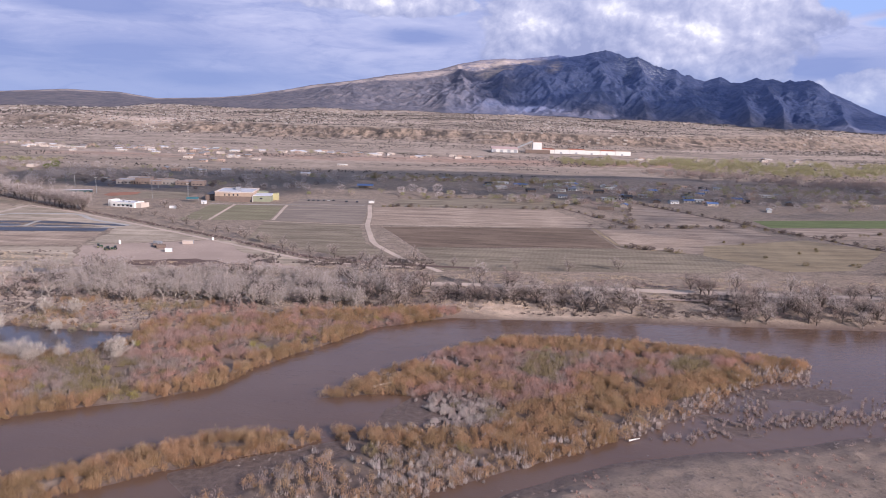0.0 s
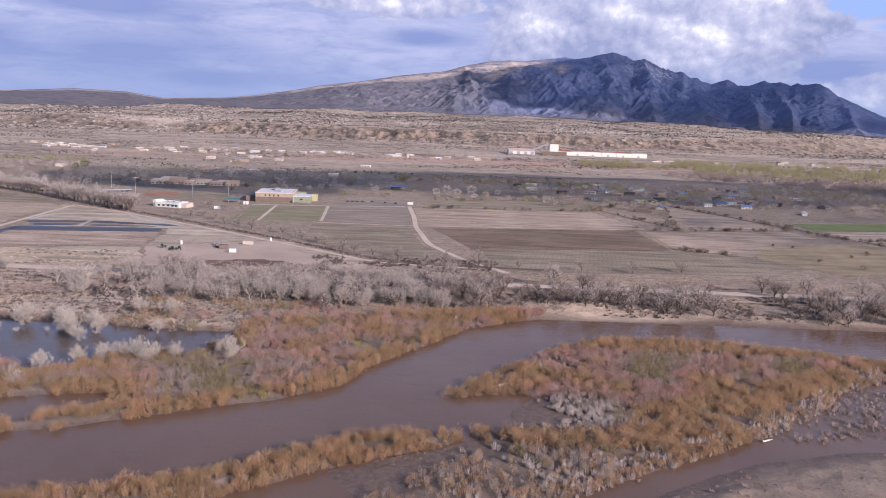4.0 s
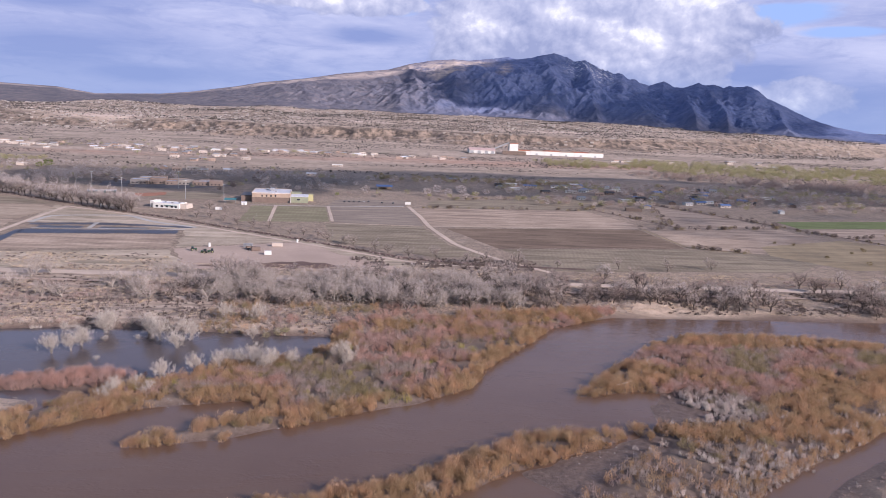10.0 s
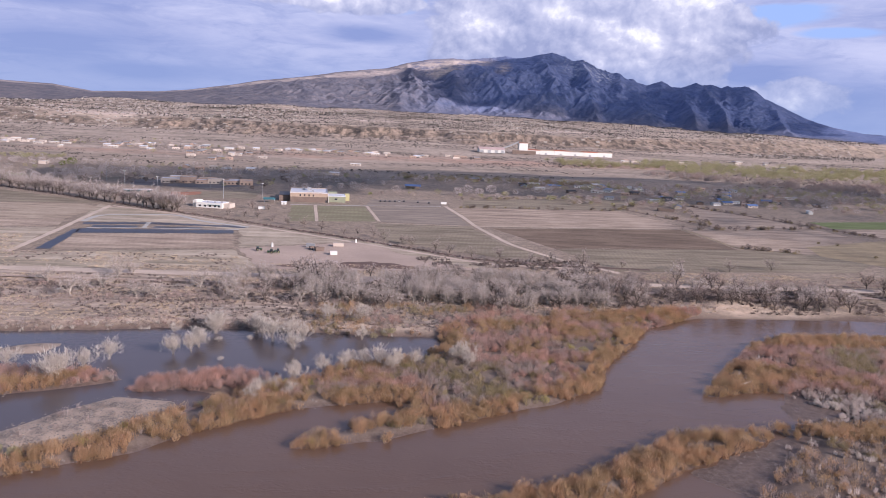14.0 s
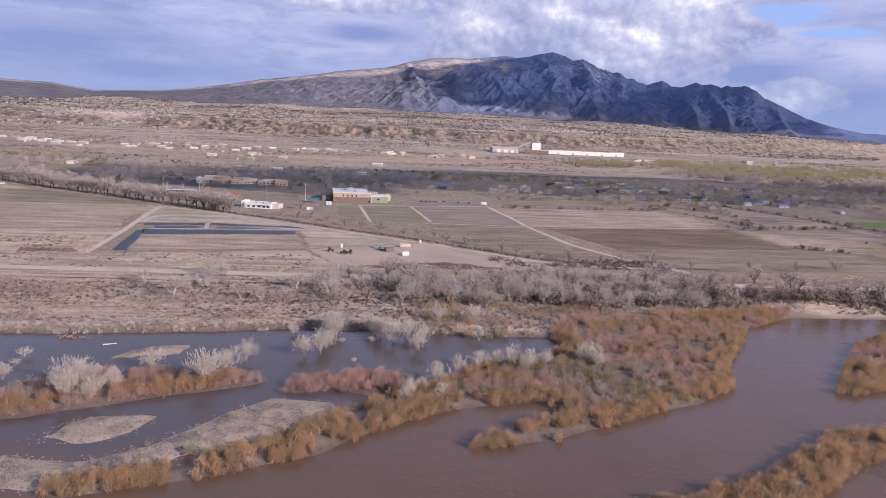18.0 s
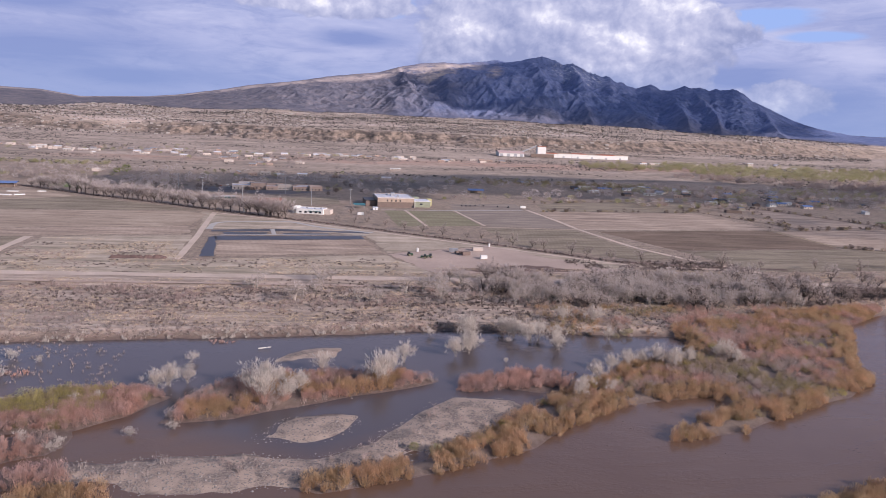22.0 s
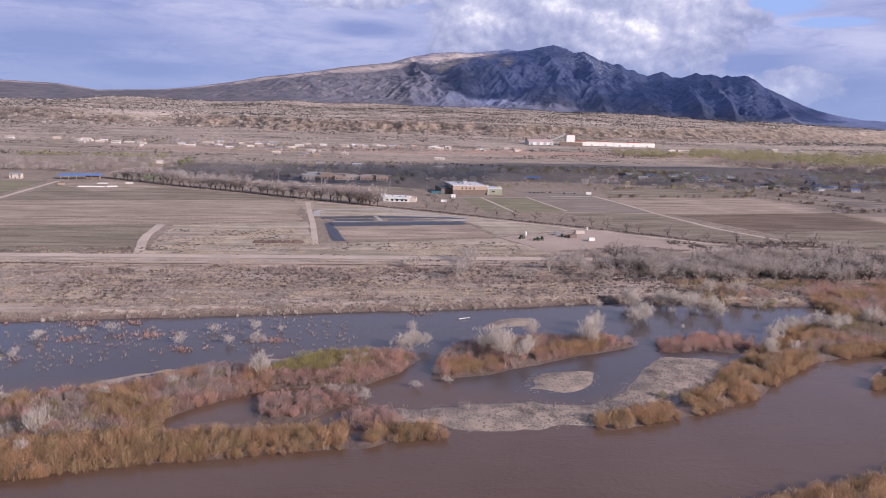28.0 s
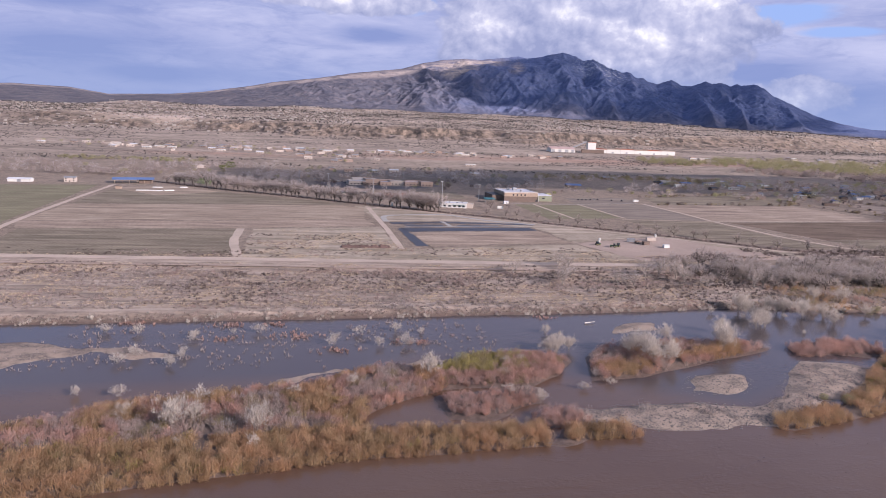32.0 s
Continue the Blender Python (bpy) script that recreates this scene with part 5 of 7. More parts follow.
row_trees = [tree_kind("cottonwood_tree", "bare pale cottonwood with a rounded twiggy crown beside the ditch", "tree", "tree row along the ditch", *tree_meshes(s, h, 4.6, 8, 620, BARK, ROW_TWIG, thin=0.42, stem=0.34))
             for s, h in ((11, 12.0), (12, 13.5), (13, 11.0), (14, 12.5))]
spots = []
for k in range(54):
    f = k / 53
    a = np.interp(f, [0, 0.25, 0.6, 0.8, 1], [0.3, 1.4, 2.5, 3.2, 3.5])
    spots.append((np.interp(a, range(9), ditch[:, 0]) + rng.normal(0, 2), np.interp(a, range(9), ditch[:, 1]) + rng.normal(4, 2)))
plant(row_trees, spots, rng, 0.85, 1.25)
small_trees = [tree_kind("bare_tree", "small bare tree with sparse twisted branches beside the ditch", "tree", "small trees along the ditch", *tree_meshes(s, h, 4.0, 5, 300, BARK, TAN_TWIG, thin=0.28, stem=0.30))
               for s, h in ((21, 8.0), (22, 9.0), (23, 7.0))]
spots = [(-285, 657), (-269, 647), (-258, 648), (-243, 631), (-228, 610), (-214, 602), (-199, 588), (-181, 574), (-170, 571), (-158, 561), (-150, 546), (-137, 537), (-130, 530), (-114, 512),
         (-105, 504), (-91, 493), (-73, 483), (-54, 474), (-41, 473), (-19, 470), (7, 466), (48, 465), (81, 462), (115, 470), (-271, 706), (-255, 698)]
plant(small_trees, spots, rng, 0.75, 1.2)

# pale saplings on the islands and in the shallows
pale = [tree_kind("sapling", "pale leafless cottonwood sapling fanning up in many stems", "sapling", "pale saplings of the river islands", *tree_meshes(s, h, 2.4, 15, 1500, PALE_BARK, PALE_TWIG, stem=0.10, first=0.1, up=1.3, thin=0.10, stems=6, reach=1.7, rise=0.9, loose=0.36))
        for s, h in ((31, 6.0), (32, 5.0), (33, 7.0))]
big_spots = [(-307, 240), (-313, 242), (-296, 240), (-303, 247), (-269, 248), (-289, 261), (-343, 247), (-258, 272), (-231, 282), (-209, 307), (-195, 307), (-226, 306), (-164, 267), (-159, 265),
             (-171, 264), (-154, 261), (-129, 273), (-165, 301), (-190, 299), (-207, 305), (-340, 249), (-334, 251), (-307, 232), (-300, 233), (-264, 262), (-124, 267), (-145, 266), (-153, 263), (-210, 312), (-227, 311), (-230, 290), (-169, 270), (-126, 272), (-189, 251), (-200, 236), (-165, 320), (-180, 321), (-470, 182), (-466, 187), (-447, 177), (-471, 191),
             (-229, 288), (-202, 297), (-192, 287), (-179, 260), (-307, 248), (-268, 252), (-237, 279), (-394, 222)]
plant(pale, big_spots, rng, 0.75, 1.25)
low_pale = [tree_kind("sapling", "small pale leafless bush standing in shallow water", "bush", "pale bushes in the shallows", *tree_meshes(s, h, 1.6, 9, 700, PALE_BARK, PALE_TWIG, stem=0.06, first=0.1, up=1.0, thin=0.09, stems=4, reach=1.7, rise=0.8, loose=0.36))
            for s, h in ((35, 3.4), (36, 2.7))]
low_spots = [(-501, 240), (-497, 247), (-483, 237), (-480, 247), (-480, 267), (-426, 260), (-416, 274), (-409, 258), (-398, 259), (-466, 275), (-456, 276), (-503, 276), (-516, 277), (-390, 275),
             (-481, 272), (-401, 277), (-358, 234), (-369, 205), (-359, 204), (-337, 274), (-505, 210), (-492, 209), (-218, 272), (-201, 232), (-194, 242), (-188, 236), (-223, 296), (-211, 298), (-462, 189), (-447, 168), (-467, 171), (-465, 193), (-455, 181), (-466, 201), (-478, 196), (-485, 190), (-364, 232), (-367, 221), (-359, 200), (-331, 213), (-244, 308), (-233, 298), (-336, 265), (-342, 209), (-420, 214), (-438, 205)]
plant(low_pale, low_spots, rng, 0.6, 1.25)
q = np.concatenate([np.array([2, 227]) + rng.normal(0, 1, (200, 2)) * (9, 7), np.array([-5, 185]) + rng.normal(0, 1, (110, 2)) * (14, 9), *[np.array([x, y]) + rng.normal(0, 1, (c, 2)) * (a, b) for x, y, a, b, c in ((98, 240, 9, 4, 80), (86, 219, 4, 2, 26), (102, 227, 7, 2.5, 60), (122, 232, 10, 3, 90), (140, 236, 8, 4, 80), (132, 270, 9, 3, 60), (74, 214, 4, 1.5, 20), (175, 245, 20, 8, 160), (112, 255, 10, 5, 40))],
                    np.c_[rng.uniform(-589, -440, 200), rng.uniform(180, 208, 200)]])
q = q[(depth_in(BIG_ISLAND, q[:, 0], q[:, 1]) > -6) | (q[:, 0] > 50) | (q[:, 0] < -400)]
flat = (q[:, 0] > 50)
wisps = q[flat]
thicket("pale_brush", wisps, BRUSH, 2.2, 0.8, 30, 0.07, "low grey leafless brush on the mud flat", "brush", 76, 0.8)
q = q[~flat]
thicket("pale_brush", np.repeat(q, 2, axis=0) + rng.normal(0, 0.6, (2 * len(q), 2)), ROW_TWIG, 2.3, 1.1, 30, 0.09, "pale grey leafless brush on the river islands", "brush", 73, 0.8)

thicket("pale_brush", q[::2] + rng.normal(0, 0.8, (len(q[::2]), 2)), PALE_TWIG, 3.0, 1.2, 34, 0.075, "whitish leafless brush standing among the willows", "brush", 74, 0.8)
q = np.concatenate([inside(LEFT_STRIP, 3000, rng, 1.0)[:150], inside(ISLET_GREEN, 300, rng, 1.0)[:30], inside(SPIT, 3000, rng, 2.0)[:110], inside(BIG_ISLAND, 2500, rng, 2.0)[:60]])
thicket("brush", np.repeat(q, 5, axis=0) + rng.normal(0, 1.1, (5 * len(q), 2)), OLIVE, 2.7, 1.5, 16, 0.10, "rounded olive bushes among the willows", "brush", 75, fuzz=34)
q = inside(ISLET_GREEN, 900, rng, 0.5)
q = q[(q[:, 0] < -356) & (q[:, 1] > 224)]
thicket("brush", q[:150], GOLD_OLIVE, 3.4, 1.7, 18, 0.11, "yellow-olive willow bush on a river islet", "brush", 68, fuzz=60)
q = np.concatenate([inside(LEFT_STRIP, 2000, rng, 0.0)[:26], inside(SPIT, 2000, rng, 0.5)[:40]])
thicket("brush", np.repeat(q, 4, axis=0) + rng.normal(0, 1.0, (4 * len(q), 2)), GOLD_OLIVE, 2.9, 1.5, 16, 0.10, "yellow-olive bushes among the willows", "brush", 69, fuzz=40)
q = inside(BIG_ISLAND, 9000, rng, -1.5)
q = q[(depth_in(BIG_ISLAND, q[:, 0], q[:, 1]) < 7) & (q[:, 1] < 205 + 0.6 * q[:, 0]) & (q[:, 0] > -40)]
thicket("pale_brush", q[:420], ROW_TWIG, 2.6, 0.9, 26, 0.085, "pale pinkish leafless brush along the island's edge", "brush", 111, 0.8)
q = inside(BIG_ISLAND, 2500, rng, 4.0)
q = q[fractal(q[:, 0], q[:, 1], 16, 3, 112) > 0.58]
thicket("pale_brush", q[:260], ROW_TWIG, 3.1, 1.0, 22, 0.085, "pale leafless brush inside the willow thicket", "brush", 113, 0.8)
# tufts and low brush on the muddy bank, pale bushes along the far waterline
q = np.c_[rng.uniform(-30, 230, 2600), rng.uniform(130, 238, 2600)]
q = q[(fractal(q[:, 0], q[:, 1], 20, 3, 44) > 0.5) & (depth_in(MUD_BANK, q[:, 0], q[:, 1]) > 1.5)]
a, b = split(q, 45, 25, 0.6, 0.4)
thicket("bank_brush", a, BRUSH, 0.9, 0.9, 16, 0.09, "low grey tufts on the muddy bank", "brush", 46)
thicket("bank_brush", b, WILLOW_RED, 1.1, 0.9, 16, 0.09, "low russet tufts on the muddy bank", "brush", 47)
q = np.c_[rng.uniform(-680, -150, 130), rng.normal(0, 2.2, 130)]
q[:, 1] += np.interp(q[:, 0], *np.array(FAR_BANK[1:9], float).T) + 1.0
thicket("pale_brush", np.repeat(q, 3, axis=0) + rng.normal(0, 0.7, (390, 2)), PALE_TWIG, 2.2, 1.2, 26, 0.09, "pale leafless bushes along the far waterline", "brush", 48)
q = np.c_[rng.uniform(-720, -120, 3600), rng.uniform(312, 398, 3600)]
q = q[fractal(q[:, 0] / 4, q[:, 1], 15, 3, 49) > 0.5]
thicket("brush", q, DARK_BRUSH, 1.5, 1.3, 16, 0.16, "dark scattered bushes on the pale far bank", "brush", 66)

# ---------------------------------------------------------------- green trees, junipers and far brush
def crowns(name, pts, material, height, spread, leaves, size, label, category, seed, low=0.25):
    """Leafy crowns made of many small clumps, as one mesh."""
    rng = np.random.RandomState(seed)
    n = len(pts)
    z = land_height(pts[:, 0], pts[:, 1])[0]
    s = 0.65 + 0.7 * rng.rand(n)
    who = np.repeat(np.arange(n), leaves)
    k = len(who)
    d = rng.normal(0, 1, (k, 3))
    d /= np.linalg.norm(d, axis=1)[:, None]
    d *= (0.55 + 0.45 * rng.rand(k, 1))
    c = np.c_[pts[who] + d[:, :2] * (spread * s[who])[:, None], z[who] + height * s[who] * (low + (1 - low) * (0.5 + 0.5 * d[:, 2]))]
    way = d + rng.normal(0, 0.5, (k, 3))
    way /= np.linalg.norm(way, axis=1)[:, None]
    half = size * (0.6 + 0.8 * rng.rand(k, 1)) / 2
    v, f = kites(c - way * half, c + way * half, size * (0.6 + 0.6 * rng.rand(k)), rng, 0.5)
    return tagged(new(name, mesh_of(name, v, f, material)), label, category, kind="stuff")


rng = np.random.RandomState(80)
q = np.c_[rng.uniform(230, 1350, 5200), rng.uniform(1040, 1720, 5200)]
lower, upper = np.interp(q[:, 0], [270, 365, 450, 670, 1250], [1480, 1330, 1220, 1080, 1060]), np.interp(q[:, 0], [270, 420, 700, 1250], [1600, 1700, 1700, 1680])
q = q[(q[:, 1] > lower) & (q[:, 1] < upper) & (fractal(q[:, 0], q[:, 1], 70, 3, 81) > 0.40)]
near = q[:, 1] < np.interp(q[:, 0], [270, 1250], [1400, 1200])
crowns("far_wood", q[~near][:1300], GREEN, 11.5, 6.0, 170, 1.3, "far wood of yellow-green leafing cottonwoods", "trees", 82)
crowns("far_wood", q[near][:800], BRUSH, 10.0, 5.5, 170, 1.1, "far wood of leafless grey trees", "trees", 83)
q = np.c_[rng.uniform(-120, 190, 160), rng.uniform(1075, 1125, 160)]
crowns("far_hedge", q[:90], OLIVE, 6.5, 4.5, 80, 1.4, "dark green hedge of trees at the field's far edge", "trees", 84)
q = np.c_[rng.uniform(-860, -640, 140), rng.uniform(1190, 1240, 140)]
crowns("far_hedge", q[:70], GREEN, 6.0, 4.0, 70, 1.4, "row of light green trees beyond the meadows", "trees", 85)
q = np.c_[rng.uniform(60, 760, 2000), rng.uniform(740, 1140, 2000)]
q = q[(fractal(q[:, 0], q[:, 1], 40, 2, 86) > 0.42) & (q[:, 1] > np.interp(q[:, 0], [110, 200, 240, 330, 420, 700], [830, 800, 880, 820, 840, 860]))]
crowns("village_trees", q[440:640], ROW_TWIG, 7.5, 4.6, 150, 0.9, "pale leafless trees among the village houses", "trees", 107)
crowns("village_trees", q[:150], GREEN, 7.5, 4.6, 150, 1.0, "olive green trees among the village houses", "trees", 87)
crowns("village_trees", q[150:380], BRUSH, 7.0, 4.4, 150, 0.9, "leafless grey trees among the village houses", "trees", 88)
q = np.c_[rng.uniform(-1050, -640, 300), rng.uniform(935, 1130, 300)]
q = q[(q[:, 1] > 960) & (fractal(q[:, 0], q[:, 1], 40, 2, 89) > 0.45) & (q[:, 1] < 1110)]
crowns("far_wood", q[:110], TAN_TWIG, 9.0, 5.0, 120, 1.2, "grove of pale leafless trees beyond the fields", "trees", 90)
q = np.array([(-250, 892), (-236, 885), (-222, 900), (-208, 894), (-195, 908), (-179, 903), (-168, 894), (-52, 890), (-39, 899), (-26, 886), (-8, 906), (10, 900), (25, 915), (59, 939), (72, 933), (-300, 1015), (-281, 1028), (-255, 1028)], float)
crowns("bare_grove", q, ROW_TWIG, 10.5, 6.0, 420, 0.9, "grove of bare grey trees behind the gymnasium", "trees", 91)

# junipers and houses on the mesa, denser up the slopes
x, y = rng.uniform(-2300, 2600, 90000), rng.uniform(1980, 4000, 90000)
keep = (np.abs((x + 200) / y) < 0.75) & (rng.rand(90000) < np.interp(fractal(x, y, 160, 4, 92), [0.35, 0.6], [0.35, 1.0])) & (rng.rand(90000) < np.interp(y, [1980, 2100, 2400, 4000], [0.15, 0.5, 1.0, 0.8]))
q = np.c_[x, y][keep]
crowns("juniper_scrub", q[:36000], JUNIPER, 3.0, 2.2, 6, 2.4, "dark juniper bushes dotted over the mesa", "junipers", 93, 0.1)
x, y = rng.uniform(-1500, 1500, 26000), rng.uniform(1180, 2080, 26000)
keep = (fractal(x * 0.35, y, 70, 4, 94) > 0.54)
q = np.c_[x, y][keep]
crowns("far_brush", q[:8000], JUNIPER, 1.9, 1.7, 6, 1.7, "dark bushes scattered over the far plain", "brush", 95, 0.1)

# trees about the school and among the far houses
q = np.concatenate([np.array([x, y]) + rng.normal(0, 1, (c, 2)) * (a, b) for x, y, a, b, c in ((-470, 1010, 50, 25, 26), (-520, 960, 30, 30, 18), (-300, 1045, 70, 22, 26), (-620, 1120, 60, 25, 24), (-740, 985, 60, 16, 26), (-545, 880, 34, 24, 22), (-190, 1010, 60, 22, 18), (-900, 1050, 90, 40, 30))])
crowns("pale_grove", q, ROW_TWIG, 10.0, 5.6, 230, 0.95, "pale leafless cottonwood groves round the school and meadows", "trees", 108, 0.12)
q = np.array([-360, 925]) + rng.normal(0, 1, (60, 2)) * (75, 40)
q = q[(np.abs(q[:, 0] + 362) > 62) | (np.abs(q[:, 1] - 925) > 30)]
crowns("school_trees", q[:26], DARK_BRUSH, 7.5, 4.2, 170, 0.9, "bare dark trees round the school", "trees", 97)
crowns("school_trees", q[26:34], GREEN, 5.5, 3.0, 140, 0.8, "small green trees round the school", "trees", 98)
spots = []
for cx, cy, sx, sy, n in ((-900, 1590, 150, 50, 50), (-610, 1580, 110, 90, 60), (-450, 1450, 90, 90, 40), (-210, 1620, 120, 25, 30), (-380, 1120, 120, 40, 26), (-640, 1060, 80, 60, 22), (0, 1080, 180, 30, 60), (480, 1010, 120, 40, 60), (-30, 880, 70, 18, 22)):
    spots.append(np.array([cx, cy]) + rng.normal(0, 1, (n, 2)) * (sx, sy))
q = np.concatenate(spots)
rng.shuffle(q)
crowns("far_trees", q[:160], TAN_TWIG, 7.5, 4.6, 90, 1.3, "tan leafless trees among the far houses", "trees", 99)
crowns("far_trees", q[160:290], GREEN, 6.5, 4.2, 90, 1.3, "olive trees among the far houses", "trees", 100)
crowns("far_trees", q[290:], ROW_TWIG, 7.5, 4.6, 90, 1.2, "pale leafless trees among the far houses", "trees", 101)

q = np.array([(39, 288), (36, 286), (43, 289), (31, 286), (-155, 307), (-152, 309), (-160, 305), (-262, 196), (-256, 192), (-380, 236)], float)
crowns("green_tree", np.array([(-592, 1092), (-581, 1096)], float), BRIGHT_GREEN, 11.0, 7.0, 420, 1.1, "fresh green leafing tree among the far houses", "trees", 122, 0.1)
crowns("green_bush", q, GREEN, 3.6, 2.4, 900, 0.22, "rounded bushes just leafing out green among the willows", "bushes", 105, 0.05)

# shrubs along the field edges and ditches on the valley floor
spots = []
for ax, ay, bx, by, n in ((140, 560, 186, 543, 20), (172, 665, 300, 700, 24), (291, 700, 357, 580, 30), (231, 876, 300, 712, 40), (122, 831, 181, 675, 26), (-73, 768, 118, 792, 34), (131, 658, 290, 690, 24), (320, 630, 560, 745, 40), (300, 480, 420, 520, 24),
                          (214, 848, 172, 668, 24), (120, 800, 170, 875, 22), (-50, 846, 150, 933, 40)):
    f = rng.rand(n, 1)
    spots.append(np.array([ax, ay]) * (1 - f) + np.array([bx, by]) * f + rng.normal(0, 2.5, (n, 2)))
q = np.concatenate(spots)
rng.shuffle(q)
crowns("field_shrubs", q[::2], DARK_BRUSH, 3.4, 2.2, 110, 0.7, "dark leafless shrubs along field edges", "shrubs", 102, 0.05)
crowns("field_shrubs", q[1::2], OLIVE, 2.6, 1.9, 90, 0.6, "olive shrubs along field edges", "shrubs", 103, 0.05)
q = np.c_[rng.uniform(200, 357, 60), rng.uniform(480, 640, 60)]
crowns("field_shrubs", q[:9], OLIVE, 2.4, 1.8, 110, 0.7, "olive bushes dotted over the dry meadow", "shrubs", 104, 0.05)

# ---------------------------------------------------------------- buildings
def floor_at(x, y):
    return float(land_height(np.array([float(x)]), np.array([float(y)]))[0][0])


def window(parent, x, y, z, w, h, out=(0, -1)):
    """A framed pane set on a wall that faces out."""
    fr = bmesh.new()
    along = (-out[1], out[0])
    for a0, a1, z0, z1 in ((-w / 2, w / 2, 0, 0.12), (-w / 2, w / 2, h - 0.12, h), (-w / 2, -w / 2 + 0.12, 0.12, h - 0.12), (w / 2 - 0.12, w / 2, 0.12, h - 0.12)):
        xs = sorted((x + along[0] * a0 - out[0] * 0.02, x + along[0] * a1 + out[0] * 0.12))
        ys = sorted((y + along[1] * a0 - out[1] * 0.02, y + along[1] * a1 + out[1] * 0.12))
        box(fr, xs[0], xs[1], ys[0], ys[1], z + z0, z + z1)
    win = part("window", fr, DARK_METAL, parent)
    xs = sorted((x + along[0] * (-w / 2 + 0.1), x + along[0] * (w / 2 - 0.1) + out[0] * 0.06))
    ys = sorted((y + along[1] * (-w / 2 + 0.1), y + along[1] * (w / 2 - 0.1) + out[1] * 0.06))
    part("pane", boxes((xs[0], xs[1], ys[0], ys[1], z + 0.1, z + h - 0.1)), GLASS, win, "dark glass pane")
    return win


def gable(w, d, eave, ridge, over=0.5, thick=0.25):
    """A two-sided roof whose ridge runs along x."""
    bm = bmesh.new()
    prof = [(-d / 2 - over, eave), (0, ridge), (d / 2 + over, eave), (d / 2 + over, eave - thick), (0, ridge - thick), (-d / 2 - over, eave - thick)]
    rings = [[bm.verts.new((x, y, z)) for y, z in prof] for x in (-w / 2 - over, w / 2 + over)]
    for k in range(6):
        bm.faces.new((rings[0][k], rings[0][(k + 1) % 6], rings[1][(k + 1) % 6], rings[1][k]))
    for ring in (rings[0][::-1], rings[1]):
        bm.faces.new((ring[0], ring[1], ring[4], ring[5])), bm.faces.new((ring[1], ring[2], ring[3], ring[4]))
    bmesh.ops.recalc_face_normals(bm, faces=bm.faces)
    return bm


def gable_wall(w, d, eave, ridge):
    bm = bmesh.new()
    prof = [(-d / 2, 0), (-d / 2, eave - 0.3), (0, ridge - 0.3), (d / 2, eave - 0.3), (d / 2, 0)]
    rings = [[bm.verts.new((x, y, z)) for y, z in prof] for x in (-w / 2, w / 2)]
    for k in range(5):
        bm.faces.new((rings[0][k], rings[0][(k + 1) % 5], rings[1][(k + 1) % 5], rings[1][k]))
    bm.faces.new(rings[0][::-1]), bm.faces.new(rings[1])
    bmesh.ops.recalc_face_normals(bm, faces=bm.faces)
    return bm


def parapet(x0, x1, y0, y1, z0, z1, t=0.4, up=0.7):
    """A flat-roofed block with a rim round its roof."""
    return boxes((x0, x1, y0, y1, z0, z1), (x0, x1, y0, y0 + t, z1, z1 + up), (x0, x1, y1 - t, y1, z1, z1 + up), (x0, x0 + t, y0 + t, y1 - t, z1, z1 + up), (x1 - t, x1, y0 + t, y1 - t, z1, z1 + up))


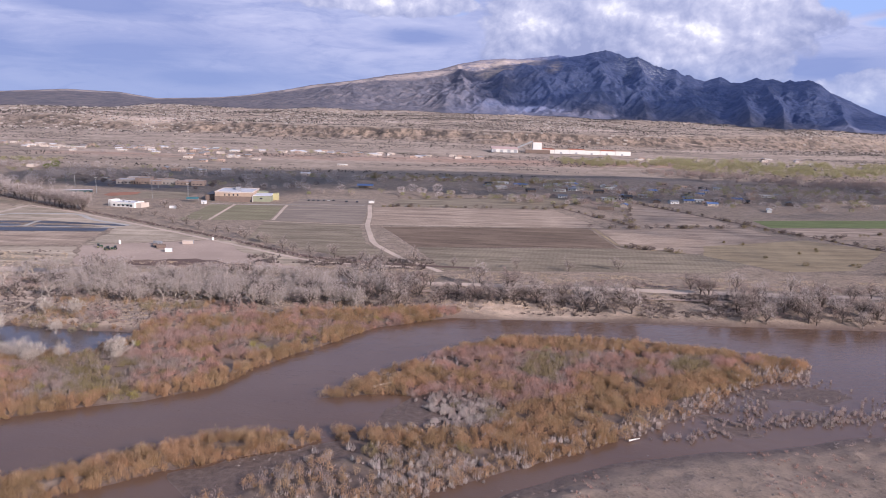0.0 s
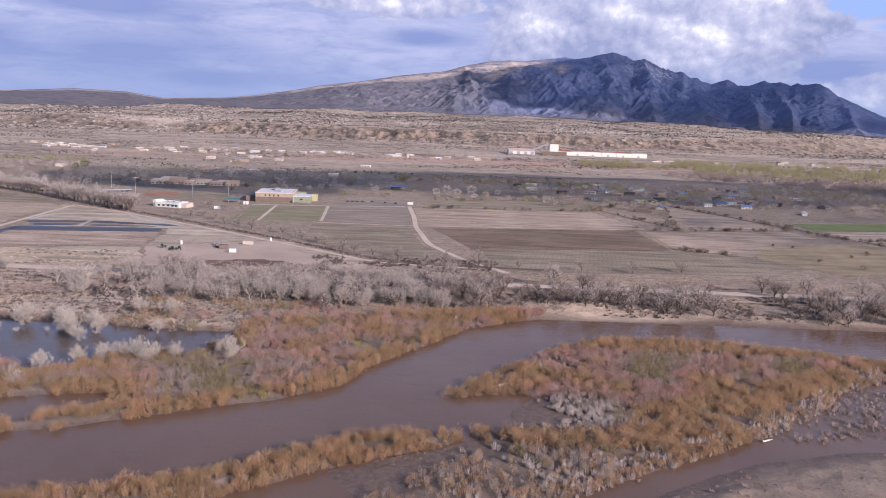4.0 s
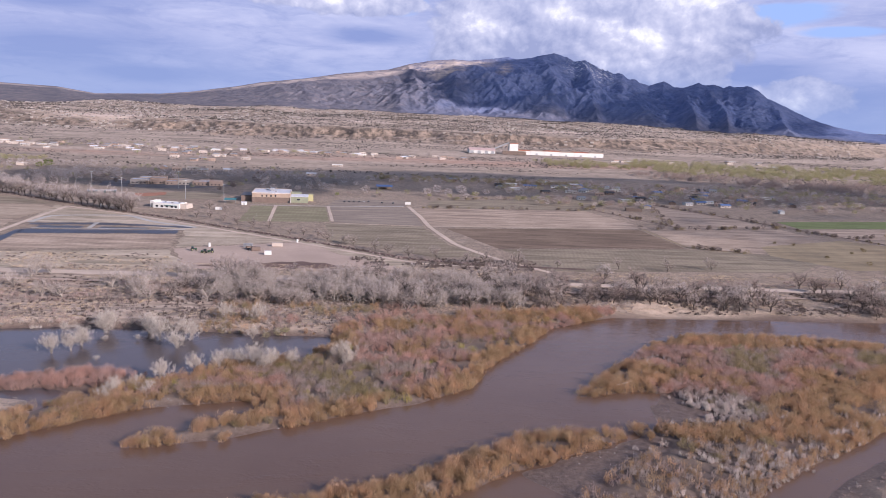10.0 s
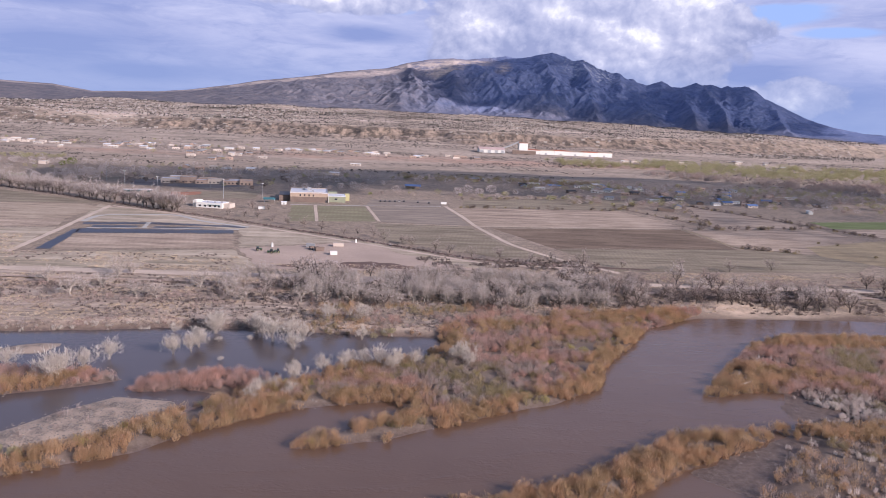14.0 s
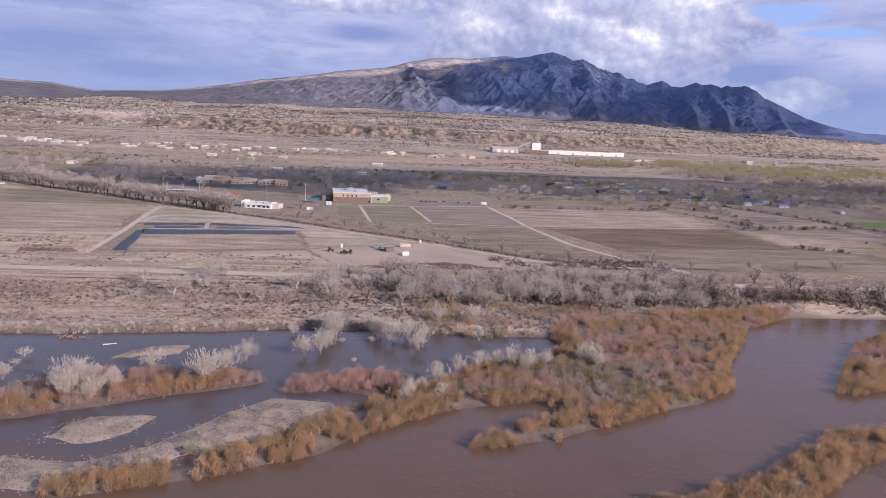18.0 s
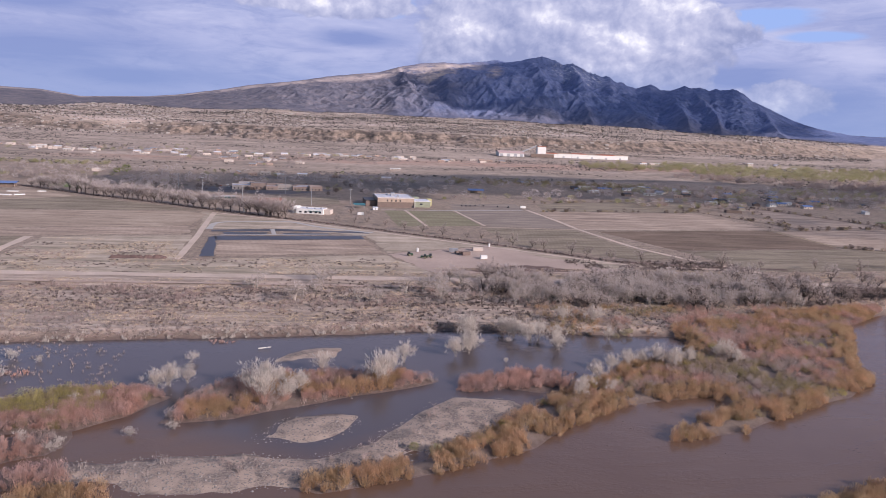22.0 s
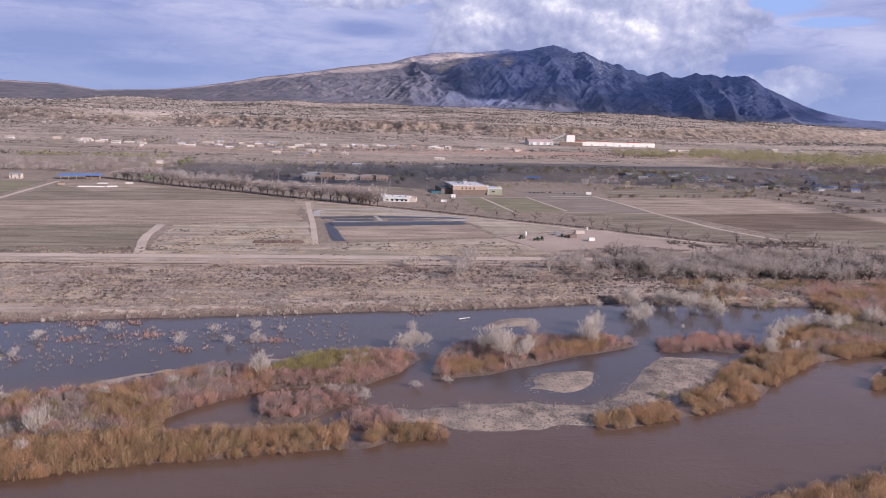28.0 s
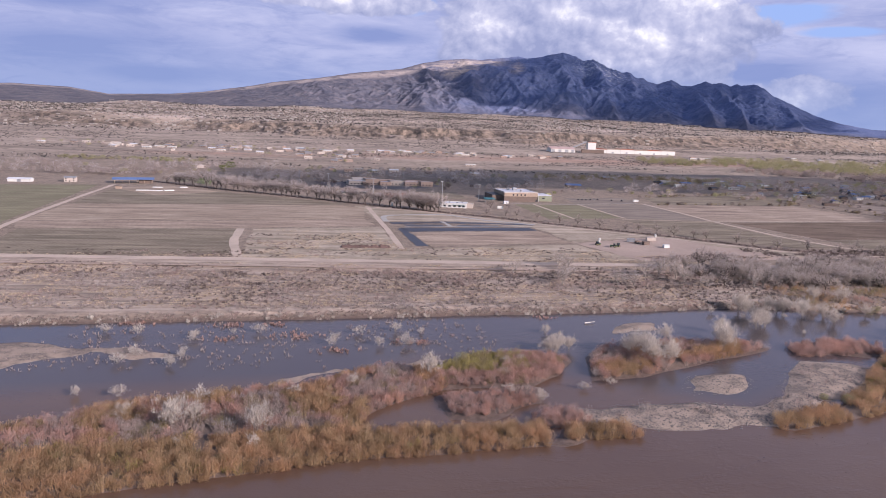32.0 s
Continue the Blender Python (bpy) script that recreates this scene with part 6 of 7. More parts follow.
def make_gym():
    g = thing("gymnasium", "large tan and brown block gymnasium with a white flat roof", "gymnasium", m=pose(-223, 772, FLOOR, 0, 0, 4))
    part("lower_wall", boxes((-19.5, 19.5, 0, 44, 0, 5.6)), BROWN_WALL, g, "dark brown block base")
    part("upper_wall", boxes((-19.3, 19.3, 0.2, 43.8, 5.6, 9.6)), TAN_WALL, g, "tan block upper wall")
    part("roof", boxes((-19.6, 19.6, -0.1, 44.1, 9.6, 9.9)), ROOF_WHITE, g, "white membrane roof")
    part("parapet", boxes((-19.6, 19.6, -0.1, 0.3, 9.9, 10.5), (-19.6, 19.6, 43.7, 44.1, 9.9, 10.5), (-19.6, -19.2, 0.3, 43.7, 9.9, 10.5), (19.2, 19.6, 0.3, 43.7, 9.9, 10.5)), PALE_ADOBE, g, "pale parapet rim")
    for x in (-9, -4.5, 0, 4.5):
        window(g, x, 0.2, 6.2, 1.4, 2.0)
    for x, y, s in ((0, 26, 2.2), (-6, 32, 1.3), (4, 14, 1.0)):
        part("roof_unit", boxes((x - s, x + s, y - s, y + s, 9.9, 9.9 + 1.5 * s), bevel=0.1), GREY_METAL, g, "grey rooftop air unit")
    wing = part("side_wing", boxes((19.5, 38, 5, 30, 0, 6.2)), SAGE_WALL, g, "sage green side wing")
    part("wing_roof", boxes((19.6, 38.2, 4.8, 30.2, 6.2, 6.6)), ROOF_WHITE, wing, "white wing roof")
    part("wing_block", boxes((19.6, 30, 30.2, 42, 0, 8.2)), SAGE_WALL, g, "pale green block")
    part("yellow_block", boxes((38, 43, 22, 32, 0, 7.2)), YELLOW_WALL, g, "yellow entrance block")
    window(g, 28, 5, 2.6, 3.0, 1.6)
    part("door", boxes((17.0, 19.0, -0.12, 0.0, 0, 2.4)), DARK_METAL, g, "dark service door")
    part("column", boxes((19.8, 20.6, -1.2, -0.4, 0, 6.4)), CONCRETE, g, "pale corner column")
    left = part("left_wing", boxes((-31, -19.5, 8, 40, 0, 6.0)), BROWN_WALL, g, "low dark brown wing")
    part("wing_roof", boxes((-31.2, -19.6, 7.8, 40.2, 6.0, 6.4)), DARK_METAL, left, "dark wing roof")
    s = thing("shade_canopy", "teal playground shade canopy on steel posts", "canopy", m=pose(-262, 760, FLOOR, 0, 0, 6))
    for x, y in ((-5, -4), (5, -4), (-5, 4), (5, 4)):
        part("post", cylinder(0.12, 3.6, 8, m=pose(x, y, 0)), GREY_METAL, s)
    part("roof", gable(11, 9, 3.6, 5.0), TEAL, s, "teal canopy cloth")
    s = thing("shed", "small white equipment shed beside the lawn", "shed", m=pose(-246, 747, FLOOR, 0, 0, 5))
    part("wall", gable_wall(5, 3.6, 2.6, 3.3), WHITE, s)
    part("roof", gable(5, 3.6, 2.6, 3.3, 0.25, 0.15), ROOF_WHITE, s)
    part("door", boxes((-0.6, 0.6, -1.86, -1.8, 0, 2.0)), GREY_METAL, s)


def make_clinic():
    g = thing("clinic_building", "low white stucco building with stepped flat roofs", "building", m=pose(-305, 709, FLOOR, 0, 0, -14))
    a = part("front_block", parapet(-16, 10, -9, 7, 0, 4.2), WHITE, g, "white stucco block")
    part("roof", boxes((-15.6, 9.6, -8.6, 6.6, 4.2, 4.28)), ROOF_WHITE, a, "white roof")
    part("left_block", parapet(-20, -16, -7, 5, 0, 5.4), WHITE, g, "white end block")
    part("right_block", parapet(10, 16, -6, 6, 0, 3.6), PALE_ADOBE, g, "pale end block")
    for x in (-12, -7, -2, 3, 7):
        window(g, x, -9, 1.0, 2.4, 1.6)
    for x, y in ((-8, 0), (0, -2), (5, 2)):
        part("roof_unit", boxes((x - 0.8, x + 0.8, y - 0.8, y + 0.8, 4.28, 5.4), bevel=0.08), GREY_METAL, g, "grey roof unit")
    part("awning", boxes((-4, 8, -10.2, -9, 2.9, 3.1)), TEAL, g, "teal entrance awning")


def make_school():
    g = thing("school", "sprawling adobe school of many flat-roofed blocks", "school", m=pose(-364, 928, FLOOR, 0, 0, 8))
    rng = np.random.RandomState(3)
    blocks = [(-48, -26, -6, 14, 5.0), (-26, -8, -2, 18, 7.0), (-8, 6, -8, 6, 4.2), (6, 24, -4, 12, 5.2), (24, 44, -10, 4, 4.4), (44, 60, -14, 2, 5.4), (-40, -20, 14, 30, 6.2), (-6, 16, 12, 28, 4.6), (30, 52, 6, 20, 4.2)]
    for k, (x0, x1, y0, y1, h) in enumerate(blocks):
        b = part("block", parapet(x0 + 0.02 * k, x1 - 0.02 * k, y0, y1, 0, h), ADOBE if k % 3 else PALE_ADOBE, g)
        part("roof", boxes((x0 + 0.6, x1 - 0.6, y0 + 0.6, y1 - 0.6, h, h + 0.08)), PALE_ADOBE if k % 2 else ROOF_WHITE, b, "pale flat roof")
        for x in np.arange(x0 + 3, x1 - 2, 4.5):
            window(g, float(x), y0, 1.0, 1.8, 1.5)
    for k in range(5):
        part("arch_pier", boxes((-30 + 3 * k, -29 + 3 * k, -9, -6, 0, 3.6)), ADOBE, g)
    part("porch_roof", boxes((-31, -16, -9.3, -5.9, 3.6, 4.2)), ADOBE, g, "adobe porch roof")


def house_kind(kind, w, d, h, wall, roof, pitched):
    g = thing("house", kind, "house", "houses of the valley")
    if pitched:
        part("wall", gable_wall(w, d, h, h + d * 0.2), wall, g)
        part("roof", gable(w, d, h, h + d * 0.2), roof, g)
    else:
        part("wall", parapet(-w / 2, w / 2, -d / 2, d / 2, 0, h, 0.35, 0.4), wall, g)
        part("roof", boxes((-w / 2 + 0.5, w / 2 - 0.5, -d / 2 + 0.5, d / 2 - 0.5, h, h + 0.06)), roof, g)
    for x in (-w * 0.3, w * 0.28):
        window(g, x, -d / 2, 1.0, 1.6, 1.3)
    part("door", boxes((-0.5, 0.5, -d / 2 - 0.06, -d / 2, 0, 2.05)), DARK_METAL, g)
    if not pitched:
        part("chimney", boxes((w * 0.2, w * 0.2 + 0.8, 0, 0.8, h, h + 1.4)), wall, g)
    return g


def place_all(kinds, spots, rng, first=None):
    used = set()
    for x, y, a in spots:
        k = rng.randint(len(kinds))
        m = pose(x, y, floor_at(x, y) - 0.05, 0, 0, a)
        if k not in used:
            used.add(k)
            kinds[k].matrix_basis = m
        else:
            copy_thing(kinds[k], m)
    for k in range(len(kinds)):
        if k not in used:
            for o in (*kinds[k].children_recursive, kinds[k]):
                bpy.data.objects.remove(o)


def make_houses():
    rng = np.random.RandomState(5)
    kinds = [house_kind("pale tan stucco house with a flat roof", 15, 10, 3.6, PALE_ADOBE, ROOF_WHITE, False), house_kind("adobe house with a flat parapet roof", 13, 9, 3.8, ADOBE, PALE_ADOBE, False),
             house_kind("pale house with a low white gable roof", 14, 8, 3.0, PALE_ADOBE, ROOF_WHITE, True), house_kind("tan house with a low grey gable roof", 12, 8, 3.0, ADOBE, GREY_METAL, True),
             house_kind("long pale mobile home with a white roof", 18, 5, 3.0, PALE_ADOBE, WHITE, True)]
    spots = []
    for cx, cy, sx, sy, n in ((-900, 1600, 130, 40, 14), (-610, 1600, 90, 90, 20), (-470, 1480, 60, 80, 12), (-400, 1370, 80, 40, 7), (-210, 1630, 110, 18, 16), (-30, 1600, 60, 25, 9), (-1150, 1500, 120, 60, 8), (-330, 1610, 80, 12, 14), (-760, 1560, 90, 25, 12), (-330, 1130, 90, 20, 7), (30, 1130, 110, 25, 7),
                              (520, 1720, 60, 20, 7), (800, 1800, 120, 30, 8)):
        for _ in range(n):
            spots.append((cx + rng.normal(0, sx), cy + rng.normal(0, sy), rng.choice([0, 0, 8, -10, 90])))
    place_all(kinds, spots, rng)
    village = [house_kind("small village house with a blue metal roof", 13, 8, 3.0, PALE_ADOBE, BLUE_METAL, True), house_kind("small adobe village house with a flat roof", 12, 9, 3.4, ADOBE, PALE_ADOBE, False),
               house_kind("small white village house with a grey roof", 11, 7, 3.0, WHITE, GREY_METAL, True), house_kind("brown village house with a dark roof", 12, 8, 3.0, BROWN_WALL, DARK_METAL, True),
               house_kind("white mobile home in the village", 16, 5, 3.0, WHITE, WHITE, True)]
    spots = [(x + rng.normal(0, 3), y + rng.normal(0, 3), rng.choice([0, 15, -20, 70])) for x, y in
             ((149, 1066), (169, 1043), (173, 1013), (192, 1031), (208, 1053), (240, 1078), (225, 1020), (254, 992), (232, 938), (256, 954), (276, 984), (291, 1020), (317, 1069), (343, 1136), (359, 1104), (387, 1082),
              (371, 1044), (342, 1006), (323, 969), (342, 919), (359, 953), (407, 971), (388, 997), (377, 921), (208, 839), (283, 888), (306, 906), (323, 881), (115, 1045), (81, 1029), (431, 1020), (371, 835))]
    spots += [(rng.uniform(60, 470), rng.uniform(890, 1090), rng.choice([0, 15, -20, 70])) for _ in range(34)]
    place_all(village, spots, rng)
    # the town on the mesa: houses of a few points' breadth
    x, y = rng.uniform(-1900, 2100, 7000), rng.uniform(2150, 3900, 7000)
    keep = (np.abs((x + 200) / y) < 0.72) & (fractal(x, y, 260, 3, 96) > 0.47)
    x, y = x[keep][:2000], y[keep][:2000]
    z = land_height(x, y)[0]
    verts, faces = [], []
    for X, Y, Z in zip(x, y, z):
        w, d, h = rng.uniform(5, 11), rng.uniform(4, 8), rng.uniform(2.4, 4.0)
        b = len(verts)
        verts += [(X + sx * w / 2, Y + sy * d / 2, Z + t) for t in (-1.0, h) for sx, sy in ((-1, -1), (1, -1), (1, 1), (-1, 1))]
        faces += [(b, b + 1, b + 5, b + 4), (b + 1, b + 2, b + 6, b + 5), (b + 2, b + 3, b + 7, b + 6), (b + 3, b, b + 4, b + 7), (b + 4, b + 5, b + 6, b + 7)]
    me = mesh_of("far_town", verts, faces, TOWN)
    tagged(new("far_town", me), "far pale houses dotted over the mesa", "houses", kind="stuff")


def make_mill():
    y = 1835
    z = floor_at(200, y) - 0.5
    g = thing("mill_shed", "large white gabled mill shed with a conveyor tower", "mill", m=pose(148, y, z))
    part("wall", gable_wall(64, 40, 9, 14), WHITE, g)
    part("roof", gable(64, 40, 9, 14, 1.2, 0.6), ROOF_PINK, g, "faded red roof")
    for x in (-26, -8, 10, 26):
        part("door", boxes((x - 4, x + 4, -20.3, -20.0, 0, 7)), GREY_METAL, g, "grey rolling door")
    m = Matrix.Translation((31, 0, 12)) @ Matrix.Rotation(radians(-24), 4, "Y")
    bm = boxes((0, 42, -1.5, 1.5, -1.5, 1.5))
    bm.transform(m)
    part("conveyor", bm, GREY_METAL, g, "slanting conveyor")
    t = part("tower", boxes((70, 92, -8, 8, 0, 27)), WHITE, g, "square white tower")
    part("tower_cap", boxes((69.5, 92.5, -8.5, 8.5, 27, 28)), RED_BAND, t, "rust-red cap")
    part("tower_base", boxes((52, 112, -14, -8.2, 0, 9)), BROWN_WALL, g, "dark lean-to")
    g = thing("warehouse", "long low white warehouse with a rust-red roof edge", "warehouse", m=pose(345, y + 20, z))
    for k in range(6):
        x0 = -110 + 38 * k
        b = part("bay", boxes((x0 + 0.2, x0 + 37.6, -20 - 0.15 * k, 20, 0, 10.0 + 0.5 * (k % 3))), WHITE, g)
        part("roof_edge", boxes((x0, x0 + 37.8, -20.6 - 0.15 * k, 20.4, 10.0 + 0.5 * (k % 3), 11.6 + 0.5 * (k % 3))), RED_BAND if k % 2 == 0 else TAN_WALL, b, "rust-red roof edge")
        part("dock_door", boxes((x0 + 14, x0 + 19, -20.4 - 0.15 * k, -20.2 - 0.15 * k, 0, 5)), GREY_METAL, b, "grey dock door")


def make_pole(x, y, h):
    g = thing("light_pole", "tall grey sports field light pole", "light pole", "field light poles", m=pose(x, y, FLOOR))
    part("pole", cylinder(0.28, h, 8, 0.16), GREY_METAL, g)
    part("crossbar", boxes((-1.6, 1.6, -0.1, 0.1, h - 0.5, h - 0.3)), GREY_METAL, g)
    for k in range(4):
        part("lamp", boxes((-1.5 + 0.85 * k, -1.0 + 0.85 * k, -0.45, -0.1, h - 0.6, h - 0.1), bevel=0.05), WHITE, g, "unlit floodlight")


def make_sheds():
    s = thing("open_shed", "open shed with a blue metal roof on posts", "shed", m=pose(-103, 958, FLOOR))
    part("roof", gable(20, 12, 4.2, 6.0), BLUE_METAL, s, "blue metal roof")
    for x in (-9, -3, 3, 9):
        for y in (-5, 5):
            part("post", boxes((x - 0.15, x + 0.15, y - 0.15, y + 0.15, 0, 4.1)), GREY_METAL, s)
    part("back_wall", boxes((-9.4, 9.4, 5.2, 5.4, 0, 4.0)), TAN_WALL, s)
    s = thing("pavilion", "long open pavilion with a blue-grey metal roof", "pavilion", m=pose(-659, 873, FLOOR, 0, 0, 12))
    part("roof", gable(44, 16, 4.6, 6.4), BLUE_METAL, s, "blue-grey metal roof")
    for x in range(-20, 21, 8):
        for y in (-7, 7):
            part("post", boxes((x - 0.2, x + 0.2, y - 0.2, y + 0.2, 0, 4.5)), TAN_WALL, s)
    part("store_room", boxes((6, 20, -5, 6.5, 0, 4.2)), BROWN_WALL, s, "dark store room")
    s = thing("farm_house", "white two-storey farm house beside bare trees", "house", m=pose(-726, 868, FLOOR, 0, 0, 5))
    part("wall", gable_wall(12, 8, 5.0, 6.4), PALE_ADOBE, s)
    part("roof", gable(12, 8, 5.0, 6.4), GREY_METAL, s)
    for x in (-4, 4):
        for z in (0.9, 3.2):
            window(s, x, -4.0, z, 1.4, 1.3)
    part("door", boxes((-0.5, 0.5, -4.56, -4.5, 0, 2.05)), DARK_METAL, s)
    s = thing("barn", "long low white barn beside a grove", "barn", m=pose(-775, 857, FLOOR))
    part("wall", gable_wall(24, 9, 3.2, 4.6), WHITE, s)
    part("roof", gable(24, 9, 3.2, 4.6), ROOF_WHITE, s)
    part("door", boxes((-2, 2, -4.56, -4.5, 0, 2.8)), GREY_METAL, s)
    s = thing("adobe_ruin", "roofless brown adobe ruin in the fields", "ruin", m=pose(180, 808, FLOOR, 0, 0, -12))
    part("wall", boxes((-9, 9, -4, -3.5, 0, 3.4), (-9, 9, 3.5, 4, 0, 2.8), (-9, -8.5, -3.5, 3.5, 0, 3.2), (8.5, 9, -3.5, 3.5, 0, 2.4)), BROWN_WALL, s)
    s = thing("dugout", "low white dugout beside the ball field", "dugout", m=pose(-406, 810, FLOOR, 0, 0, 20))
    part("wall", boxes((-14, 14, 2.4, 2.7, 0, 2.8), (-14, -13.7, -2.4, 2.4, 0, 2.8), (13.7, 14, -2.4, 2.4, 0, 2.8)), TEAL, s)
    part("roof", boxes((-14.5, 14.5, -3, 3.1, 2.8, 3.1)), ROOF_WHITE, s)
    s = thing("yard_hut", "small tan hut on a bare yard", "hut", m=pose(-657, 806, FLOOR))
    part("wall", boxes((-3, 3, -2, 2, 0, 2.6)), TAN_WALL, s)
    part("roof", boxes((-3.3, 3.3, -2.3, 2.3, 2.6, 2.85)), BROWN_WALL, s)


# ---------------------------------------------------------------- vehicles and yard things
def make_car(kind, material, m, group):
    g = thing("car", kind, "car", group, m)
    bm = boxes((-2.2, 2.2, -0.88, 0.88, 0.35, 0.95), bevel=0.12)
    part("body", bm, material, g)
    cab = boxes((-1.3, 1.1, -0.78, 0.78, 0.93, 1.5))
    for v in cab.verts:
        if v.co.z > 1.2:
            v.co.x *= 0.72
            v.co.y *= 0.86
    part("cabin", cab, GLASS, g, "dark glass cabin")
    for x in (-1.4, 1.4):
        for y in (-0.8, 0.8):
            w = part("wheel", cylinder(0.34, 0.22, 10, m=pose(x, y + (0.11 if y < 0 else 0.11), 0.34, 90)), RUBBER, g)
            part("rim", cylinder(0.18, 0.24, 8, m=pose(x, y + 0.12, 0.34, 90)), GREY_METAL, w)
    return g


def make_tractor(m, label):
    g = thing("tractor", label, "tractor", "farm tractors on the yard", m)
    part("hood", boxes((0.2, 2.4, -0.5, 0.5, 0.9, 1.8), bevel=0.1), DARK_GREEN, g)
    cab = part("cab", boxes((-1.2, 0.2, -0.8, 0.8, 1.0, 2.8), bevel=0.08), GLASS, g, "dark glass cab")
    part("cab_roof", boxes((-1.3, 0.3, -0.9, 0.9, 2.8, 2.95)), DARK_GREEN, cab)
    part("exhaust", cylinder(0.06, 1.2, 6, m=pose(1.2, 0.2, 1.8)), DARK_METAL, g)
    for x, y, r in ((-0.8, -1.0, 0.85), (-0.8, 0.7, 0.85), (1.8, -0.85, 0.5), (1.8, 0.6, 0.5)):
        w = part("wheel", cylinder(r, 0.4, 14, m=pose(x, y + 0.4, r, 90)), RUBBER, g)
        part("rim", cylinder(r * 0.5, 0.44, 10, m=pose(x, y + 0.42, r, 90)), YELLOW_WALL, w, "yellow rim")
    return g


def make_yard():
    for x, y, a, l, wd, mat_, label in ((-185, 485, 8, 4.6, 2.3, WHITE, "white shipping container on the dirt yard"), (-183, 517, 4, 7.5, 2.4, PALE_ADOBE, "long white trailer box on the dirt yard"),
                                        (-195, 498, 20, 6.1, 2.4, BROWN_WALL, "brown shipping container on the dirt yard"), (-202, 510, -10, 6.1, 2.4, GREY_METAL, "grey shipping container on the dirt yard"),
                                        (-262, 703, 5, 6.1, 2.4, WHITE, "white storage container near the lawn"), (-79, 796, 0, 6.1, 2.4, WHITE, "white storage container at the car park")):
        g = thing("container", label, "container", "containers on the yards", pose(x, y, FLOOR + 0.05, 0, 0, a))
        part("body", boxes((-l / 2, l / 2, -wd / 2, wd / 2, 0.1, 2.6), bevel=0.04), mat_, g)
        part("door", boxes((l / 2 + 0.003, l / 2 + 0.06, -wd / 2 + 0.1, wd / 2 - 0.1, 0.2, 2.5)), GREY_METAL, g)
        for k in range(int(l / 0.6)):
            part("rib", boxes((-l / 2 + 0.3 + 0.6 * k, -l / 2 + 0.5 + 0.6 * k, -wd / 2 - 0.05, -wd / 2 - 0.003, 0.2, 2.5)), mat_, g)
        for sx in (-1, 1):
            part("skid", boxes((sx * l * 0.3 - 0.2, sx * l * 0.3 + 0.2, -wd / 2 + 0.1, wd / 2 - 0.1, 0, 0.1)), DARK_METAL, g)
    make_tractor(pose(-235, 492, FLOOR + 0.05, 0, 0, 20), "dark green tractor parked on the dirt yard")
    make_tractor(pose(-226, 484, FLOOR + 0.05, 0, 0, 165), "dark green tractor with yellow rims on the dirt yard")
    make_tractor(pose(-222, 486, FLOOR + 0.05, 0, 0, 190), "dark tractor parked beside another")
    g = thing("flat_trailer", "low farm trailer loaded with dark machinery", "trailer", m=pose(-199, 503, FLOOR + 0.05, 0, 0, 30))
    part("deck", boxes((-4, 4, -1.2, 1.2, 0.8, 1.0)), DARK_METAL, g)
    part("load", boxes((-3.4, -0.4, -1, 1, 1.0, 2.3), (0.2, 3.2, -0.9, 0.8, 1.0, 1.9), bevel=0.15), BROWN_WALL, g, "dark rusty machinery")
    for x in (-2, 2):
        for y in (-1.3, 1.0):
            part("wheel", cylinder(0.45, 0.3, 10, m=pose(x, y + 0.3, 0.45, 90)), RUBBER, g)
    for x, y, h, label in ((-171, 535, 2.2, "white water tank standing beside the ditch"), (-371, 706, 3.2, "white water tank under the tree row"), (-228, 508, 2.6, "small white tank on the yard")):
        g = thing("water_tank", label, "tank", m=pose(x, y, FLOOR + 0.05))
        part("tank", cylinder(0.8, h, 16), WHITE, g)
        part("lid", cylinder(0.8, 0.4, 16, 0.2, pose(0, 0, h)), WHITE, g)
    rng = np.random.RandomState(9)
    paints = [("white car parked on asphalt", WHITE), ("dark car parked on asphalt", DARK_METAL), ("silver car parked on asphalt", GREY_METAL), ("rust-red car parked on asphalt", RED_BAND)]
    for x, y, k in ((-148, 799, 1), (-143, 800, 1), (-138, 801, 1), (-132, 803, 1), (-127, 804, 0), (-122, 806, 1), (-107, 800, 1), (-95, 799, 1)):
        make_car(*paints[k], pose(x, y, FLOOR + 0.05, 0, 0, 80 + rng.normal(0, 5)), "cars parked by the gymnasium")
    for k in range(16):
        make_car(*paints[[0, 2, 1, 0, 3][k % 5]], pose(-455 + 6 * k + rng.normal(0, 1), 962 - 2.6 * k + rng.choice([0, 22]), FLOOR + 0.06, 0, 0, 70 + rng.normal(0, 6)), "cars parked at the school")
    # a long heap of dark compost
    bm = bmesh.new()
    bmesh.ops.create_grid(bm, x_segments=60, y_segments=12, size=1)
    for v in bm.verts:
        e = max(0.0, 1 - v.co.y**2) * min(1, (1 - abs(v.co.x)) * 12)
        v.co = Vector((v.co.x * 17, v.co.y * 3.2, 1.9 * e * (0.7 + 0.6 * noise.noise(Vector((v.co.x * 9, v.co.y * 2, 0))))))
    g = tagged(new("compost_mound"), "long dark mound of compost on waste ground", "mound")
    g.matrix_basis = pose(-406, 471, FLOOR + 0.03, 0, 0, 1)
    part("mound", bm, DARK_DIRT, g)
    # white sheets and pipes lying on the red yard
    for k, (x, y, a, l) in enumerate(((-628, 790, 10, 14), (-615, 790, -8, 12), (-603, 795, 25, 10), (-621, 824, 0, 10), (-595, 831, 12, 8))):
        g = thing("pipe_stack", "stack of pale pipes lying on the yard", "pipes", "pipe stacks on the yard", pose(x, y, FLOOR + 0.12, 0, 0, a))
        for j in range(6):
            part("pipe", cylinder(0.45, l, 8, m=pose(-l / 2, (j - 2.5) * 0.9, 0.45, 0, 90, 0)), WHITE, g)
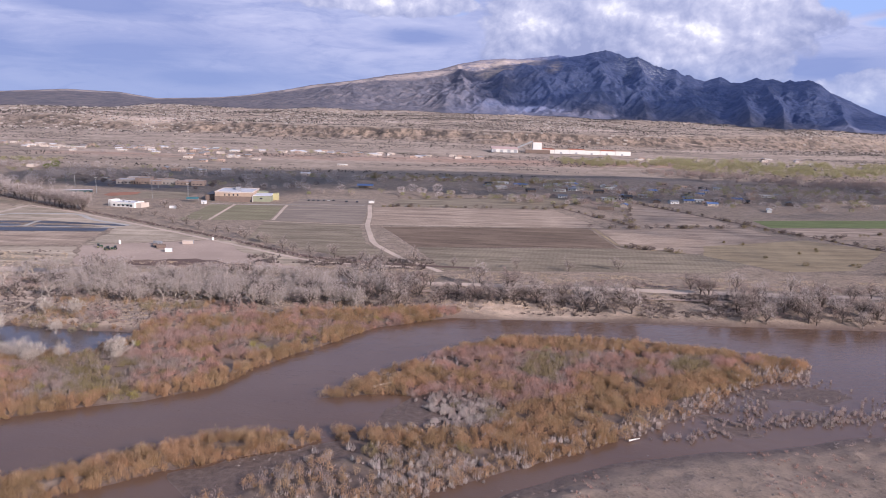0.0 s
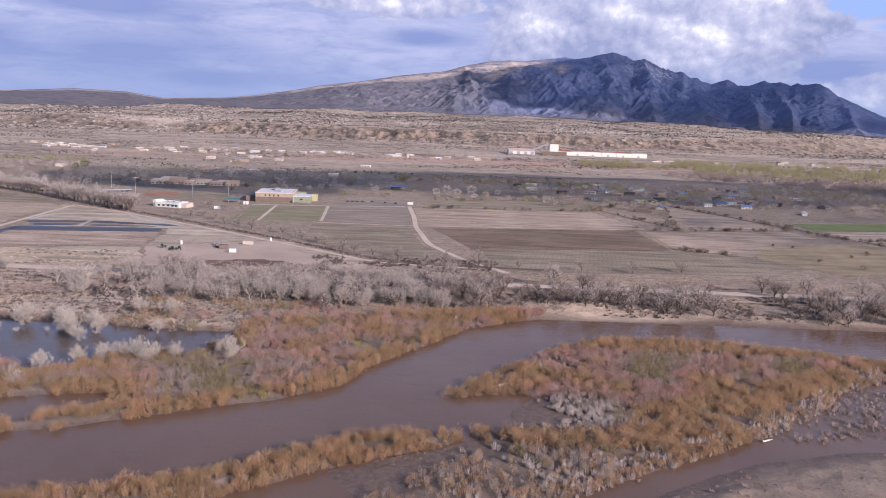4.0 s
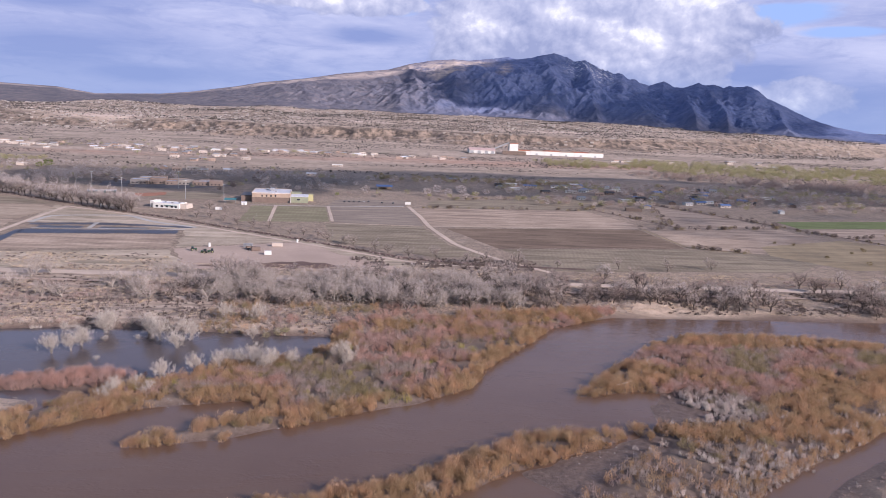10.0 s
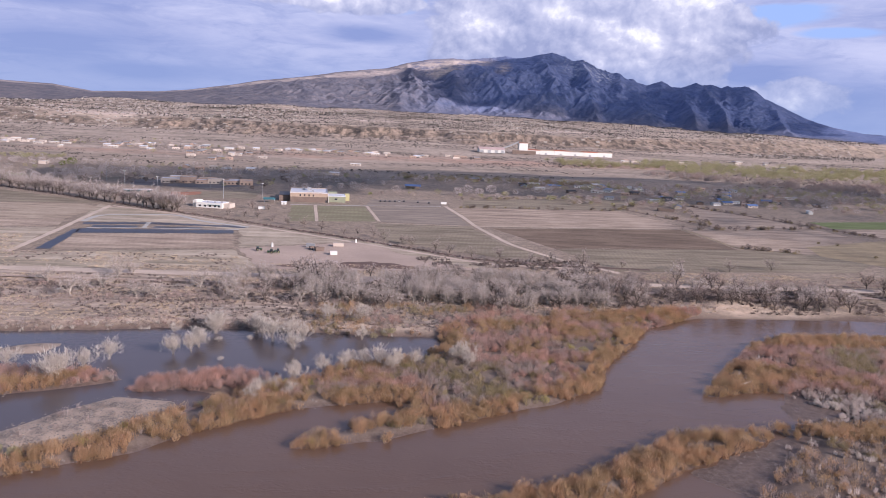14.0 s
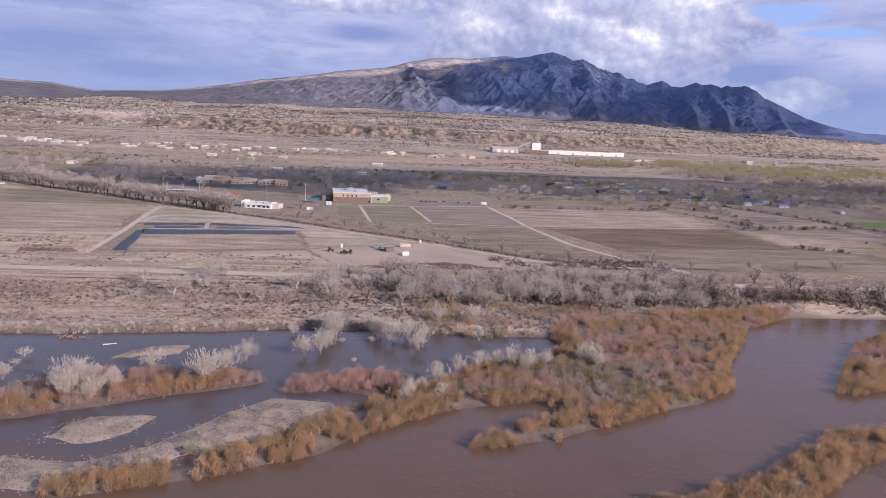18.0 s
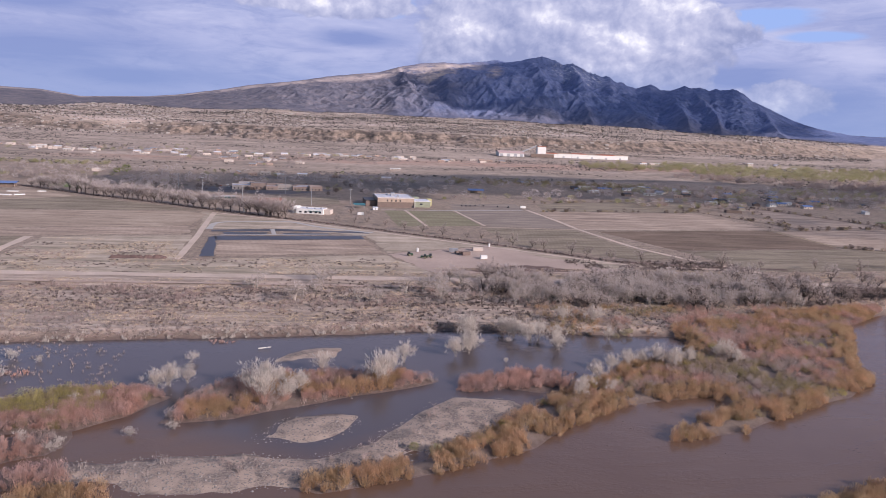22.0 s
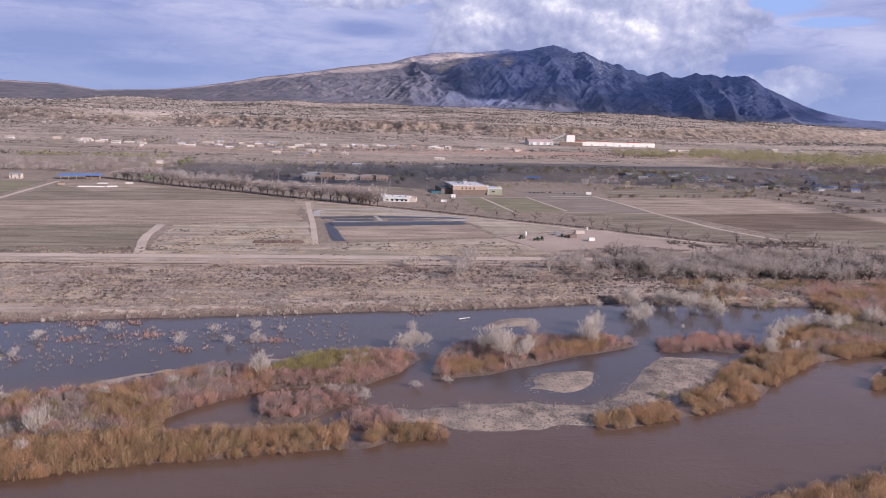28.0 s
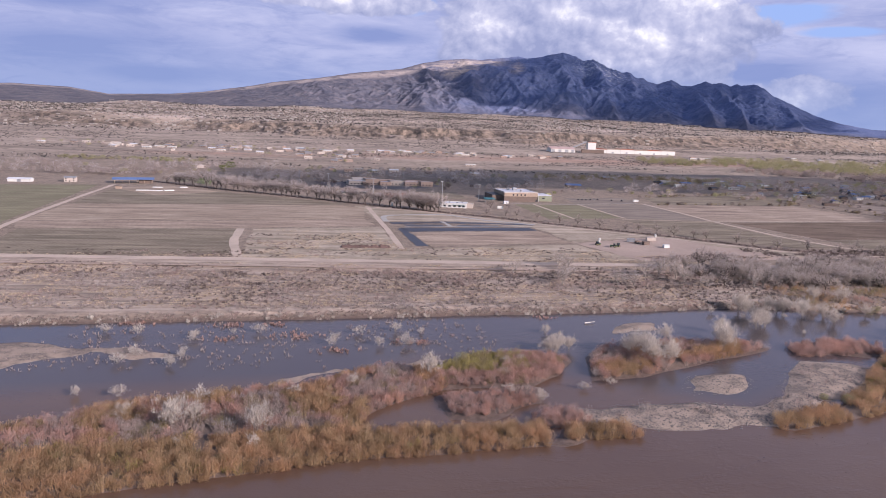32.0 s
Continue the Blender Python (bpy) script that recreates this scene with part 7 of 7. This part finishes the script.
    # driftwood in the shallows
    for x, y, a, l in ((-21, 250, 28, 9), (-312, 289, 10, 5), (60, 212, 20, 4)):
        g = thing("driftwood", "bleached driftwood log stranded at the water's edge", "log", "driftwood logs", pose(x, y, max(0.1, floor_at(x, y)), 0, 0, a))
        part("log", cylinder(0.32, l, 8, 0.16, pose(-l / 2, 0, 0.3, 0, 86, 0)), DEADWOOD, g)
        part("branch", cylinder(0.12, l * 0.3, 6, 0.05, pose(l * 0.1, 0, 0.4, 40, 50, 0)), DEADWOOD, g)


def make_stones():
    rng = np.random.RandomState(12)
    sets = []
    for poly, dens in ((GRAVEL_LONG, 1.3), (GRAVEL_MAIN, 0.8), (GRAVEL_SMALL, 1.0), (SAND_FAR, 0.05), (SAND_MID, 0.1)):
        sets.append(inside(poly, int(area(poly) * dens), rng, -4.0))
    for cx, cy, sx, sy, n in ((-159, 217, 12, 6, 260), (-167, 228, 10, 4, 200), (-300, 237, 20, 5, 200), (-54, 196, 14, 6, 300), (-325, 201, 14, 5, 160), (-427, 253, 40, 14, 260), (40, 150, 40, 12, 500), (90, 175, 30, 12, 400), (-240, 190, 25, 2.0, 350)):
        sets.append(np.array([cx, cy]) + rng.normal(0, 1, (n, 2)) * (sx, sy))
    p = np.concatenate(sets)
    z = land_height(p[:, 0], p[:, 1])[0]
    p, z = p[z > -0.35], z[z > -0.35]
    n = len(p)
    r = 0.13 + 0.36 * rng.rand(n) ** 3
    shape = np.array([(1, 0, 0), (0.3, 0.95, 0), (-0.8, 0.6, 0), (-0.8, -0.6, 0), (0.3, -0.95, 0), (0, 0, 0.75)])
    a = rng.rand(n) * 6.283
    c, s = np.cos(a)[:, None], np.sin(a)[:, None]
    x = (shape[:, 0] * c - shape[:, 1] * s) * r[:, None] * (0.8 + 0.5 * rng.rand(n, 6)) + p[:, :1]
    y = (shape[:, 0] * s + shape[:, 1] * c) * r[:, None] * (0.8 + 0.5 * rng.rand(n, 6)) + p[:, 1:]
    zz = shape[:, 2] * r[:, None] + np.maximum(z, -0.05)[:, None] - 0.02
    v = np.stack([x, y, zz], -1).reshape(-1, 3)
    f = (np.arange(n)[:, None, None] * 6 + np.array([(0, 1, 5), (1, 2, 5), (2, 3, 5), (3, 4, 5), (4, 0, 5)])).reshape(-1, 3)
    tagged(new("river_stones", mesh_of("river_stones", v, f, STONE)), "grey river stones scattered over gravel bars", "stones", kind="stuff")


def make_cloud(x, y, z, sx, sy, sz, seed, label, material):
    """A lumpy cumulus, high over the land."""
    bm = bmesh.new()
    bmesh.ops.create_icosphere(bm, subdivisions=5, radius=1)
    for v in bm.verts:
        d = v.co.normalized()
        far = 0.85 + 0.42 * noise.noise(d * 1.7 + Vector((seed * 7.3, 0, 0))) + 0.22 * noise.noise(d * 4.5 + Vector((0, seed * 3.1, 0))) + 0.10 * noise.noise(d * 11.0)
        v.co = Vector((d.x * sx, d.y * sy, max(d.z, -0.25) * sz)) * far
    me = bpy.data.meshes.new("cloud")
    bm.to_mesh(me)
    bm.free()
    me.materials.append(material)
    ob = tagged(new("cloud", me), label, "cloud")
    ob.location = (x, y, z)


def cloud_material(thin):
    """Thin cloud: a part of the light goes straight through each side."""
    n = Nodes("cloud_vapour")
    m = n.done(n.mix(n.noise(0.01, 4), (0.85, 0.85, 0.87), (0.92, 0.92, 0.93)), 1.0, spec=0.0)
    clear, both = n.add("BsdfTransparent"), n.add("MixShader")
    both.inputs[0].default_value = thin
    n.link(n.shader.outputs[0], both.inputs[1])
    n.link(clear.outputs[0], both.inputs[2])
    n.link(both.outputs[0], n.tree.nodes["Material Output"].inputs["Surface"])
    return m


CLOUD, THICK_CLOUD = cloud_material(0.60), cloud_material(0.48)
make_gym(), make_clinic(), make_school(), make_houses(), make_mill(), make_sheds(), make_yard(), make_stones()
for x, y, h in ((-472, 912, 18), (-385, 808, 18), (-345, 882, 20), (-311, 777, 20), (-271, 772, 18), (-436, 863, 18)):
    make_pole(x, y, h)


def over(x, y, z, far):
    """The place of a cloud whose shade falls at the given spot."""
    p = Vector((x, y, z)) + SUN_DIR * far
    return p.x, p.y, p.z


make_cloud(*over(960, 4130, 300, 2700), 760, 720, 150, 1, "broad grey cumulus drifting towards the mountain", THICK_CLOUD)
make_cloud(*over(1640, 3680, 180, 2700), 720, 700, 130, 4, "broad grey cumulus drifting towards the mountain", THICK_CLOUD)
make_cloud(*over(220, 1075, 5, 1250), 640, 190, 60, 2, "long grey cumulus drifting over the valley", CLOUD)
make_cloud(*over(-340, 975, 5, 1250), 230, 150, 40, 3, "small grey cumulus drifting over the valley", CLOUD)
# Extra cloud out of view, added only to darken the right-hand fields.
make_cloud(*over(470, 680, 3, 1250), 340, 210, 40, 5, "thin unseen cloud added to dim the fields", cloud_material(0.86))
